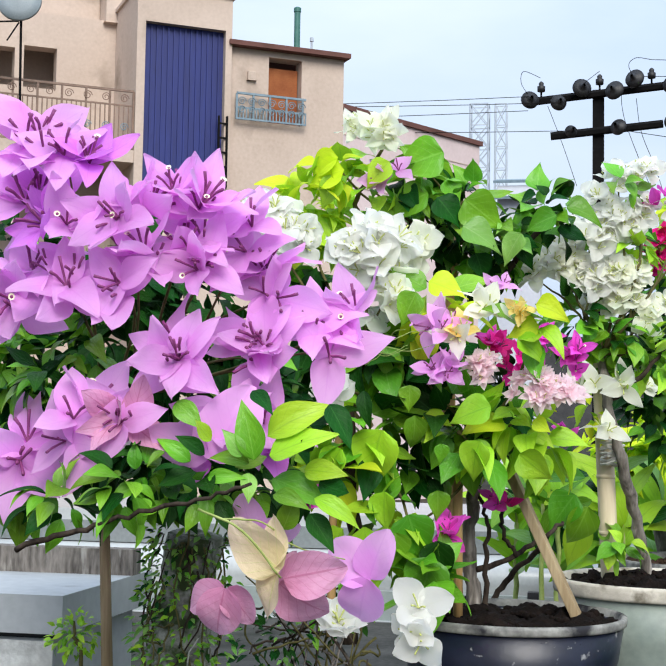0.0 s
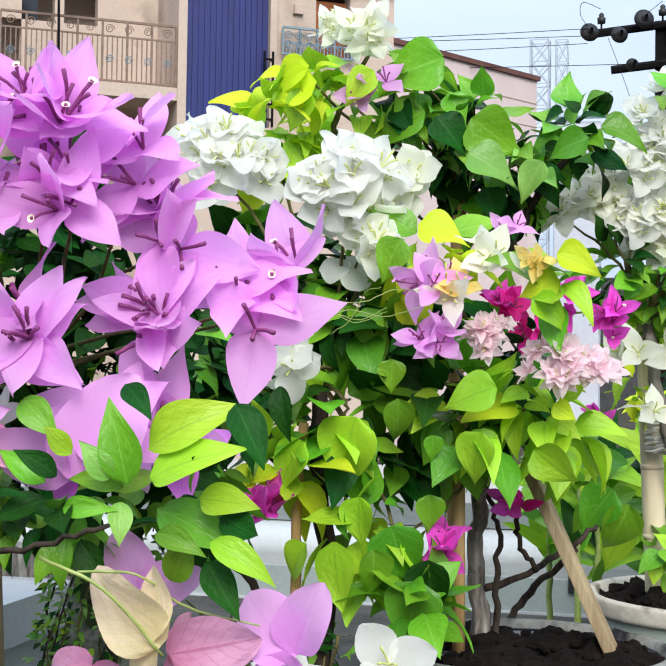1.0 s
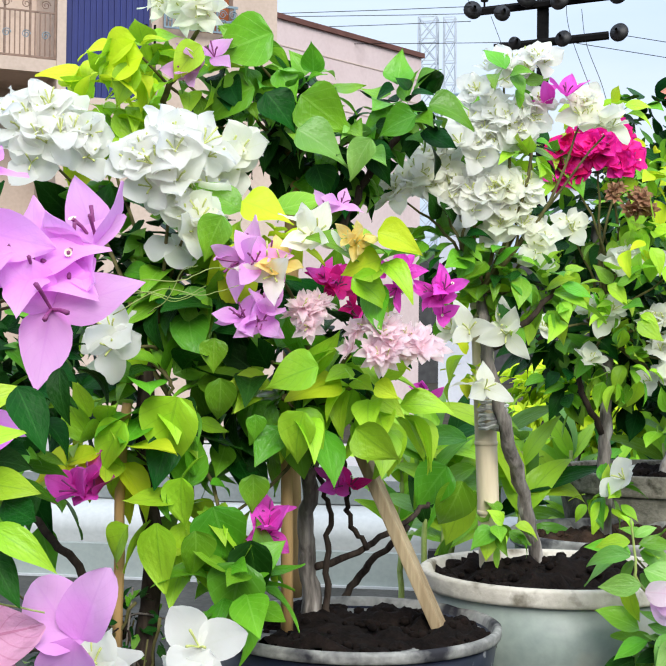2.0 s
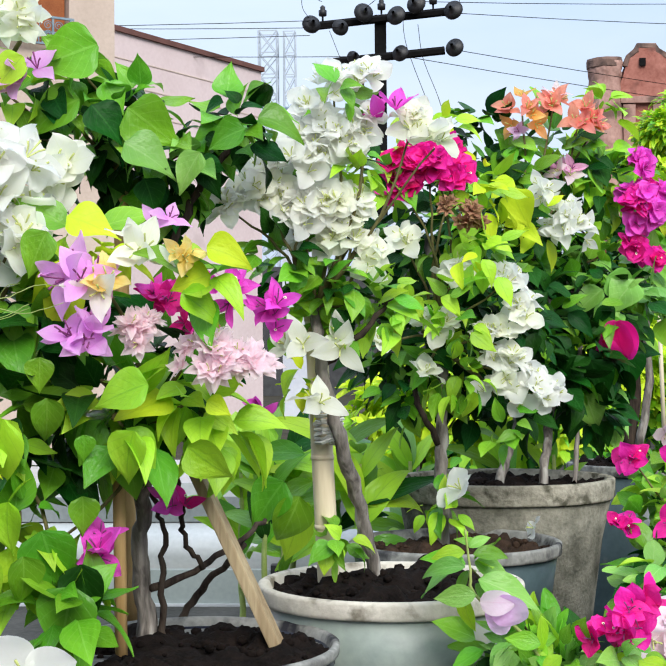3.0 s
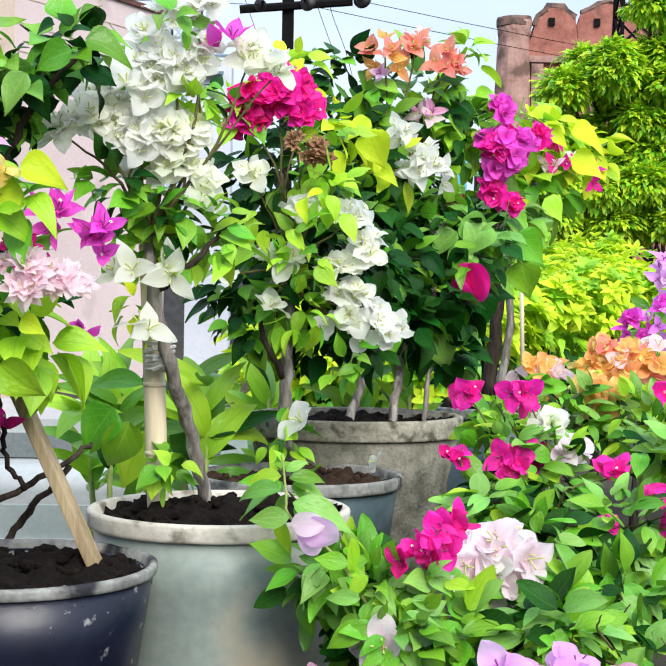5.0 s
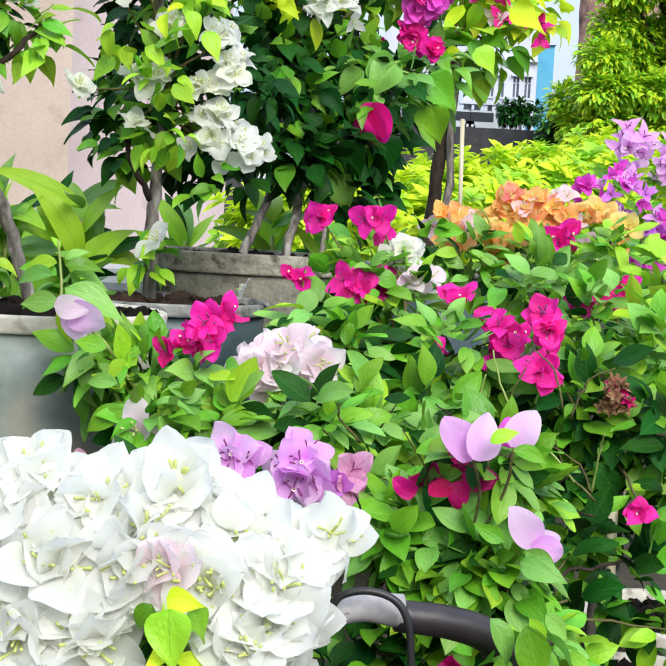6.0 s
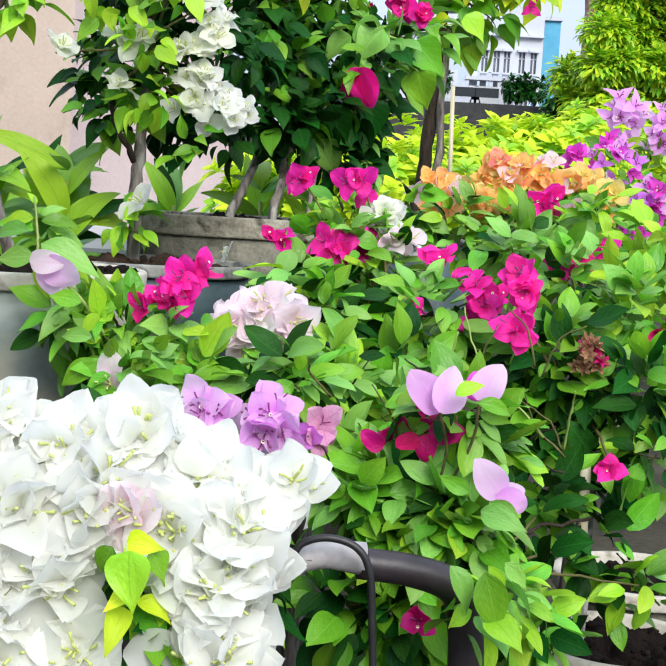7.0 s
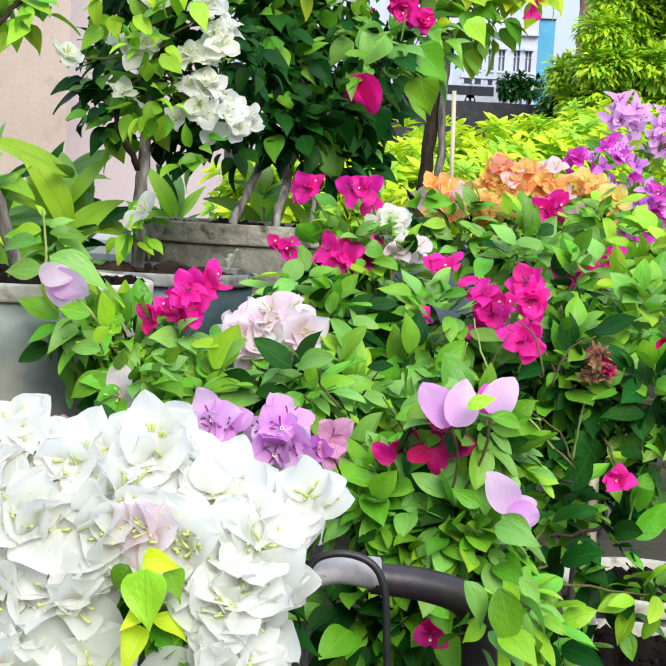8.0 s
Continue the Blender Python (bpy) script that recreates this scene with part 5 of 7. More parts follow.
# Second dark backing; its leaf colour stands in for shaded gaps.
leaves(lilac, [(-0.62, 1.8, 1.3, 0.13, 60, [(LEAF_DEEP_SHADE, 5), (LEAF_MID, 1)]), (-0.42, 1.8, 1.22, 0.13, 60, [(LEAF_DEEP_SHADE, 5), (LEAF_MID, 1)]), (-0.66, 1.8, 1.1, 0.11, 50, [(LEAF_DEEP_SHADE, 4), (LEAF_MID, 1)]), (-0.5, 1.75, 1.06, 0.1, 44, [(LEAF_DEEP_SHADE, 4), (LEAF_MID, 1)]), (-0.34, 1.75, 1.04, 0.09, 36, [(LEAF_DEEP_SHADE, 3), (LEAF_MID, 2)]), (-0.55, 1.8, 1.42, 0.1, 36, [(LEAF_DEEP_SHADE, 1)])], rng, 0.058, 20)
twigs(lilac, (-0.628, 1.78, 1.162), FL + FL2 + LB, rng, 0.004)

# white bougainvillea behind it
rng = random.Random(102)
white_b = bush("white_bougainvillea", (-0.204, 2.1, 0.686), "white double bougainvillea with dark gnarled trunk")
stem(white_b, [(-0.207, 2.1, 0.673), (-0.192, 2.1, 0.864), (-0.218, 2.12, 0.999), (-0.222, 2.15, 1.171)], 0.018, 0.014, BARK_DARK, "trunk")
stem(white_b, [(-0.237, 2.05, 0.696), (-0.234, 2.05, 1.004), (-0.225, 2.05, 1.105)], 0.009, 0.008, STICK, "support_stick", 4, 0.001)
stem(white_b, [(-0.252, 2.15, 0.715), (-0.357, 2.15, 0.844), (-0.453, 2.2, 0.914)], 0.009, 0.006, BARK_DARK, "branch")
WF = [(-0.404, 2.15, 1.526, 0.081, 20, 0.0552, [(WHITE, 1)]), (-0.175, 2.1, 1.481, 0.076, 21, 0.0552, [(WHITE, 1)]), (-0.146, 2.1, 1.398, 0.06, 14, 0.0552, [(WHITE, 2), (CREAM, 1)]),
      (-0.101, 2.2, 1.508, 0.035, 5, 0.0552, [(CREAM, 1)]), (-0.217, 2, 1.192, 0.041, 4, 0.0504, [(CREAM, 1), (WHITE, 1)])]
flowers(white_b, WF, rng, "round", face=(0.1, -0.7, 0.65), stray=0.7)
# Rear clumps lean on near-black leaves to paint the shade behind the white flowers.
WL = [(-0.309, 2.3, 1.343, 0.145, 70, [(LEAF_DEEP_SHADE, 3), (LEAF_MID, 1)]), (-0.165, 2.15, 1.284, 0.061, 30, [(LEAF_MID, 1), (LEAF_DEEP_SHADE, 1)]), (-0.368, 2.3, 1.608, 0.08, 26, [(LEAF_YELLOW, 1), (LEAF_LIME, 1)]),
      (-0.17, 2.1, 1.104, 0.086, 24, [(LEAF_MID, 2), (LEAF_DEEP_SHADE, 2), (LEAF_LIME, 1)]), (-0.259, 2.05, 1.037, 0.058, 14, [(LEAF_LIME, 1), (LEAF_YELLOW, 1)]), (-0.119, 2.05, 0.94, 0.071, 9, [(LEAF_LIME, 1), (LEAF_MID, 1)]),
      (-0.043, 2.05, 0.824, 0.052, 12, [(LEAF_MID, 1)]), (-0.453, 2.2, 0.95, 0.09, 10, [(LEAF_DEEP_SHADE, 1), (LEAF_MID, 1)]), (-0.425, 2.3, 1.13, 0.109, 50, [(LEAF_DEEP_SHADE, 2), (LEAF_MID, 1), (LEAF_GREY, 1)])]
leaves(white_b, WL, rng, 0.08, 220)
twigs(white_b, (-0.222, 2.15, 1.171), WF + WL, rng, 0.005)
flowers(white_b, [(-0.248, 1.96, 0.962, 0.035, 4, 0.05, [(VIOLET, 1)]), (-0.011, 1.7, 0.775, 0.039, 4, 0.056, [(WHITE, 1)]), (-0.155, 1.7, 0.738, 0.042, 4, 0.056, [(WHITE, 1)])], rng, "round")

big_leaves(white_b, [((-0.125, 2, 1.128), (-0.167, 2, 0.997), LEAF_LIME, 5), ((-0.203, 1.98, 1.085), (-0.259, 1.98, 1.003), LEAF_LIME, 2), ((-0.12, 2, 1.001), (-0.129, 2, 0.913), LEAF_LIME, 0), ((-0.078, 2.02, 0.958), (-0.046, 2.02, 0.848), LEAF_MID, 5),
                     ((-0.099, 2, 0.921), (-0.091, 2, 0.83), LEAF_MID, 1), ((-0.027, 2.02, 0.875), (-0.055, 2.02, 0.757), LEAF_MID, 2), ((-0.072, 2, 1.213), (-0.075, 2, 1.155), LEAF_MID, 2), ((-0.021, 2.05, 1.003), (-0.017, 2.05, 0.933), LEAF_MID, 0), ((-0.062, 2, 1.155), (-0.061, 2, 1.064), LEAF_MID, 3),
                     ((-0.2, 2, 0.924), (-0.254, 2, 0.85), LEAF_LIME, 1), ((-0.019, 2.03, 0.906), (-0.011, 2.03, 0.802), LEAF_DEEP_SHADE, 0)])

for k in range(5):
    a = Vector((-0.174, 1.9, 1.264)) + Vector((rng.uniform(-0.03, 0.03), rng.uniform(-0.05, 0.02), rng.uniform(-0.03, 0.03)))
    b = Vector((-0.027, 1.9, 1.271)) + Vector((rng.uniform(-0.05, 0.03), rng.uniform(-0.05, 0.02), rng.uniform(-0.05, 0.05)))
    stem(white_b, [a, a.lerp(b, 0.4) + Vector((0, 0, rng.uniform(-0.02, 0.03))), a.lerp(b, 0.7) + Vector((0, 0, rng.uniform(-0.02, 0.03))), b], 0.0009, 0.0005, LEAF_TWIG, "tendril", 5, 0.001, 5)

# many-coloured bougainvillea in the navy pot
rng = random.Random(103)
mixed = bush("grafted_bougainvillea", (0.035, 2.3, 0.719), "grafted bougainvillea with lilac, yellow and pink bracts in the navy pot")
stem(mixed, [(0.035, 2.3, 0.719), (0.018, 2.3, 0.843), (0.028, 2.28, 0.955), (0.048, 2.2, 1.104)], 0.017, 0.012, BARK_GREY, "trunk")
stem(mixed, [(0.034, 2.3, 0.814), (0.115, 2.35, 0.846), (0.184, 2.4, 0.891), (0.217, 2.45, 0.917)], 0.007, 0.004, BARK_DARK, "branch")
stem(mixed, [(0.048, 2.5, 0.72), (0.095, 2.5, 0.785), (0.182, 2.42, 0.877)], 0.008, 0.006, BARK_DARK, "branch")
stem(mixed, [(0.058, 2.3, 0.727), (0.054, 2.3, 0.844), (0.059, 2.3, 0.917), (0.039, 2.28, 0.992)], 0.006, 0.004, BARK_DARK, "branch")
stem(mixed, [(0.12, 2.34, 0.848), (0.093, 2.32, 0.894), (0.088, 2.3, 0.955), (0.086, 2.28, 1.022)], 0.005, 0.004, BARK_DARK, "branch")
bm = bmesh.new()
add_tube(bm, [Vector((0.007, 2.2, 0.695)), Vector((0.003, 2.2, 1.068))], 0.0105, 0.0105, 8)
tagged(part("garden_stick", bm, STICK, None, smooth=True), "straight tan garden stick stuck in potting soil", "stick")
pa, pb = Vector((0.26, 2.28, 0.711)), Vector((0.109, 2.3, 1.028))
bm = box(-0.019, 0.019, -0.010, 0.010, -0.07, (pb - pa).length, Matrix.Translation(pa) @ (pb - pa).to_track_quat("Z", "Y").to_matrix().to_4x4())
tagged(part("wooden_stake", bm, PLANK, None, bevel=0.003), "weathered split wooden stake leaning in the navy pot", "stake")
flowers(mixed, [(-0.01, 2, 1.233, 0.032, 5, 0.046, [(LILAC, 1)]), (-0.017, 2, 1.323, 0.032, 4, 0.055, [(GOLD, 2), (LILAC, 1)]), (0.022, 2, 1.31, 0.022, 3, 0.054, [(GOLD, 1), (CREAM, 1)]),
                (0.071, 2.02, 1.37, 0.019, 3, 0.05, [(CREAM, 1)]), (0.142, 2, 1.355, 0.016, 3, 0.03, [(GOLD, 1)]), (0.093, 2.1, 1.417, 0.017, 2, 0.035, [(LILAC, 1)]),
                (0.076, 2.15, 1.292, 0.031, 5, 0.038, [(VIOLET, 1), (MAGENTA, 1)]), (0.176, 2.3, 1.321, 0.033, 5, 0.04, [(VIOLET, 1)]), (0.118, 2.3, 1.27, 0.025, 4, 0.036, [(MAGENTA, 1)])], rng)
flowers(mixed, [(0.249, 2.35, 1.28, 0.033, 5, 0.042, [(VIOLET, 2), (MAGENTA, 1)]), (-0.021, 2.1, 0.904, 0.03, 3, 0.05, [(VIOLET, 1)]), (0.085, 2.25, 0.96, 0.021, 3, 0.036, [(VIOLET, 1), (MAGENTA, 1)]),
                (0.229, 2.3, 1.125, 0.014, 2, 0.03, [(VIOLET, 1)])], rng)
flowers(mixed, [(0.063, 2.05, 1.241, 0.032, 9, 0.03, [(PINK, 1)]), (0.18, 2.05, 1.196, 0.049, 16, 0.032, [(PINK, 1)]), (0.232, 2.08, 1.184, 0.033, 9, 0.032, [(PINK, 1)])], rng, "frill", face=(0.1, -0.7, 0.7), stray=0.6)
ML = [(-0.014, 2.15, 1.139, 0.075, 20, [(LEAF_MID, 2), (LEAF_LIME, 1), (LEAF_DEEP_SHADE, 1)]), (0.032, 2.1, 1.101, 0.053, 12, [(LEAF_LIME, 1), (LEAF_MID, 1)]), (0.126, 2.15, 1.141, 0.058, 15, [(LEAF_LIME, 3), (LEAF_YELLOW, 1), (LEAF_MID, 1)]),
      (0.162, 2.2, 1.099, 0.049, 9, [(LEAF_LIME, 2), (LEAF_MID, 1)]), (-0.081, 2.2, 1.052, 0.076, 18, [(LEAF_DEEP_SHADE, 1), (LEAF_MID, 1)]), (-0.034, 2.1, 1.384, 0.046, 6, [(LEAF_YELLOW, 1), (LEAF_LIME, 1), (LEAF_MID, 1)]),
      (0.165, 2.05, 1.314, 0.045, 4, [(LEAF_LIME, 2), (LEAF_MID, 1)]), (-0.086, 2.15, 1.264, 0.061, 18, [(LEAF_MID, 1), (LEAF_DEEP_SHADE, 1)]), (0.066, 2.35, 1.211, 0.096, 34, [(LEAF_DEEP_SHADE, 2), (LEAF_MID, 1)]),
      (-0.098, 2.1, 0.901, 0.06, 4, [(LEAF_MID, 1), (LEAF_LIME, 1)])]
leaves(mixed, ML, rng, 0.08, 220)
twigs(mixed, (0.048, 2.2, 1.104), ML, rng, 0.005)

big_leaves(mixed, [((0.071, 2, 1.105), (0.039, 2, 1.018), LEAF_LIME, 5), ((0.139, 2.02, 1.08), (0.214, 2.02, 1.014), LEAF_LIME, 1), ((-0.012, 2.02, 1.096), (-0.009, 2.02, 1.048), LEAF_MID, 0), ((0.096, 2, 1.17), (0.005, 2, 1.143), LEAF_LIME, 2), ((0.188, 2, 1.33), (0.12, 2, 1.311), LEAF_YELLOW, 2),
                   ((0.171, 2, 1.371), (0.254, 2, 1.352), LEAF_YELLOW, 1), ((0.136, 1.98, 1.303), (0.219, 1.98, 1.259), LEAF_LIME, 3), ((-0.05, 2.05, 1.426), (0.038, 2.05, 1.399), LEAF_YELLOW, 2), ((-0.058, 2, 1.401), (-0.097, 2, 1.33), LEAF_MID, 2), ((0.167, 2.05, 1.144), (0.207, 2.05, 1.119), LEAF_YELLOW, 0),
                   ((0.276, 2.55, 0.959), (0.225, 2.55, 0.826), LEAF_MID, 3), ((0.248, 2.55, 0.983), (0.176, 2.55, 0.893), LEAF_MID, 2)])

# tall plant with broad leaves behind, tied to a stick
rng = random.Random(104)
tall = bush("tall_bougainvillea", (-0.061, 2.6, 0.714), "tall young bougainvillea with broad glossy green leaves")
stem(tall, [(-0.061, 2.6, 0.714), (-0.051, 2.5, 1.212), (-0.04, 2.45, 1.463), (-0.045, 2.45, 1.574)], 0.018, 0.012, STICK, "trunk", 5, 0.002)
stem(tall, [(-0.04, 2.4, 1.566), (-0.209, 2.35, 1.599), (-0.246, 2.3, 1.621), (-0.22, 2.3, 1.681), (-0.182, 2.3, 1.763)], 0.008, 0.004, TWIG, "branch")
stem(tall, [(0.056, 2.4, 1.411), (0.101, 2.4, 1.495), (0.154, 2.4, 1.571), (0.208, 2.4, 1.616)], 0.008, 0.005, BARK_DARK, "branch")
TL = [(-0.275, 2.25, 1.702, 0.057, 12, [(LEAF_YELLOW, 2), (LEAF_LIME, 1)]), (-0.212, 2.3, 1.666, 0.058, 12, [(LEAF_LIME, 1), (LEAF_MID, 1)]), (-0.082, 2.3, 1.708, 0.043, 5, [(LEAF_MID, 1)]),
      (-0.124, 2.35, 1.643, 0.067, 16, [(LEAF_MID, 1), (LEAF_DEEP_SHADE, 1)]), (-0.007, 2.35, 1.641, 0.067, 18, [(LEAF_MID, 2), (LEAF_DEEP_SHADE, 1)]), (-0.074, 2.45, 1.582, 0.093, 34, [(LEAF_DEEP_SHADE, 1), (LEAF_GREY, 1)]),
      (0.078, 2.4, 1.557, 0.076, 24, [(LEAF_DEEP_SHADE, 1), (LEAF_MID, 1), (LEAF_GREY, 1)]), (0.177, 2.4, 1.609, 0.068, 22, [(LEAF_DEEP_SHADE, 1), (LEAF_MID, 1)]), (0.031, 2.45, 1.494, 0.077, 24, [(LEAF_DEEP_SHADE, 1), (LEAF_MID, 1)]),
      (-0.345, 2.4, 1.602, 0.098, 26, [(LEAF_YELLOW, 1), (LEAF_LIME, 2)])]
leaves(tall, TL, rng, 0.058, 220, BROAD_SHAPES)
twigs(tall, (-0.045, 2.45, 1.558), TL, rng, 0.005)
flowers(tall, [(-0.19, 2.3, 1.793, 0.05, 11, 0.042, [(CREAM, 1)]), (-0.245, 2.3, 1.802, 0.025, 5, 0.034, [(CREAM, 1)])], rng, "star", stray=0.9)
flowers(tall, [(-0.153, 2.25, 1.677, 0.032, 3, 0.05, [(LILAC, 1)])], rng)

big_leaves(tall, [((-0.03, 2.25, 1.736), (-0.12, 2.25, 1.709), LEAF_MID, 2), ((-0.002, 2.28, 1.639), (0.066, 2.28, 1.583), LEAF_MID, 5), ((-0.044, 2.3, 1.685), (-0.013, 2.3, 1.643), LEAF_MID, 2), ((-0.067, 2.27, 1.649), (-0.15, 2.27, 1.618), LEAF_MID, 5), ((-0.06, 2.27, 1.642), (-0.014, 2.27, 1.59), LEAF_DEEP_SHADE, 2),
                  ((-0.003, 2.25, 1.572), (0.071, 2.25, 1.534), LEAF_GREY, 0), ((0.136, 2.25, 1.555), (0.1, 2.25, 1.505), LEAF_GREY, 2), ((0.215, 2.25, 1.59), (0.15, 2.25, 1.569), LEAF_MID, 1), ((0.222, 2.25, 1.607), (0.293, 2.25, 1.595), LEAF_MID, 1), ((0.026, 2.3, 1.52), (0.049, 2.3, 1.468), LEAF_DEEP_SHADE, 5),
                  ((-0.244, 2.2, 1.69), (-0.33, 2.2, 1.67), LEAF_YELLOW, 1), ((-0.259, 2.2, 1.719), (-0.334, 2.2, 1.696), LEAF_YELLOW, 3), ((-0.259, 2.2, 1.676), (-0.299, 2.2, 1.626), LEAF_LIME, 0), ((-0.148, 2.2, 1.709), (-0.192, 2.2, 1.667), LEAF_LIME, 2)], grow=1.35)

# cream standard in the pale pot, tied to a bamboo post
rng = random.Random(105)
cream = bush("cream_bougainvillea", (0.414, 2.675, 0.769), "cream-white standard bougainvillea with bare trunk in the pale pot")
stem(cream, [(0.414, 2.675, 0.761), (0.383, 2.621, 0.924), (0.347, 2.533, 1.067), (0.314, 2.533, 1.201), (0.303, 2.566, 1.305)], 0.0147, 0.0109, BARK_GREY, "trunk")
stem(cream, [(0.324, 2.533, 1.197), (0.4, 2.533, 1.26), (0.456, 2.566, 1.336)], 0.0066, 0.0044, BARK_DARK, "branch")
post = thing("bamboo_post", (0.322, 2.599, 0.758), "pale bamboo post supporting a bougainvillea trunk", "post")
p0, p1 = Vector((0.324, 2.599, 0.754)), Vector((0.301, 2.599, 1.282))
for k in range(4):
    a, b = p0.lerp(p1, k / 4), p0.lerp(p1, (k + 1) / 4)
    bm = bmesh.new()
    add_tube(bm, [a, a.lerp(b, 0.0328), a.lerp(b, 0.1), a.lerp(b, 0.9), a.lerp(b, 0.97), b], 0.0213, 0.0213, 14)
    part("culm", bm, BAMBOO, post, smooth=True)
    bm = bmesh.new()
    add_tube(bm, [b - Vector((0, 0, 0.0044)), b, b + Vector((0, 0, 0.0044))], 0.0224, 0.0224, 14)
    part("node_ring", bm, BAMBOO, post, smooth=True)
wrap = bmesh.new()
wc, wr = Vector((0.334, 2.561, 1.077)), random.Random(4)
add_tube(wrap, [wc + Vector((math.cos(a * 0.7) * (0.0257 + wr.uniform(-0.0033, 0.0033)) - 0.0066, math.sin(a * 0.7) * 0.0240, (a - 35) * 0.0009 + wr.uniform(-0.0033, 0.0033))) for a in range(70)], 0.0035, 0.0031, 5, 0.5, 3)
tagged(part("tie_wrap", wrap, PLASTIC_WRAP, None), "dirty white plastic tie wound round the trunk", "tie")
CF = [(0.212, 2.566, 1.5, 0.068, 27, 0.042, [(CREAM, 1), (WHITE, 3)]), (0.292, 2.566, 1.468, 0.06, 24, 0.042, [(WHITE, 2), (CREAM, 1)]), (0.352, 2.566, 1.48, 0.056, 22, 0.042, [(CREAM, 2), (WHITE, 1)]),
      (0.276, 2.566, 1.573, 0.064, 26, 0.042, [(WHITE, 1)]), (0.34, 2.566, 1.605, 0.056, 22, 0.042, [(WHITE, 1)]), (0.393, 2.566, 1.64, 0.036, 9, 0.04, [(WHITE, 1)]), (0.152, 2.52, 1.48, 0.036, 9, 0.042, [(CREAM, 1), (WHITE, 1)]),
      (0.36, 2.566, 1.427, 0.04, 11, 0.04, [(CREAM, 1)]), (0.404, 2.566, 1.391, 0.028, 6, 0.04, [(CREAM, 1)]), (0.341, 2.566, 1.715, 0.034, 8, 0.038, [(WHITE, 1)]), (0.397, 2.566, 1.728, 0.036, 8, 0.038, [(WHITE, 2), (CREAM, 1)]),
      (0.304, 2.566, 1.665, 0.032, 7, 0.04, [(WHITE, 1)]), (0.489, 2.566, 1.635, 0.034, 6, 0.045, [(CREAM, 1)]), (0.53, 2.566, 1.6, 0.026, 4, 0.045, [(CREAM, 1)])]
flowers(cream, CF, rng, "round", face=(0.1, -0.7, 0.75), stray=0.6)
flowers(cream, [(0.278, 2.457, 1.224, 0.027, 2, 0.0551, [(CREAM, 1)]), (0.349, 2.512, 1.224, 0.024, 2, 0.0524, [(CREAM, 1)]), (0.309, 2.457, 1.128, 0.012, 2, 0.0472, [(CREAM, 1)]), (0.445, 2.52, 1.648, 0.022, 2, 0.052, [(VIOLET, 1)])], rng)
CL = [(0.256, 2.566, 1.386, 0.08, 26, [(LEAF_MID, 2), (LEAF_DEEP_SHADE, 1)]), (0.344, 2.566, 1.337, 0.072, 24, [(LEAF_DEEP_SHADE, 1), (LEAF_MID, 1)]), (0.416, 2.566, 1.304, 0.072, 20, [(LEAF_MID, 1), (LEAF_LIME, 1)]),
      (0.303, 2.566, 1.281, 0.064, 16, [(LEAF_MID, 1), (LEAF_LIME, 1)]), (0.296, 2.73, 1.577, 0.128, 40, [(LEAF_DEEP_SHADE, 1), (LEAF_MID, 1)]), (0.35, 2.52, 1.7, 0.026, 4, [(LEAF_LIME, 1), (LEAF_MID, 1)]), (0.348, 2.566, 0.858, 0.036, 9, [(LEAF_LIME, 1), (LEAF_MID, 1)]),
      (0.377, 2.566, 1.562, 0.04, 8, [(LEAF_LIME, 1)]), (0.271, 2.566, 1.169, 0.032, 6, [(LEAF_LIME, 1), (LEAF_YELLOW, 1)])]
leaves(cream, CL, rng, 0.0546, 160)
twigs(cream, (0.303, 2.566, 1.305), CF + CL, rng, 0.0044, limit=16)

# crimson and white bougainvillea in the slate pot
rng = random.Random(106)
crimson = bush("crimson_bougainvillea", (0.563, 3.238, 0.777), "bougainvillea with crimson top and white cascade in the slate pot")
stem(crimson, [(0.563, 3.181, 0.735), (0.556, 3.181, 0.942), (0.56, 3.204, 1.079), (0.557, 3.238, 1.239), (0.531, 3.294, 1.498)], 0.0165, 0.0114, BARK_GREY, "trunk")
stem(crimson, [(0.548, 3.181, 1.011), (0.509, 3.158, 1.091), (0.485, 3.158, 1.16)], 0.0080, 0.0057, BARK_DARK, "branch")
EF = [(0.467, 3.15, 1.623, 0.058, 15, 0.046, [(CRIMSON, 2), (MAGENTA, 1)]), (0.536, 3.15, 1.668, 0.056, 15, 0.046, [(MAGENTA, 1)]), (0.589, 3.15, 1.628, 0.026, 4, 0.043, [(MAGENTA, 1)])]
flowers(crimson, EF, rng, "double")
EW = [(0.589, 3.12, 1.389, 0.038, 6, 0.046, [(CREAM, 1), (WHITE, 1)]), (0.481, 3.12, 1.462, 0.026, 3, 0.045, [(CREAM, 1)]), (0.539, 3.12, 1.269, 0.038, 6, 0.046, [(CREAM, 1), (WHITE, 1)]), (0.701, 3.12, 1.374, 0.035, 6, 0.044, [(WHITE, 1)]),
      (0.75, 3.12, 1.305, 0.037, 7, 0.044, [(WHITE, 2), (CREAM, 1)]), (0.681, 3.12, 1.237, 0.044, 10, 0.044, [(CREAM, 2), (WHITE, 1)]), (0.71, 3.12, 1.173, 0.05, 13, 0.044, [(WHITE, 2), (CREAM, 1)]), (0.754, 3.12, 1.134, 0.045, 10, 0.044, [(WHITE, 1)]),
      (0.8, 3.12, 1.112, 0.028, 5, 0.042, [(WHITE, 1)]), (0.675, 3.12, 1.12, 0.026, 4, 0.042, [(WHITE, 1)]), (0.519, 3.12, 1.159, 0.027, 3, 0.042, [(CREAM, 1)]), (0.4, 3.0, 1.233, 0.024, 2, 0.045, [(CREAM, 1)])]
flowers(crimson, EW, rng, "round", face=(0.1, -0.7, 0.75), stray=0.6)
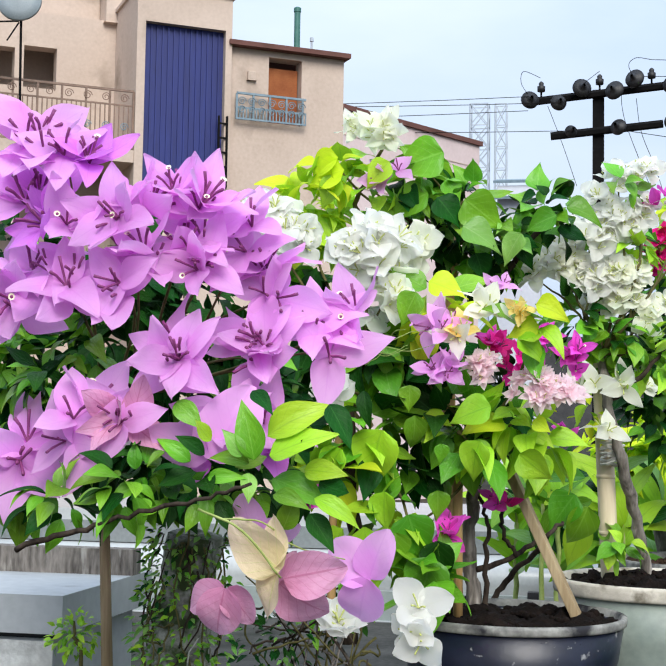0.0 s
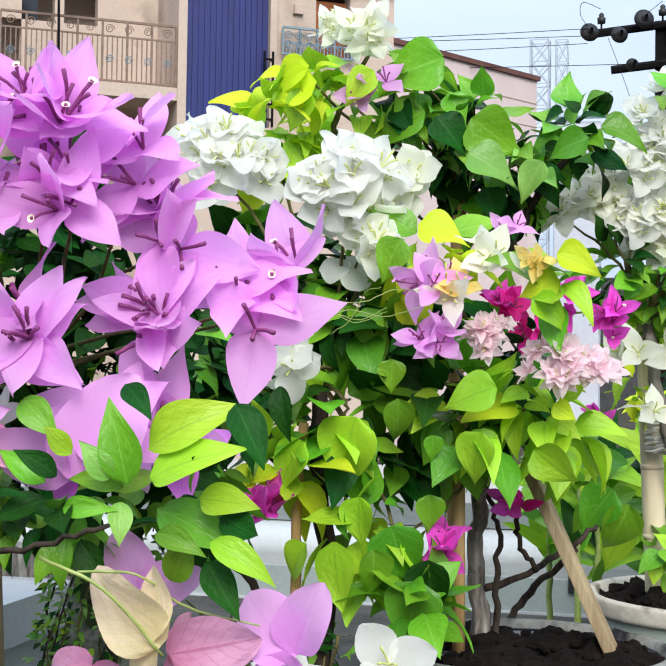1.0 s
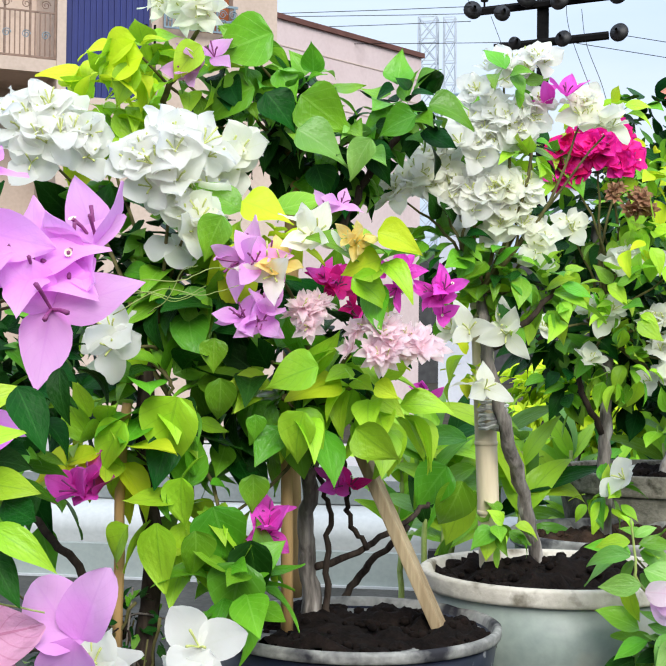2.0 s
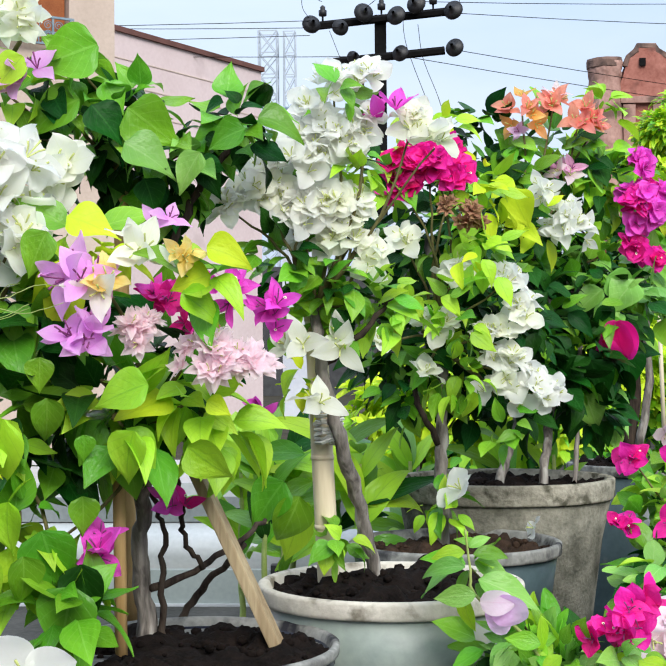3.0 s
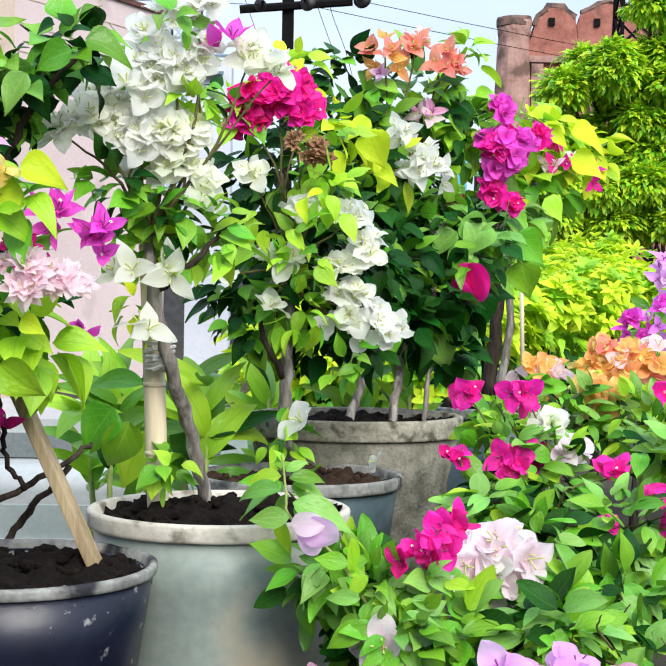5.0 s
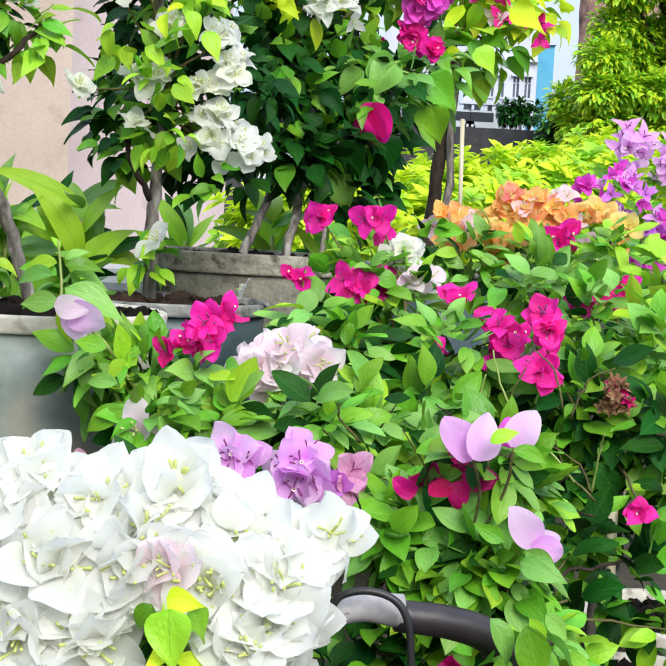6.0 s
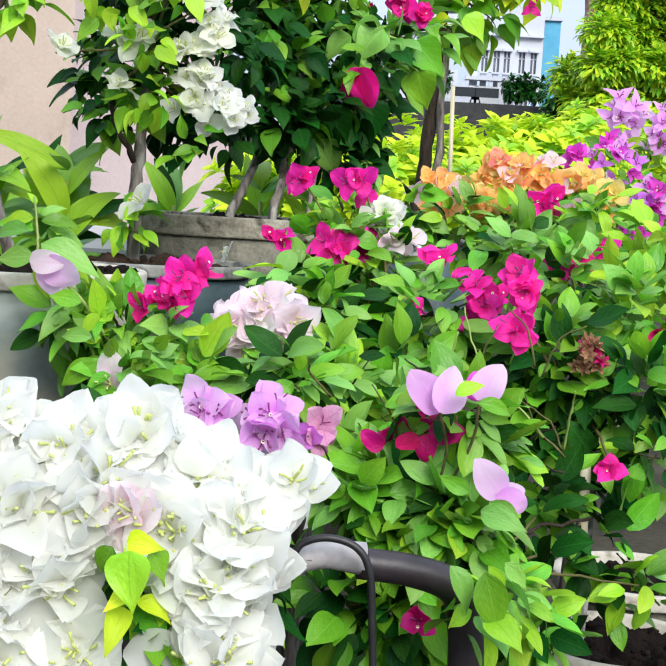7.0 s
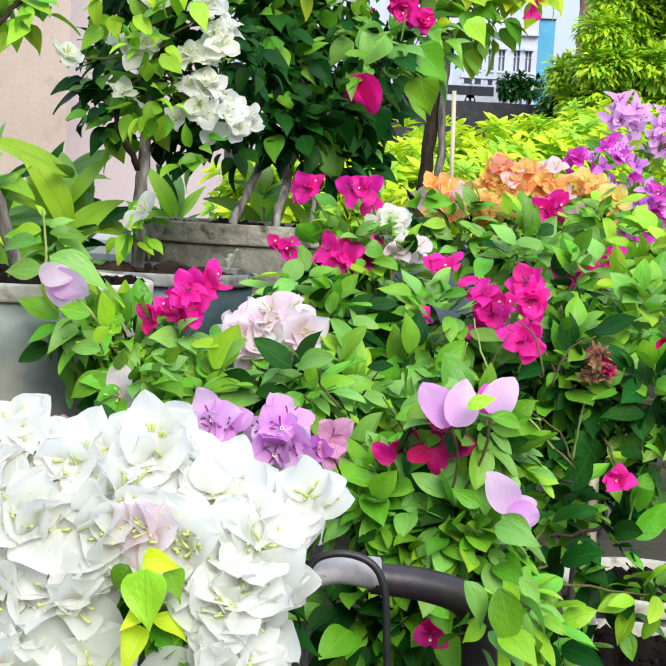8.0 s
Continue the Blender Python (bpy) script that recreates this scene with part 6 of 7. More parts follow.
flowers(crimson, [(0.596, 3.067, 0.913, 0.0091, 1, 0.0636, [(WHITE, 1)]), (0.775, 3.238, 0.805, 0.0091, 1, 0.0432, [(WHITE, 1)])], rng, "round")
EL = [(0.532, 3.238, 1.747, 0.071, 12, [(LEAF_LIME, 1), (LEAF_YELLOW, 1)]), (0.649, 3.181, 1.597, 0.074, 14, [(LEAF_LIME, 2), (LEAF_YELLOW, 1)]), (0.543, 3.351, 1.514, 0.146, 60, [(LEAF_DEEP_SHADE, 3), (LEAF_MID, 1)]), (0.43, 3.124, 1.65, 0.049, 8, [(LEAF_LIME, 1), (LEAF_MID, 1)]),
      (0.518, 3.294, 1.271, 0.123, 46, [(LEAF_MID, 1), (LEAF_DEEP_SHADE, 2)]), (0.585, 3.181, 1.189, 0.069, 16, [(LEAF_MID, 2), (LEAF_LIME, 1)]), (0.632, 3.294, 1.353, 0.113, 36, [(LEAF_DEEP_SHADE, 2), (LEAF_MID, 1)]), (0.55, 3.124, 0.869, 0.049, 9, [(LEAF_MID, 1), (LEAF_LIME, 1)]),
      (0.476, 3.238, 1.129, 0.071, 16, [(LEAF_DEEP_SHADE, 1), (LEAF_MID, 1)]), (0.618, 3.181, 1.497, 0.089, 20, [(LEAF_MID, 1), (LEAF_LIME, 1)])]
flowers(crimson, [(0.621, 3.05, 1.518, 0.038, 12, 0.026, [(WITHERED, 1)]), (0.573, 3.05, 1.542, 0.024, 6, 0.024, [(WITHERED, 1)])], rng, "frill", stray=1.2)
leaves(crimson, EL, rng, 0.0625, 200)
# Fill behind the crown; near-black leaves stand in for its inner shade.
leaves(crimson, [(0.633, 3.351, 1.136, 0.094, 34, [(LEAF_DEEP_SHADE, 1)]), (0.718, 3.351, 1.271, 0.126, 44, [(LEAF_DEEP_SHADE, 1)]), (0.511, 3.408, 1.412, 0.117, 40, [(LEAF_DEEP_SHADE, 1)]), (0.753, 3.294, 1.085, 0.051, 14, [(LEAF_DEEP_SHADE, 1)]), (0.425, 3.351, 1.211, 0.073, 20, [(LEAF_DEEP_SHADE, 1), (LEAF_MID, 1)])], rng, 0.0625, 60)
leaves(crimson, [(0.5, 3.05, 1.36, 0.07, 8, [(LEAF_LIME, 2), (LEAF_MID, 1)]), (0.59, 3.05, 1.3, 0.07, 8, [(LEAF_LIME, 1), (LEAF_MID, 2)]), (0.65, 3.05, 1.43, 0.06, 7, [(LEAF_LIME, 2), (LEAF_YELLOW, 1)]), (0.6, 3.05, 1.16, 0.06, 7, [(LEAF_MID, 2), (LEAF_LIME, 1)]), (0.7, 3.05, 1.05, 0.05, 5, [(LEAF_MID, 1)])], rng, 0.055, 40)
twigs(crimson, (0.557, 3.238, 1.239), EF + EW + EL, rng, 0.0045, limit=18)

# dense dark-leaved bougainvilleas farther back
rng = random.Random(107)
back = bush("orange_bougainvillea", (1.02, 3.42, 0.88), "dense bougainvillea with magenta, white and orange bracts in the cement pot")
stem(back, [(0.715, 3.64, 0.84), (0.735, 3.655, 0.92), (0.767, 3.706, 1.001), (0.796, 3.815, 1.185), (0.828, 3.924, 1.491)], 0.0135, 0.0095, BARK_GREY, "trunk")
stem(back, [(0.835, 3.64, 0.84), (0.845, 3.655, 0.92), (0.862, 3.706, 1.012), (0.886, 3.815, 1.244), (0.889, 3.924, 1.491)], 0.0135, 0.0105, BARK_GREY, "trunk")
stem(back, [(0.925, 3.70, 0.84), (0.935, 3.71, 0.931), (0.948, 3.761, 1.067), (0.964, 3.815, 1.243)], 0.0065, 0.0065, BARK_GREY, "support_stick", 4, 0.0011)
BF = [(0.82, 3.924, 1.917, 0.055, 8, 0.0491, [(CORAL, 2), (ORANGE, 2)]), (0.907, 3.924, 1.922, 0.049, 5, 0.0491, [(CORAL, 3), (PINK, 1)]), (0.98, 3.924, 1.878, 0.061, 9, 0.0491, [(CORAL, 3), (ORANGE, 1)]), (0.954, 3.924, 1.724, 0.043, 5, 0.0491, [(PINK, 1), (DUSTY, 1)]),
      (1.059, 4.033, 1.51, 0.0109, 1, 0.0327, [(CRIMSON, 1)])]
flowers(back, BF, rng)
flowers(back, [(0.935, 3.78, 1.561, 0.068, 20, 0.046, [(WHITE, 1)]), (0.863, 3.78, 1.669, 0.034, 4, 0.05, [(WHITE, 1)]), (0.822, 3.9, 1.851, 0.024, 3, 0.04, [(LILAC_PALE, 1)])], rng, "star", stray=0.8)
flowers(back, [(1.171, 4.02, 1.652, 0.068, 22, 0.046, [(VIOLET, 4), (MAGENTA, 1)]), (1.229, 4.02, 1.67, 0.042, 8, 0.044, [(VIOLET, 1)]), (1.172, 4.02, 1.775, 0.03, 4, 0.044, [(VIOLET, 1)]), (1.293, 4.05, 1.7, 0.026, 3, 0.044, [(MAGENTA, 1)]), (1.144, 4.02, 1.521, 0.034, 4, 0.046, [(MAGENTA, 1)]), (1.208, 4.02, 1.482, 0.028, 3, 0.046, [(MAGENTA, 1)])], rng, "double", stray=0.8)
# Clumps of only the deepest green paint shade inside and under the crown.
BL = [(0.827, 4.033, 1.588, 0.189, 75, [(LEAF_DEEP_SHADE, 2), (LEAF_MID, 2)]), (0.969, 3.979, 1.407, 0.137, 50, [(LEAF_DEEP_SHADE, 2), (LEAF_GREY, 1), (LEAF_MID, 1)]), (1.024, 4.033, 1.208, 0.113, 36, [(LEAF_DEEP_SHADE, 1)]), (0.703, 4.033, 1.83, 0.138, 40, [(LEAF_DEEP_SHADE, 2), (LEAF_MID, 1)]),
      (0.918, 4.033, 1.815, 0.138, 40, [(LEAF_MID, 2), (LEAF_DEEP_SHADE, 1)]), (1.071, 4.033, 1.941, 0.057, 7, [(LEAF_LIME, 1)]), (0.825, 3.761, 1.585, 0.07, 10, [(LEAF_YELLOW, 1)]), (1.098, 4.142, 1.726, 0.129, 34, [(LEAF_MID, 1), (LEAF_LIME, 1)]),
      (1.195, 4.197, 1.443, 0.118, 34, [(LEAF_MID, 2), (LEAF_GREY, 1)]), (0.911, 4.033, 1.272, 0.138, 45, [(LEAF_DEEP_SHADE, 1)])]
BL2 = [(0.91, 4.033, 1.121, 0.101, 26, [(LEAF_DEEP_SHADE, 1)]), (0.79, 3.924, 1.43, 0.135, 50, [(LEAF_DEEP_SHADE, 2), (LEAF_MID, 1)]), (1.047, 4.033, 1.069, 0.076, 20, [(LEAF_DEEP_SHADE, 2), (LEAF_GREY, 1)]), (0.987, 4.088, 1.72, 0.14, 44, [(LEAF_MID, 2), (LEAF_LIME, 1), (LEAF_DEEP_SHADE, 1)]),
       (1.085, 4.088, 1.361, 0.128, 46, [(LEAF_DEEP_SHADE, 2), (LEAF_MID, 2)]), (0.744, 3.924, 1.701, 0.11, 34, [(LEAF_DEEP_SHADE, 1), (LEAF_MID, 1)]), (0.842, 3.979, 1.221, 0.112, 36, [(LEAF_DEEP_SHADE, 1)]), (0.723, 3.815, 1.544, 0.131, 44, [(LEAF_DEEP_SHADE, 2), (LEAF_MID, 1)])]
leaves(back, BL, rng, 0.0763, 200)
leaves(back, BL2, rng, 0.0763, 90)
leaves(back, [(0.831, 3.728, 1.317, 0.112, 34, [(LEAF_DEEP_SHADE, 2), (LEAF_MID, 1)]), (0.97, 3.728, 1.212, 0.1, 28, [(LEAF_DEEP_SHADE, 3), (LEAF_MID, 1)]), (0.758, 3.706, 1.422, 0.124, 36, [(LEAF_DEEP_SHADE, 2), (LEAF_MID, 1)]), (1.049, 3.815, 1.353, 0.128, 36, [(LEAF_DEEP_SHADE, 2), (LEAF_GREY, 1), (LEAF_MID, 1)]), (0.986, 3.728, 1.066, 0.056, 12, [(LEAF_DEEP_SHADE, 1)]), (0.79, 3.66, 1.15, 0.085, 26, [(LEAF_DEEP_SHADE, 1)]), (0.88, 3.66, 1.14, 0.085, 26, [(LEAF_DEEP_SHADE, 3), (LEAF_MID, 1)]), (0.7, 3.66, 1.2, 0.08, 20, [(LEAF_DEEP_SHADE, 1)])], rng, 0.0709, 60)
big_leaves(back, [((1.025, 3.761, 1.437), (1.12, 3.761, 1.371), LEAF_GREY, 2), ((1.184, 3.815, 1.405), (1.287, 3.815, 1.306), LEAF_MID, 0), ((1.204, 3.815, 1.33), (1.232, 3.815, 1.205), LEAF_MID, 5), ((1.026, 3.761, 1.4), (0.933, 3.761, 1.337), LEAF_GREY, 0), ((0.973, 3.706, 1.212), (1.018, 3.706, 1.084), LEAF_DEEP_SHADE, 2), ((0.955, 3.706, 1.12), (1.007, 3.706, 0.997), LEAF_GREY, 1),
                  ((1.078, 3.761, 1.24), (1.106, 3.761, 1.102), LEAF_DEEP_SHADE, 0), ((1.113, 3.761, 1.426), (1.026, 3.728, 1.337), LEAF_GREY, 5), ((1.341, 4.251, 1.544), (1.419, 4.251, 1.462), LEAF_LIME, 2), ((1.306, 4.251, 1.53), (1.223, 4.251, 1.487), LEAF_YELLOW, 1), ((1.436, 4.36, 1.765), (1.593, 4.36, 1.732), LEAF_YELLOW, 1),
                  ((1.438, 4.36, 1.681), (1.582, 4.36, 1.626), LEAF_YELLOW, 0), ((0.77, 3.597, 1.683), (0.699, 3.597, 1.635), LEAF_YELLOW, 2), ((0.758, 3.597, 1.659), (0.801, 3.597, 1.542), LEAF_YELLOW, 5)])
big_bracts(back, [((1.05, 3.728, 1.307), (1.015, 3.728, 1.215), MAGENTA, 0), ((1.05, 3.717, 1.307), (1.085, 3.717, 1.2), MAGENTA, 1), ((1.046, 3.706, 1.305), (1.05, 3.706, 1.19), MAGENTA, 3)])
twigs(back, (0.828, 3.924, 1.491), BF + BL, rng, 0.0055, limit=18)

rng = random.Random(108)
yel = bush("magenta_standard_bougainvillea", (1.247, 4.696, 0.9), "slender standard bougainvillea with yellow-green leaves and magenta bracts")
stem(yel, [(1.239, 4.696, 0.894), (1.26, 4.696, 1.105), (1.274, 4.696, 1.324), (1.286, 4.696, 1.618)], 0.0249, 0.0200, BARK_DARK, "trunk", 5, 0.0037)
stem(yel, [(1.272, 4.673, 0.91), (1.307, 4.673, 1.135), (1.303, 4.673, 1.324), (1.314, 4.696, 1.545)], 0.0150, 0.0112, BARK_GREY, "trunk", 5, 0.0037)
bm = bmesh.new()
add_tube(bm, [Vector((1.35, 4.639, 0.918)), Vector((1.337, 4.639, 1.351))], 0.0075, 0.0075, 7)
tagged(part("garden_cane", bm, BAMBOO, None, smooth=True), "thin pale cane stuck beside the standard", "cane")
YL = [(1.362, 4.696, 1.81, 0.117, 26, [(LEAF_LIME, 1), (LEAF_YELLOW, 1)]), (1.464, 4.696, 1.764, 0.102, 18, [(LEAF_YELLOW, 2), (LEAF_LIME, 1)]), (1.388, 4.696, 1.589, 0.132, 26, [(LEAF_MID, 1), (LEAF_LIME, 1)]), (1.58, 4.755, 1.741, 0.089, 14, [(LEAF_YELLOW, 1), (LEAF_LIME, 1)]),
      (1.266, 4.755, 1.624, 0.134, 24, [(LEAF_MID, 1), (LEAF_DEEP_SHADE, 1)])]
leaves(yel, YL, rng, 0.0935, 100)
flowers(yel, [(1.408, 4.639, 1.773, 0.05, 4, 0.052, [(MAGENTA, 1)]), (1.465, 4.639, 1.67, 0.073, 6, 0.046, [(BLUSH, 1), (MAGENTA, 1)]), (1.566, 4.639, 1.647, 0.036, 2, 0.052, [(MAGENTA, 1)])], rng)
twigs(yel, (1.286, 4.696, 1.618), YL, rng, 0.0062)

# ---- low bougainvillea bed ----
rng = random.Random(109)


def bed(name, label, base, clumps, stars, doubles, size=0.063, single=200, style="double"):
    b = bush(name, (base[0], base[1], GROUND_Z), label, "bed of bougainvilleas")
    mid = Vector(base)
    stem(b, [(base[0], base[1], GROUND_Z), (base[0] + 0.02, base[1], base[2] * 0.5), base], 0.018, 0.011, BARK_GREY, "trunk")
    leaves(b, clumps, rng, size, single, OVAL_SHAPES)
    flowers(b, stars, rng, "round", stray=0.7)
    flowers(b, doubles, rng, style, stray=0.8)
    twigs(b, base, clumps + stars, rng, 0.004, limit=16)
    return b


# G_DARK brings in near-black leaves to paint shade low in the bed.
G_MIX, G_LIGHT, G_DARK = [(LEAF_MID, 6), (LEAF_LIME, 1), (LEAF_GREY, 4), (LEAF_DEEP_SHADE, 2)], [(LEAF_LIME, 2), (LEAF_MID, 2), (LEAF_GREY, 1)], [(LEAF_DEEP_SHADE, 2), (LEAF_MID, 2)]
bed("magenta_bougainvillea", "low bougainvillea with magenta and lilac bracts", (0.741, 2.35, 0.568),
    [(0.626, 2.3, 0.702, 0.054, 26, G_MIX), (0.737, 2.35, 0.659, 0.081, 50, G_MIX), (0.852, 2.2, 0.62, 0.068, 44, G_MIX), (0.728, 2.3, 0.59, 0.05, 20, G_DARK), (0.577, 2.3, 0.852, 0.043, 5, G_LIGHT)],
    [(0.714, 2.25, 0.625, 0.021, 2, 0.0401, [(BLUSH, 1)]), (0.613, 2.2, 0.547, 0.028, 3, 0.0355, [(DUSTY, 1), (MAGENTA, 1)])], [])
bed("blush_bougainvillea", "low bougainvillea with blush-white and lilac bracts", (1.015, 2.4, 0.579),
    [(0.967, 2.7, 0.755, 0.067, 36, G_MIX), (1.043, 2.6, 0.709, 0.09, 50, G_MIX), (1.089, 2.4, 0.622, 0.082, 50, G_MIX), (0.968, 2.4, 0.615, 0.067, 34, G_MIX), (0.931, 2.2, 0.582, 0.055, 28, G_DARK), (1.049, 2.15, 0.542, 0.06, 34, G_MIX)],
    [(1.009, 2.0, 0.611, 0.03, 8, 0.045, [(LILAC_PALE, 3), (LILAC, 1)]), (0.915, 2.0, 0.615, 0.026, 5, 0.045, [(LILAC_PALE, 1), (LILAC, 1)]), (1.075, 2.02, 0.596, 0.019, 3, 0.036, [(DUSTY, 1), (ORCHID, 1)]), (1.232, 2.08, 0.58, 0.03, 7, 0.042, [(CRIMSON, 2), (MAGENTA, 1)]), (1.2, 2.1, 0.565, 0.02, 3, 0.04, [(CRIMSON, 1)])],
    [(0.906, 2.42, 0.705, 0.046, 12, 0.05, [(BLUSH, 1)]), (0.972, 2.42, 0.725, 0.048, 14, 0.05, [(BLUSH, 4), (WHITE, 1)]), (0.956, 2.46, 0.64, 0.034, 6, 0.042, [(BLUSH, 2), (PINK, 1), (DUSTY, 1)]), (0.99, 2.46, 0.65, 0.028, 4, 0.04, [(BLUSH, 1), (PINK, 1)])], style="round")
bed("magenta_bougainvillea", "spreading bougainvillea with bright magenta bracts", (1.137, 2.9, 0.697),
    [(1.051, 3, 0.863, 0.066, 26, G_MIX), (1.122, 2.95, 0.794, 0.102, 55, G_MIX), (1.241, 2.7, 0.72, 0.093, 50, G_MIX), (1.203, 2.5, 0.632, 0.078, 44, G_MIX), (1.073, 3.1, 0.919, 0.068, 20, G_LIGHT), (1.024, 2.9, 0.763, 0.072, 28, G_DARK)],
    [(0.972, 3, 0.973, 0.024, 3, 0.0441, [(MAGENTA, 1)]), (1.091, 3, 0.985, 0.033, 4, 0.0423, [(MAGENTA, 1)]), (1.034, 2.9, 0.841, 0.041, 7, 0.0421, [(MAGENTA, 1)]), (1.107, 2.95, 0.858, 0.027, 3, 0.0422, [(MAGENTA, 1)]), (0.919, 2.9, 0.853, 0.026, 3, 0.0403, [(MAGENTA, 1)]),
     (1.184, 2.95, 0.849, 0.032, 4, 0.0412, [(BLUSH, 1)]), (1.267, 2.9, 0.814, 0.029, 3, 0.0439, [(MAGENTA, 1), (VIOLET, 1)]), (1.332, 2.7, 0.76, 0.054, 10, 0.0399, [(MAGENTA, 1)]), (1.215, 2.7, 0.728, 0.018, 3, 0.0327, [(MAGENTA, 1)])],
    [(1.132, 3, 0.91, 0.042, 8, 0.0367, [(CREAM, 1), (WHITE, 1)])])
bed("magenta_bougainvillea", "leafy bougainvillea with magenta bracts and dark twigs", (1.533, 2.6, 0.583),
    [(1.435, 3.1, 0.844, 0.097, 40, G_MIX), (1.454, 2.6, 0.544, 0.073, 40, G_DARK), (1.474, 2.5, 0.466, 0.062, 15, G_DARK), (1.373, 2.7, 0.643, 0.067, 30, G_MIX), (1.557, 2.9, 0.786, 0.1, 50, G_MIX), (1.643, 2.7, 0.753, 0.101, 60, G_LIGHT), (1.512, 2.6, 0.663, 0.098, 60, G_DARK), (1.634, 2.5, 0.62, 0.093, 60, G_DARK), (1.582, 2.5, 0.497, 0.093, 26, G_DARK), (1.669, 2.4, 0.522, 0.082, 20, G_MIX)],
    [(1.42, 2.6, 0.805, 0.036, 6, 0.0398, [(MAGENTA, 1)]), (1.405, 2.5, 0.712, 0.032, 6, 0.0396, [(MAGENTA, 1)]), (1.552, 3, 0.85, 0.036, 5, 0.0403, [(MAGENTA, 1)]), (1.636, 3, 0.839, 0.036, 5, 0.0422, [(MAGENTA, 1)]), (1.568, 2.3, 0.516, 0.014, 2, 0.0311, [(MAGENTA, 1)]), (1.691, 2.6, 0.74, 0.016, 2, 0.0361, [(CRIMSON, 1)])], [])
bed("orange_bougainvillea", "low bougainvillea covered in orange bracts", (1.566, 3.9, 0.798),
    [(1.356, 3.7, 0.886, 0.116, 44, G_MIX), (1.531, 3.6, 0.876, 0.113, 44, G_LIGHT), (1.68, 3.5, 0.909, 0.121, 44, G_LIGHT), (1.789, 3.3, 0.837, 0.114, 44, G_LIGHT), (1.204, 3.7, 0.923, 0.081, 24, G_MIX)],
    [(1.546, 3.5, 0.977, 0.026, 3, 0.0558, [(MAGENTA, 1)])],
    [(1.475, 3.85, 1.0, 0.1, 28, 0.046, [(ORANGE, 4), (PINK, 1), (GOLD, 1), (CORAL, 2)]), (1.589, 3.85, 1.035, 0.07, 13, 0.046, [(ORANGE, 3), (PINK, 1), (CORAL, 2)]), (1.723, 3.85, 0.985, 0.08, 13, 0.044, [(ORANGE, 2), (GOLD, 2), (PINK, 1)]), (1.291, 4, 0.982, 0.063, 14, 0.0469, [(ORANGE, 3), (PINK, 2)]), (1.413, 3.75, 0.935, 0.064, 16, 0.0467, [(ORANGE, 3), (GOLD, 1)])], style="round")
bed("lilac_bougainvillea", "bougainvillea with lilac and violet bracts at the back of the bed", (2.046, 5.17, 0.963),
    [(2.022, 5.28, 1.091, 0.165, 34, G_LIGHT), (2.181, 5.28, 1.132, 0.182, 34, G_LIGHT)],
    [],
    [(2.021, 5.28, 1.317, 0.108, 16, 0.0577, [(LILAC, 3), (LILAC_PALE, 2)]), (2.167, 5.28, 1.292, 0.099, 12, 0.0577, [(LILAC, 3), (LILAC_PALE, 2)]), (1.952, 5.06, 1.13, 0.103, 18, 0.0523, [(ORCHID, 2), (VIOLET, 1), (LILAC, 1)]), (2.075, 4.84, 1.011, 0.076, 12, 0.0521, [(ORCHID, 2), (VIOLET, 1), (LILAC, 1)]), (1.97, 4.62, 0.919, 0.05, 7, 0.0519, [(VIOLET, 1)]), (1.828, 5.06, 1.138, 0.055, 7, 0.0523, [(VIOLET, 1)])], style="star")
leafy = bed("leafy_bougainvillea", "dense green bougainvillea with a few lilac bracts", (1.28, 2.05, 0.383),
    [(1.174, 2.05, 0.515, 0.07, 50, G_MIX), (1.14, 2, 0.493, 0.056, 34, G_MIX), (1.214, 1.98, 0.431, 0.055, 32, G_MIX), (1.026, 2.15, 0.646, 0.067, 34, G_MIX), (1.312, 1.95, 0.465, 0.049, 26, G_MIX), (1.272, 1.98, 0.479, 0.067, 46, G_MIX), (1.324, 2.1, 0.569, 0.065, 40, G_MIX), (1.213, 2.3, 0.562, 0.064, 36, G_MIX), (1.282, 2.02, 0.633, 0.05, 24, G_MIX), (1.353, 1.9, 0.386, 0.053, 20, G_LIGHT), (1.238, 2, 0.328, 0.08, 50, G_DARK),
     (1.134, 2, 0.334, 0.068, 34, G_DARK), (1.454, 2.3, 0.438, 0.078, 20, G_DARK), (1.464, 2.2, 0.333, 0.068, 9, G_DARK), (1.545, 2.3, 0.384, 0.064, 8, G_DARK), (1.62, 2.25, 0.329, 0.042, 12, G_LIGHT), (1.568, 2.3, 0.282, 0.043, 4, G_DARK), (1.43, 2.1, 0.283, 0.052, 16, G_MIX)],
    [(1.241, 1.9, 0.35, 0.012, 1, 0.0347, [(CRIMSON, 1)])], [], 0.06, 240)

big_bracts(leafy, [((1.251, 1.9, 0.655), (1.206, 1.88, 0.725), LILAC, 0), ((1.253, 1.89, 0.655), (1.275, 1.9, 0.734), LILAC_PALE, 1), ((1.248, 1.92, 0.658), (1.245, 1.93, 0.714), LILAC, 3), ((1.308, 1.92, 0.672), (1.334, 1.9, 0.738), LILAC_PALE, 3), ((1.307, 1.93, 0.67), (1.293, 1.95, 0.725), VIOLET, 0)], grow=0.85)
big_bracts(leafy, [((1.344, 1.88, 0.544), (1.299, 1.87, 0.602), LILAC_PALE, 1), ((1.337, 1.87, 0.545), (1.395, 1.86, 0.531), LILAC, 3), ((1.342, 1.89, 0.544), (1.387, 1.89, 0.559), LILAC_PALE, 0)], grow=0.85)
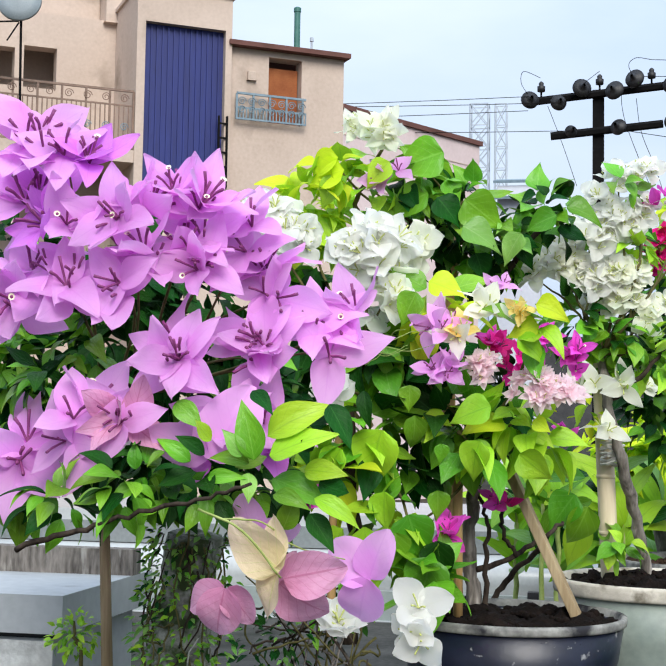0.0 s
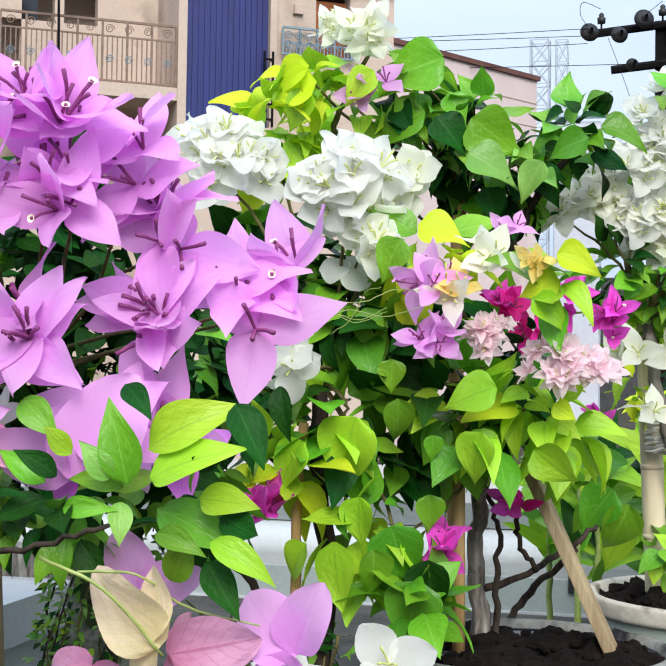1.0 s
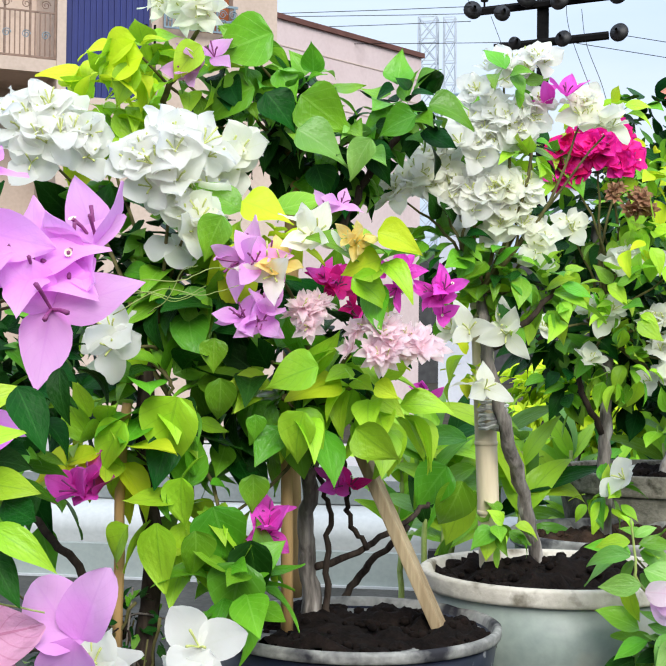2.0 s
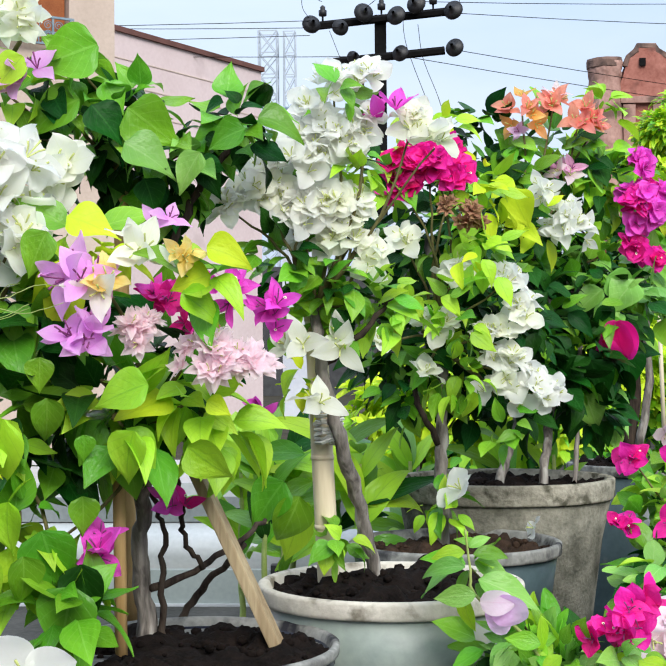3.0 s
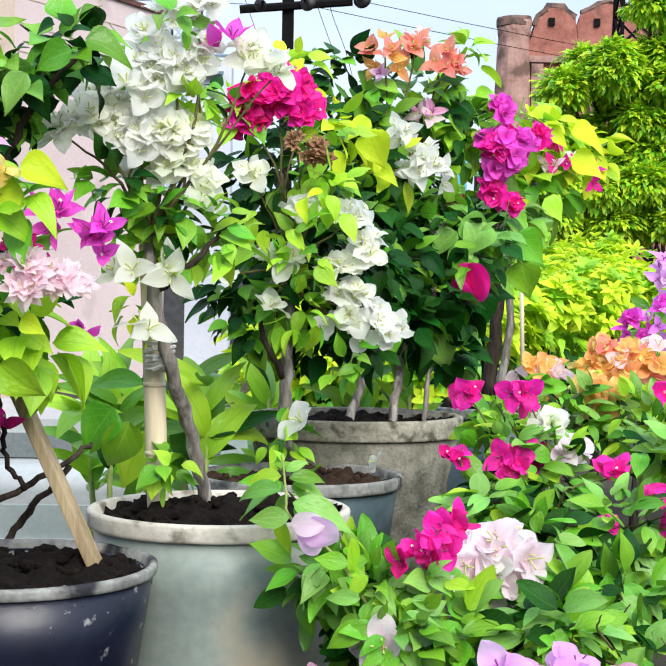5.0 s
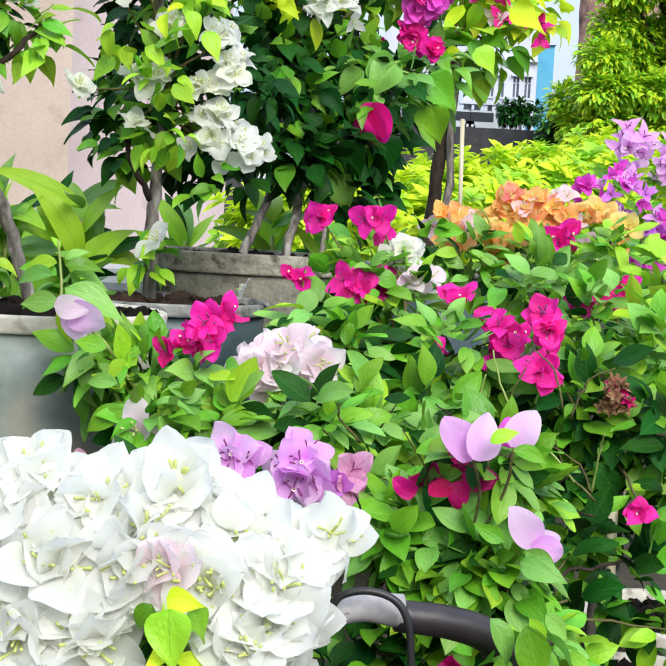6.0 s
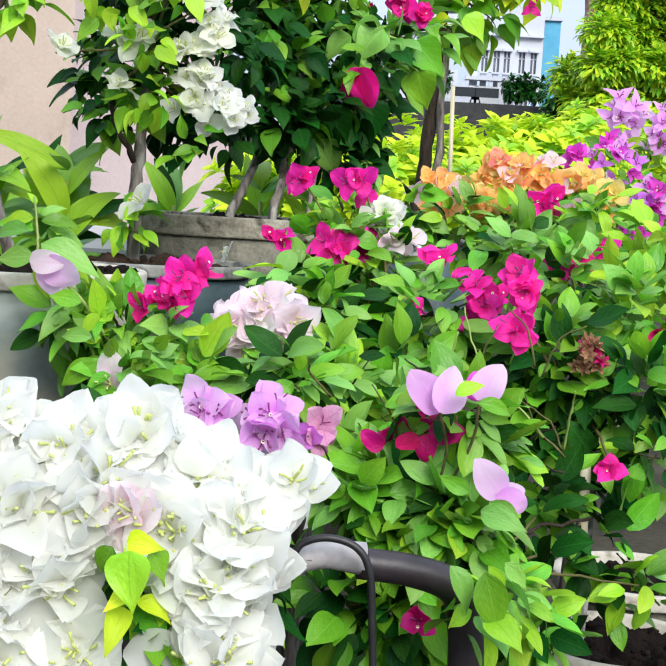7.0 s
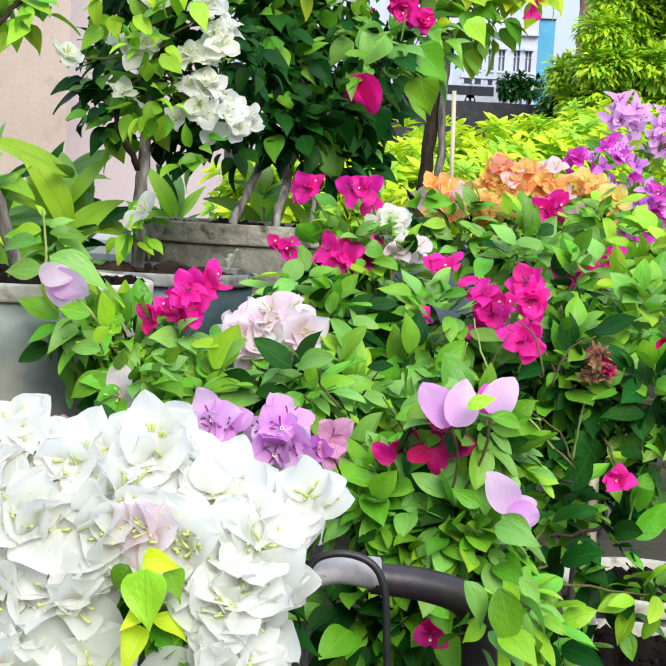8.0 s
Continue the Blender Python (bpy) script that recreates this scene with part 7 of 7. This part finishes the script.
big_bracts(leafy, [((1.239, 1.99, 0.637), (1.222, 1.97, 0.675), MAGENTA, 1), ((1.24, 1.97, 0.615), (1.292, 1.95, 0.618), CRIMSON, 0), ((1.225, 1.97, 0.605), (1.19, 1.95, 0.585), CRIMSON, 2), ((1.236, 1.97, 0.61), (1.236, 1.95, 0.572), CRIMSON, 3), ((1.175, 1.96, 0.59), (1.14, 1.95, 0.607), CRIMSON, 1)])
big_leaves(leafy, [((1.267, 1.86, 0.684), (1.309, 1.86, 0.713), LEAF_LIME, 1), ((1.297, 1.86, 0.677), (1.365, 1.86, 0.672), LEAF_MID, 3), ((1.323, 1.85, 0.543), (1.376, 1.85, 0.508), LEAF_GREY, 2), ((1.301, 1.87, 0.546), (1.255, 1.87, 0.57), LEAF_MID, 0), ((1.338, 1.9, 0.56), (1.359, 1.92, 0.592), LEAF_GREY, 1)], shapes=LONG_SHAPES)
stem(leafy, [(1.251, 1.9, 0.655), (1.265, 1.94, 0.597), (1.259, 1.98, 0.525)], 0.0025, 0.002, TWIG, "twig", 5, 0.001, 5)
stem(leafy, [(1.308, 1.92, 0.672), (1.302, 1.95, 0.604), (1.271, 1.98, 0.526)], 0.0025, 0.002, TWIG, "twig", 5, 0.001, 5)
stem(leafy, [(1.343, 1.88, 0.544), (1.326, 1.92, 0.499), (1.301, 1.96, 0.449)], 0.0025, 0.002, TWIG, "twig", 5, 0.001, 5)
for k in range(26):
    a = Vector((1.07, 2.2, 0.605)).lerp(Vector((1.503, 2.4, 0.648)), rng.random()) + Vector((0, rng.uniform(-0.25, 0.1), rng.uniform(-0.14, 0.05)))
    b = a + Vector((rng.uniform(-0.09, 0.09), rng.uniform(-0.08, 0.02), rng.uniform(0.03, 0.12)))
    stem(leafy, [a, a.lerp(b, 0.5) + Vector((rng.uniform(-0.015, 0.015), 0, rng.uniform(-0.01, 0.02))), b], 0.0024, 0.0012, pick(rng, [(BARK_DARK, 2), (TWIG, 2), (LEAF_TWIG, 1)]), "twig", 5, 0.0015, 5)
dry = bush("bare_stem_bougainvillea", (1.573, 2.55, GROUND_Z), "pale-barked bougainvillea stems with a withered flower head", "bed of bougainvilleas")
stem(dry, [(1.573, 2.55, GROUND_Z), (1.576, 2.55, 0.296), (1.568, 2.55, 0.543), (1.548, 2.5, 0.662)], 0.011, 0.006, LICHEN, "trunk")
stem(dry, [(1.559, 2.52, 0.32), (1.539, 2.5, 0.469), (1.543, 2.5, 0.629)], 0.006, 0.004, BARK_GREY, "branch")
stem(dry, [(1.374, 2.2, 0.391), (1.428, 2.2, 0.423), (1.54, 2.3, 0.428)], 0.004, 0.003, BARK_DARK, "branch")
flowers(dry, [(1.538, 2.45, 0.69, 0.031, 14, 0.0216, [(WITHERED, 3), (CRIMSON, 1)])], rng, "frill", stray=1.2)
leaves(dry, [(1.554, 2.5, 0.63, 0.055, 16, G_DARK), (1.52, 2.5, 0.468, 0.062, 14, G_DARK)], rng, 0.05, 40)

# white bougainvillea nearest the camera
rng = random.Random(110)
front = bush("white_bougainvillea", (0.977, 1.62, GROUND_Z), "pure white bougainvillea in full bloom beside a dark pipe")
stem(front, [(0.976, 1.66, GROUND_Z), (0.974, 1.64, 0.19), (0.885, 1.65, 0.521)], 0.016, 0.01, BARK_GREY, "trunk")
HF = [(0.695, 1.64, 0.632, 0.034, 9, 0.066, [(WHITE, 1)]), (0.783, 1.64, 0.615, 0.032, 8, 0.066, [(WHITE, 1)]), (0.87, 1.64, 0.618, 0.034, 9, 0.066, [(WHITE, 1)]), (0.95, 1.64, 0.575, 0.034, 9, 0.066, [(WHITE, 1)]), (1.01, 1.62, 0.555, 0.026, 6, 0.064, [(WHITE, 1)]),
      (0.745, 1.6, 0.555, 0.045, 12, 0.067, [(WHITE, 1)]), (0.838, 1.6, 0.56, 0.042, 12, 0.067, [(WHITE, 1)]), (0.926, 1.6, 0.54, 0.042, 12, 0.067, [(WHITE, 1)]), (1.005, 1.6, 0.53, 0.038, 10, 0.066, [(WHITE, 1)]), (0.635, 1.62, 0.585, 0.04, 10, 0.066, [(WHITE, 1)])]
HF2 = [(0.702, 1.58, 0.47, 0.042, 12, 0.067, [(WHITE, 1)]), (0.785, 1.57, 0.462, 0.036, 9, 0.066, [(WHITE, 1)]), (0.981, 1.58, 0.468, 0.042, 12, 0.067, [(WHITE, 1)]), (1.035, 1.6, 0.47, 0.024, 6, 0.062, [(WHITE, 1)]), (1.062, 1.64, 0.592, 0.012, 3, 0.057, [(WHITE, 1)]),
       (0.885, 1.56, 0.56, 0.014, 2, 0.05, [(BLUSH, 1)]), (0.74, 1.54, 0.39, 0.04, 10, 0.066, [(WHITE, 1)]), (0.82, 1.54, 0.375, 0.034, 9, 0.064, [(WHITE, 1)]), (0.99, 1.56, 0.385, 0.04, 12, 0.066, [(WHITE, 1)])]
flowers(front, HF, rng, "round", stray=0.75)
flowers(front, HF2, rng, "round", stray=0.75)
for k in range(22):
    x = 0.62 + k * 0.0205 + rng.uniform(-0.01, 0.01)
    root = Vector((x, 1.62 + rng.uniform(-0.03, 0.03), 0.628 - max(0, x - 0.86) * 0.32 + rng.uniform(-0.012, 0.012)))
    big_bracts(front, [(root, root + Vector((rng.uniform(-0.035, 0.035) + (x - 0.83) * 0.06, rng.uniform(-0.03, 0.015), rng.uniform(0.03, 0.05))), WHITE, k % 4)], grow=1.2)
# Dark clumps behind the white flowers double as the shade between them.
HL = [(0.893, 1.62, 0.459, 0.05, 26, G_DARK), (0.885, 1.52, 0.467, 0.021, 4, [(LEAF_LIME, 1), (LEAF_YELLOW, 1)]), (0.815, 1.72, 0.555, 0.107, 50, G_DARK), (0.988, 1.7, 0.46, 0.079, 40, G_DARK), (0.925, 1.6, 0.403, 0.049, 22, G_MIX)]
leaves(front, HL, rng, 0.05, 140)
big_leaves(front, [((0.896, 1.47, 0.545), (0.899, 1.45, 0.474), LEAF_LIME, 2), ((0.885, 1.49, 0.543), (0.932, 1.48, 0.545), LEAF_YELLOW, 1), ((0.875, 1.49, 0.54), (0.85, 1.48, 0.5), LEAF_MID, 3), ((0.912, 1.5, 0.535), (0.94, 1.5, 0.495), LEAF_MID, 0)])
twigs(front, (0.885, 1.65, 0.521), HF + HL, rng, 0.004, limit=15)

leaves(front, [(1.316, 1.68, 0.449, 0.032, 3, G_LIGHT), (1.287, 1.7, 0.414, 0.029, 3, G_MIX)], rng, 0.06, 30)
big_leaves(front, [((1.264, 1.66, 0.501), (1.309, 1.64, 0.447), LEAF_GREY, 1), ((1.308, 1.64, 0.502), (1.332, 1.63, 0.419), LEAF_MID, 2), ((1.312, 1.66, 0.504), (1.351, 1.66, 0.441), LEAF_LIME, 3), ((1.335, 1.68, 0.503), (1.373, 1.68, 0.467), LEAF_GREY, 0), ((1.3, 1.7, 0.562), (1.354, 1.66, 0.553), LEAF_GREY, 2)], shapes=LONG_SHAPES)
# dark bent pipe with a black cable
pipe = thing("bent_pipe", (1.294, 1.75, 0.346), "dark plastic pipe bent over with a worn pale end", "pipe")
bm = bmesh.new()
add_tube(bm, smooth_path([(1.304, 1.76, 0.296), (1.298, 1.76, 0.389), (1.279, 1.75, 0.443), (1.224, 1.73, 0.468), (1.152, 1.71, 0.479)], 6), 0.025, 0.021, 16)
part("tube", bm, PIPE_DARK, pipe, smooth=True)
bm = bmesh.new()
add_tube(bm, smooth_path([(1.157, 1.71, 0.485), (1.113, 1.7, 0.49), (1.081, 1.69, 0.483), (1.069, 1.69, 0.47)], 5), 0.022, 0.012, 16)
part("end", bm, PIPE_WORN, pipe, "worn pale grey pipe end", smooth=True)
bm = bmesh.new()
add_tube(bm, smooth_path([(1.066, 1.66, 0.492), (1.081, 1.66, 0.514), (1.114, 1.66, 0.522), (1.148, 1.66, 0.512), (1.166, 1.66, 0.483), (1.173, 1.66, 0.423), (1.181, 1.66, 0.313)], 6), 0.005, 0.005, 8)
part("cable", bm, RUBBER, pipe, "black cable looped over the pipe", smooth=True)

# pots low in the bed
pot_bed = pot("cement_pot", (1.649, 2.55, GROUND_Z), 0.142, 0.18, POT_STONE, POT_CREAM, "cement pot with pale rim standing low in the bed", 0.75, group="pots in the bed")
clod_soil(pot_bed, (1.649, 2.55, 0.142 - 0.03), 0.161, SOIL, 15, 0.025)
pot_bed2 = pot("cement_pot", (1.786, 3.1, GROUND_Z), 0.129, 0.2, POT_STONE, POT_CREAM, "cement pot with pale rim behind in the bed", 0.75, group="pots in the bed")
clod_soil(pot_bed2, (1.786, 3.1, 0.129 - 0.03), 0.18, SOIL, 16, 0.025)
bm = bmesh.new()
add_tube(bm, [Vector((1.554, 2.45, 0.155)), Vector((1.546, 2.45, 0.505))], 0.0105, 0.0095, 8)
tagged(part("garden_stick", bm, BAMBOO, None, smooth=True), "pale bamboo stick standing among leaves", "stick")

# strap-leaved plants behind the pots
rng = random.Random(111)
for i, (c, n, s) in enumerate((((0.177, 3.3, 0.915), 16, 0.24), ((0.362, 3.3, 0.954), 15, 0.26), ((0.036, 3.63, 0.91), 20, 0.26), ((0.133, 3.3, 0.917), 10, 0.22), ((0.3, 3.45, 0.948), 30, 0.25), ((0.49, 4.15, 0.9), 22, 0.27), ((0.76, 4.1, 0.93), 16, 0.23), ((0.92, 4.12, 0.92), 12, 0.2), ((0.155, 3.85, 0.907), 20, 0.27))):
    s_p = thing("lily_plant", (c[0], c[1], BENCH_Z), "leafy green strap-leaved plant between the pots", "lily plant", "strap-leaved plants")
    stem(s_p, [(c[0], c[1], BENCH_Z), (c[0], c[1], (c[2] + BENCH_Z) / 2), c], 0.010, 0.006, LEAF_TWIG, "stalk")
    for k in range(n):
        a = rng.random() * 6.28
        e = rng.uniform(0.25, 1.3)
        d = Vector((math.cos(a) * math.cos(e), math.sin(a) * math.cos(e), math.sin(e)))
        m = Matrix.Translation(Vector(c) + Vector((0, 0, rng.uniform(-0.24, 0.05)))) @ facing(d, Vector((0, -0.7, 0.8))).to_4x4() @ Matrix.Scale(s * rng.uniform(0.5, 0.95), 4)
        child(new("leaf", leaf_mesh(STRAP_SHAPES, rng.randrange(3), pick(rng, [(LEAF_MID, 7), (LEAF_LIME, 8), (LEAF_GREY, 2), (LEAF_DEEP_SHADE, 2)]))), s_p, m)
    if i == 0:
        big_leaves(s_p, [((0.271, 2.86, 0.913), (0.208, 2.86, 0.78), LEAF_LIME, 2), ((0.195, 2.86, 0.944), (0.15, 2.86, 0.847), LEAF_MID, 0), ((0.284, 2.86, 0.952), (0.168, 2.86, 0.905), LEAF_MID, 1), ((0.267, 2.86, 1.006), (0.142, 2.86, 1.024), LEAF_MID, 0)], shapes=LONG_SHAPES)

# vine-covered stump, rods and box low behind the lilac bougainvillea
rng = random.Random(112)
stump = thing("vine_stump", (-0.515, 1.85, GROUND_Z), "thick stump overgrown with small-leaved green vine", "stump")
stem(stump, [(-0.515, 1.85, GROUND_Z), (-0.496, 1.85, 0.551), (-0.491, 1.85, 0.709), (-0.47, 1.85, 0.909)], 0.07, 0.055, LICHEN, "trunk", 6, 0.004, 12)
j = Joined()
for k in range(560):
    t = rng.random()
    c = Vector((-0.497, 1.85, 0.598)).lerp(Vector((-0.47, 1.85, 0.925)), t)
    a = rng.uniform(math.pi, 2 * math.pi)
    d = Vector((math.cos(a), math.sin(a), rng.uniform(-0.6, 0.6)))
    m = Matrix.Translation(c + d * rng.uniform(0.06, 0.1)) @ facing(d + Vector((rng.uniform(-1, 1), 0, rng.uniform(-1, 0.4))), Vector((0, -0.6, 1))).to_4x4() @ Matrix.Scale(rng.uniform(0.011, 0.024), 4)
    j.add(SPRIG_SHAPES[rng.randrange(3)], m, pick(rng, [(LEAF_DEEP_SHADE, 1), (LEAF_MID, 3), (LEAF_GREY, 3), (LEAF_LIME, 1)]))
j.link("vine", stump)
for k in range(34):
    a, b = Vector((-0.497, 1.85, 0.598)), Vector((-0.47, 1.85, 0.925))
    t0, t1, u = rng.random(), rng.random(), rng.uniform(math.pi * 1.05, math.pi * 1.95)
    at = lambda t, v, h: a.lerp(b, t) + Vector((math.cos(v) * h, math.sin(v) * h, 0))
    stem(stump, [at(t0, u, 0.066), at((t0 + t1) / 2, u + rng.uniform(-0.5, 0.5), 0.082), at(t1, u + rng.uniform(-0.7, 0.7), 0.07)], 0.0022, 0.0014, pick(rng, [(TWIG, 2), (LICHEN, 1), (BARK_DARK, 1)]), "runner", 5, 0.004, 5)
bm = bmesh.new()
add_tube(bm, [Vector((-0.62, 1.8, 0.603)), Vector((-0.635, 1.8, 0.925))], 0.012, 0.011, 8, 0.1)
tagged(part("garden_stick", bm, PLANK, None, smooth=True), "rough brown stick beside the vine stump", "stick")
tangle = thing("dry_vine", (-0.347, 2.05, GROUND_Z), "tangle of dry brown vine stems and small leaves", "dry vine")
ta, tb = Vector((-0.419, 2, 0.561)), Vector((-0.146, 2.1, 0.82))
for k in range(46):
    q = Vector((rng.uniform(ta.x, tb.x), rng.uniform(1.98, 2.15), GROUND_Z if k < 12 else rng.uniform(ta.z, tb.z)))
    e = Vector((rng.uniform(ta.x, tb.x), rng.uniform(1.98, 2.15), rng.uniform(ta.z, tb.z)))
    stem(tangle, [q, q.lerp(e, 0.5) + Vector((rng.uniform(-0.03, 0.03), 0, rng.uniform(-0.02, 0.03))), e], 0.003, 0.0016, pick(rng, [(TWIG, 2), (BARK_DARK, 2), (BARK_GREY, 1)]), "runner", 5, 0.003, 5)
leaves(tangle, [(-0.347, 2.05, 0.689, 0.093, 50, [(LEAF_DEEP_SHADE, 2), (LEAF_GREY, 1)]), (-0.229, 2.08, 0.742, 0.077, 30, [(LEAF_DEEP_SHADE, 2), (LEAF_MID, 1)])], rng, 0.022, 60, SPRIG_SHAPES)
small = thing("seedling", (-0.696, 1.85, GROUND_Z), "light green seedling with tiny leaves", "seedling")
stem(small, [(-0.696, 1.85, GROUND_Z), (-0.696, 1.85, 0.599), (-0.707, 1.85, 0.695), (-0.718, 1.85, 0.744)], 0.005, 0.003, TWIG, "stalk")
leaves(small, [(-0.708, 1.85, 0.704, 0.054, 60, [(LEAF_LIME, 2), (LEAF_MID, 1)])], rng, 0.018, 90, SPRIG_SHAPES)

trough = thing("white_trough", (-1.25, 2.35, GROUND_Z), "white painted trough with a ridged lid beside the stump", "trough")
tz = 0.658
part("lid", box(-1.75, -0.86, 2.15, 2.75, tz, tz + 0.085), TROUGH, trough, bevel=0.02)
part("box", box(-1.72, -0.9, 2.18, 2.72, GROUND_Z, tz - 0.012), TROUGH, trough, bevel=0.02)
bm = bmesh.new()
sheet = []
for i in range(61):
    x = -1.73 + i * 0.0142
    col = []
    for k in range(13):
        f = k / 12
        fold = 0.016 * math.sin(i * 0.42 + 0.8 * math.sin(k * 0.4)) * (0.25 + f) + 0.008 * math.sin(i * 1.3 + k * 0.2) * f
        col.append(bm.verts.new((x, 2.145 + fold - 0.02 * f, tz - 0.014 - f * (tz - 0.02 - GROUND_Z))))
    sheet.append(col)
for a, b in zip(sheet, sheet[1:]):
    for k in range(12):
        bm.faces.new((a[k], b[k], b[k + 1], a[k + 1]))
part("cover_sheet", bm, PLASTIC_WRAP, trough, "crumpled dirty white plastic sheet", smooth=True)
part("board", box(-1.8, -0.86, 2.6, 2.66, tz + 0.085, tz + 0.15), BARK_GREY, trough, "weathered grey board", bevel=0.006)
part("seam", box(-1.73, -0.89, 2.17, 2.73, tz - 0.012, tz), GLASS_DARK, trough)

shoot = bush("young_bougainvillea", (0.582, 2.247, GROUND_Z), "young bougainvillea shoot with pale green leaves before the pots", "bed of bougainvilleas")
stem(shoot, [(0.772, 2.301, GROUND_Z), (0.772, 2.301, 0.549), (0.729, 2.269, 0.638), (0.654, 2.226, 0.758), (0.581, 2.247, 0.816), (0.573, 2.247, 0.864), (0.566, 2.247, 0.923)], 0.0045, 0.002, LEAF_TWIG, "stalk", 6, 0.001, 6)
SL = [(0.655, 2.247, 0.73, 0.047, 14, [(LEAF_GREY, 2), (LEAF_MID, 2)]), (0.722, 2.226, 0.695, 0.063, 24, [(LEAF_GREY, 2), (LEAF_MID, 2), (LEAF_LIME, 1)]), (0.808, 2.247, 0.7, 0.063, 22, [(LEAF_GREY, 1), (LEAF_MID, 2), (LEAF_LIME, 1)]), (0.772, 2.14, 0.642, 0.061, 22, [(LEAF_GREY, 1), (LEAF_MID, 2)])]
leaves(shoot, SL, rng, 0.055, 150)
big_leaves(shoot, [((0.714, 2.14, 0.664), (0.637, 2.14, 0.628), LEAF_MID, 0), ((0.699, 2.14, 0.703), (0.633, 2.14, 0.709), LEAF_GREY, 1), ((0.679, 2.14, 0.757), (0.621, 2.14, 0.771), LEAF_MID, 2), ((0.772, 2.14, 0.704), (0.841, 2.14, 0.69), LEAF_GREY, 3), ((0.71, 2.14, 0.742), (0.671, 2.14, 0.71), LEAF_LIME, 2)], shapes=LONG_SHAPES)
flowers(shoot, [(0.834, 2.226, 0.782, 0.035, 7, 0.0449, [(MAGENTA, 1)]), (0.778, 2.226, 0.74, 0.028, 4, 0.0321, [(CRIMSON, 1), (MAGENTA, 1)]), (0.733, 2.14, 0.624, 0.019, 2, 0.0481, [(BLUSH, 1)])], rng, "round", stray=0.8)
twigs(shoot, (0.729, 2.269, 0.638), SL, rng, 0.003)
big_leaves(shoot, [((0.57, 2.247, 0.864), (0.489, 2.247, 0.893), LEAF_MID, 1), ((0.569, 2.226, 0.864), (0.482, 2.226, 0.872), LEAF_GREY, 3), ((0.579, 2.226, 0.847), (0.689, 2.204, 0.812), LEAF_GREY, 0), ((0.584, 2.204, 0.823), (0.512, 2.204, 0.82), LEAF_GREY, 2), ((0.568, 2.247, 0.906), (0.558, 2.247, 0.936), LEAF_LIME, 3),
                   ((0.574, 2.247, 0.881), (0.65, 2.247, 0.892), LEAF_MID, 3), ((0.57, 2.269, 0.889), (0.613, 2.269, 0.917), LEAF_GREY, 3), ((0.578, 2.269, 0.868), (0.646, 2.29, 0.844), LEAF_GREY, 2), ((0.568, 2.247, 0.886), (0.507, 2.247, 0.882), LEAF_LIME, 0)], shapes=LONG_SHAPES)
big_bracts(shoot, [((0.606, 2.172, 0.821), (0.661, 2.162, 0.78), LILAC_PALE, 3), ((0.603, 2.183, 0.816), (0.626, 2.183, 0.763), LILAC_PALE, 1), ((0.584, 2.162, 0.82), (0.64, 2.151, 0.817), BLUSH, 0)])
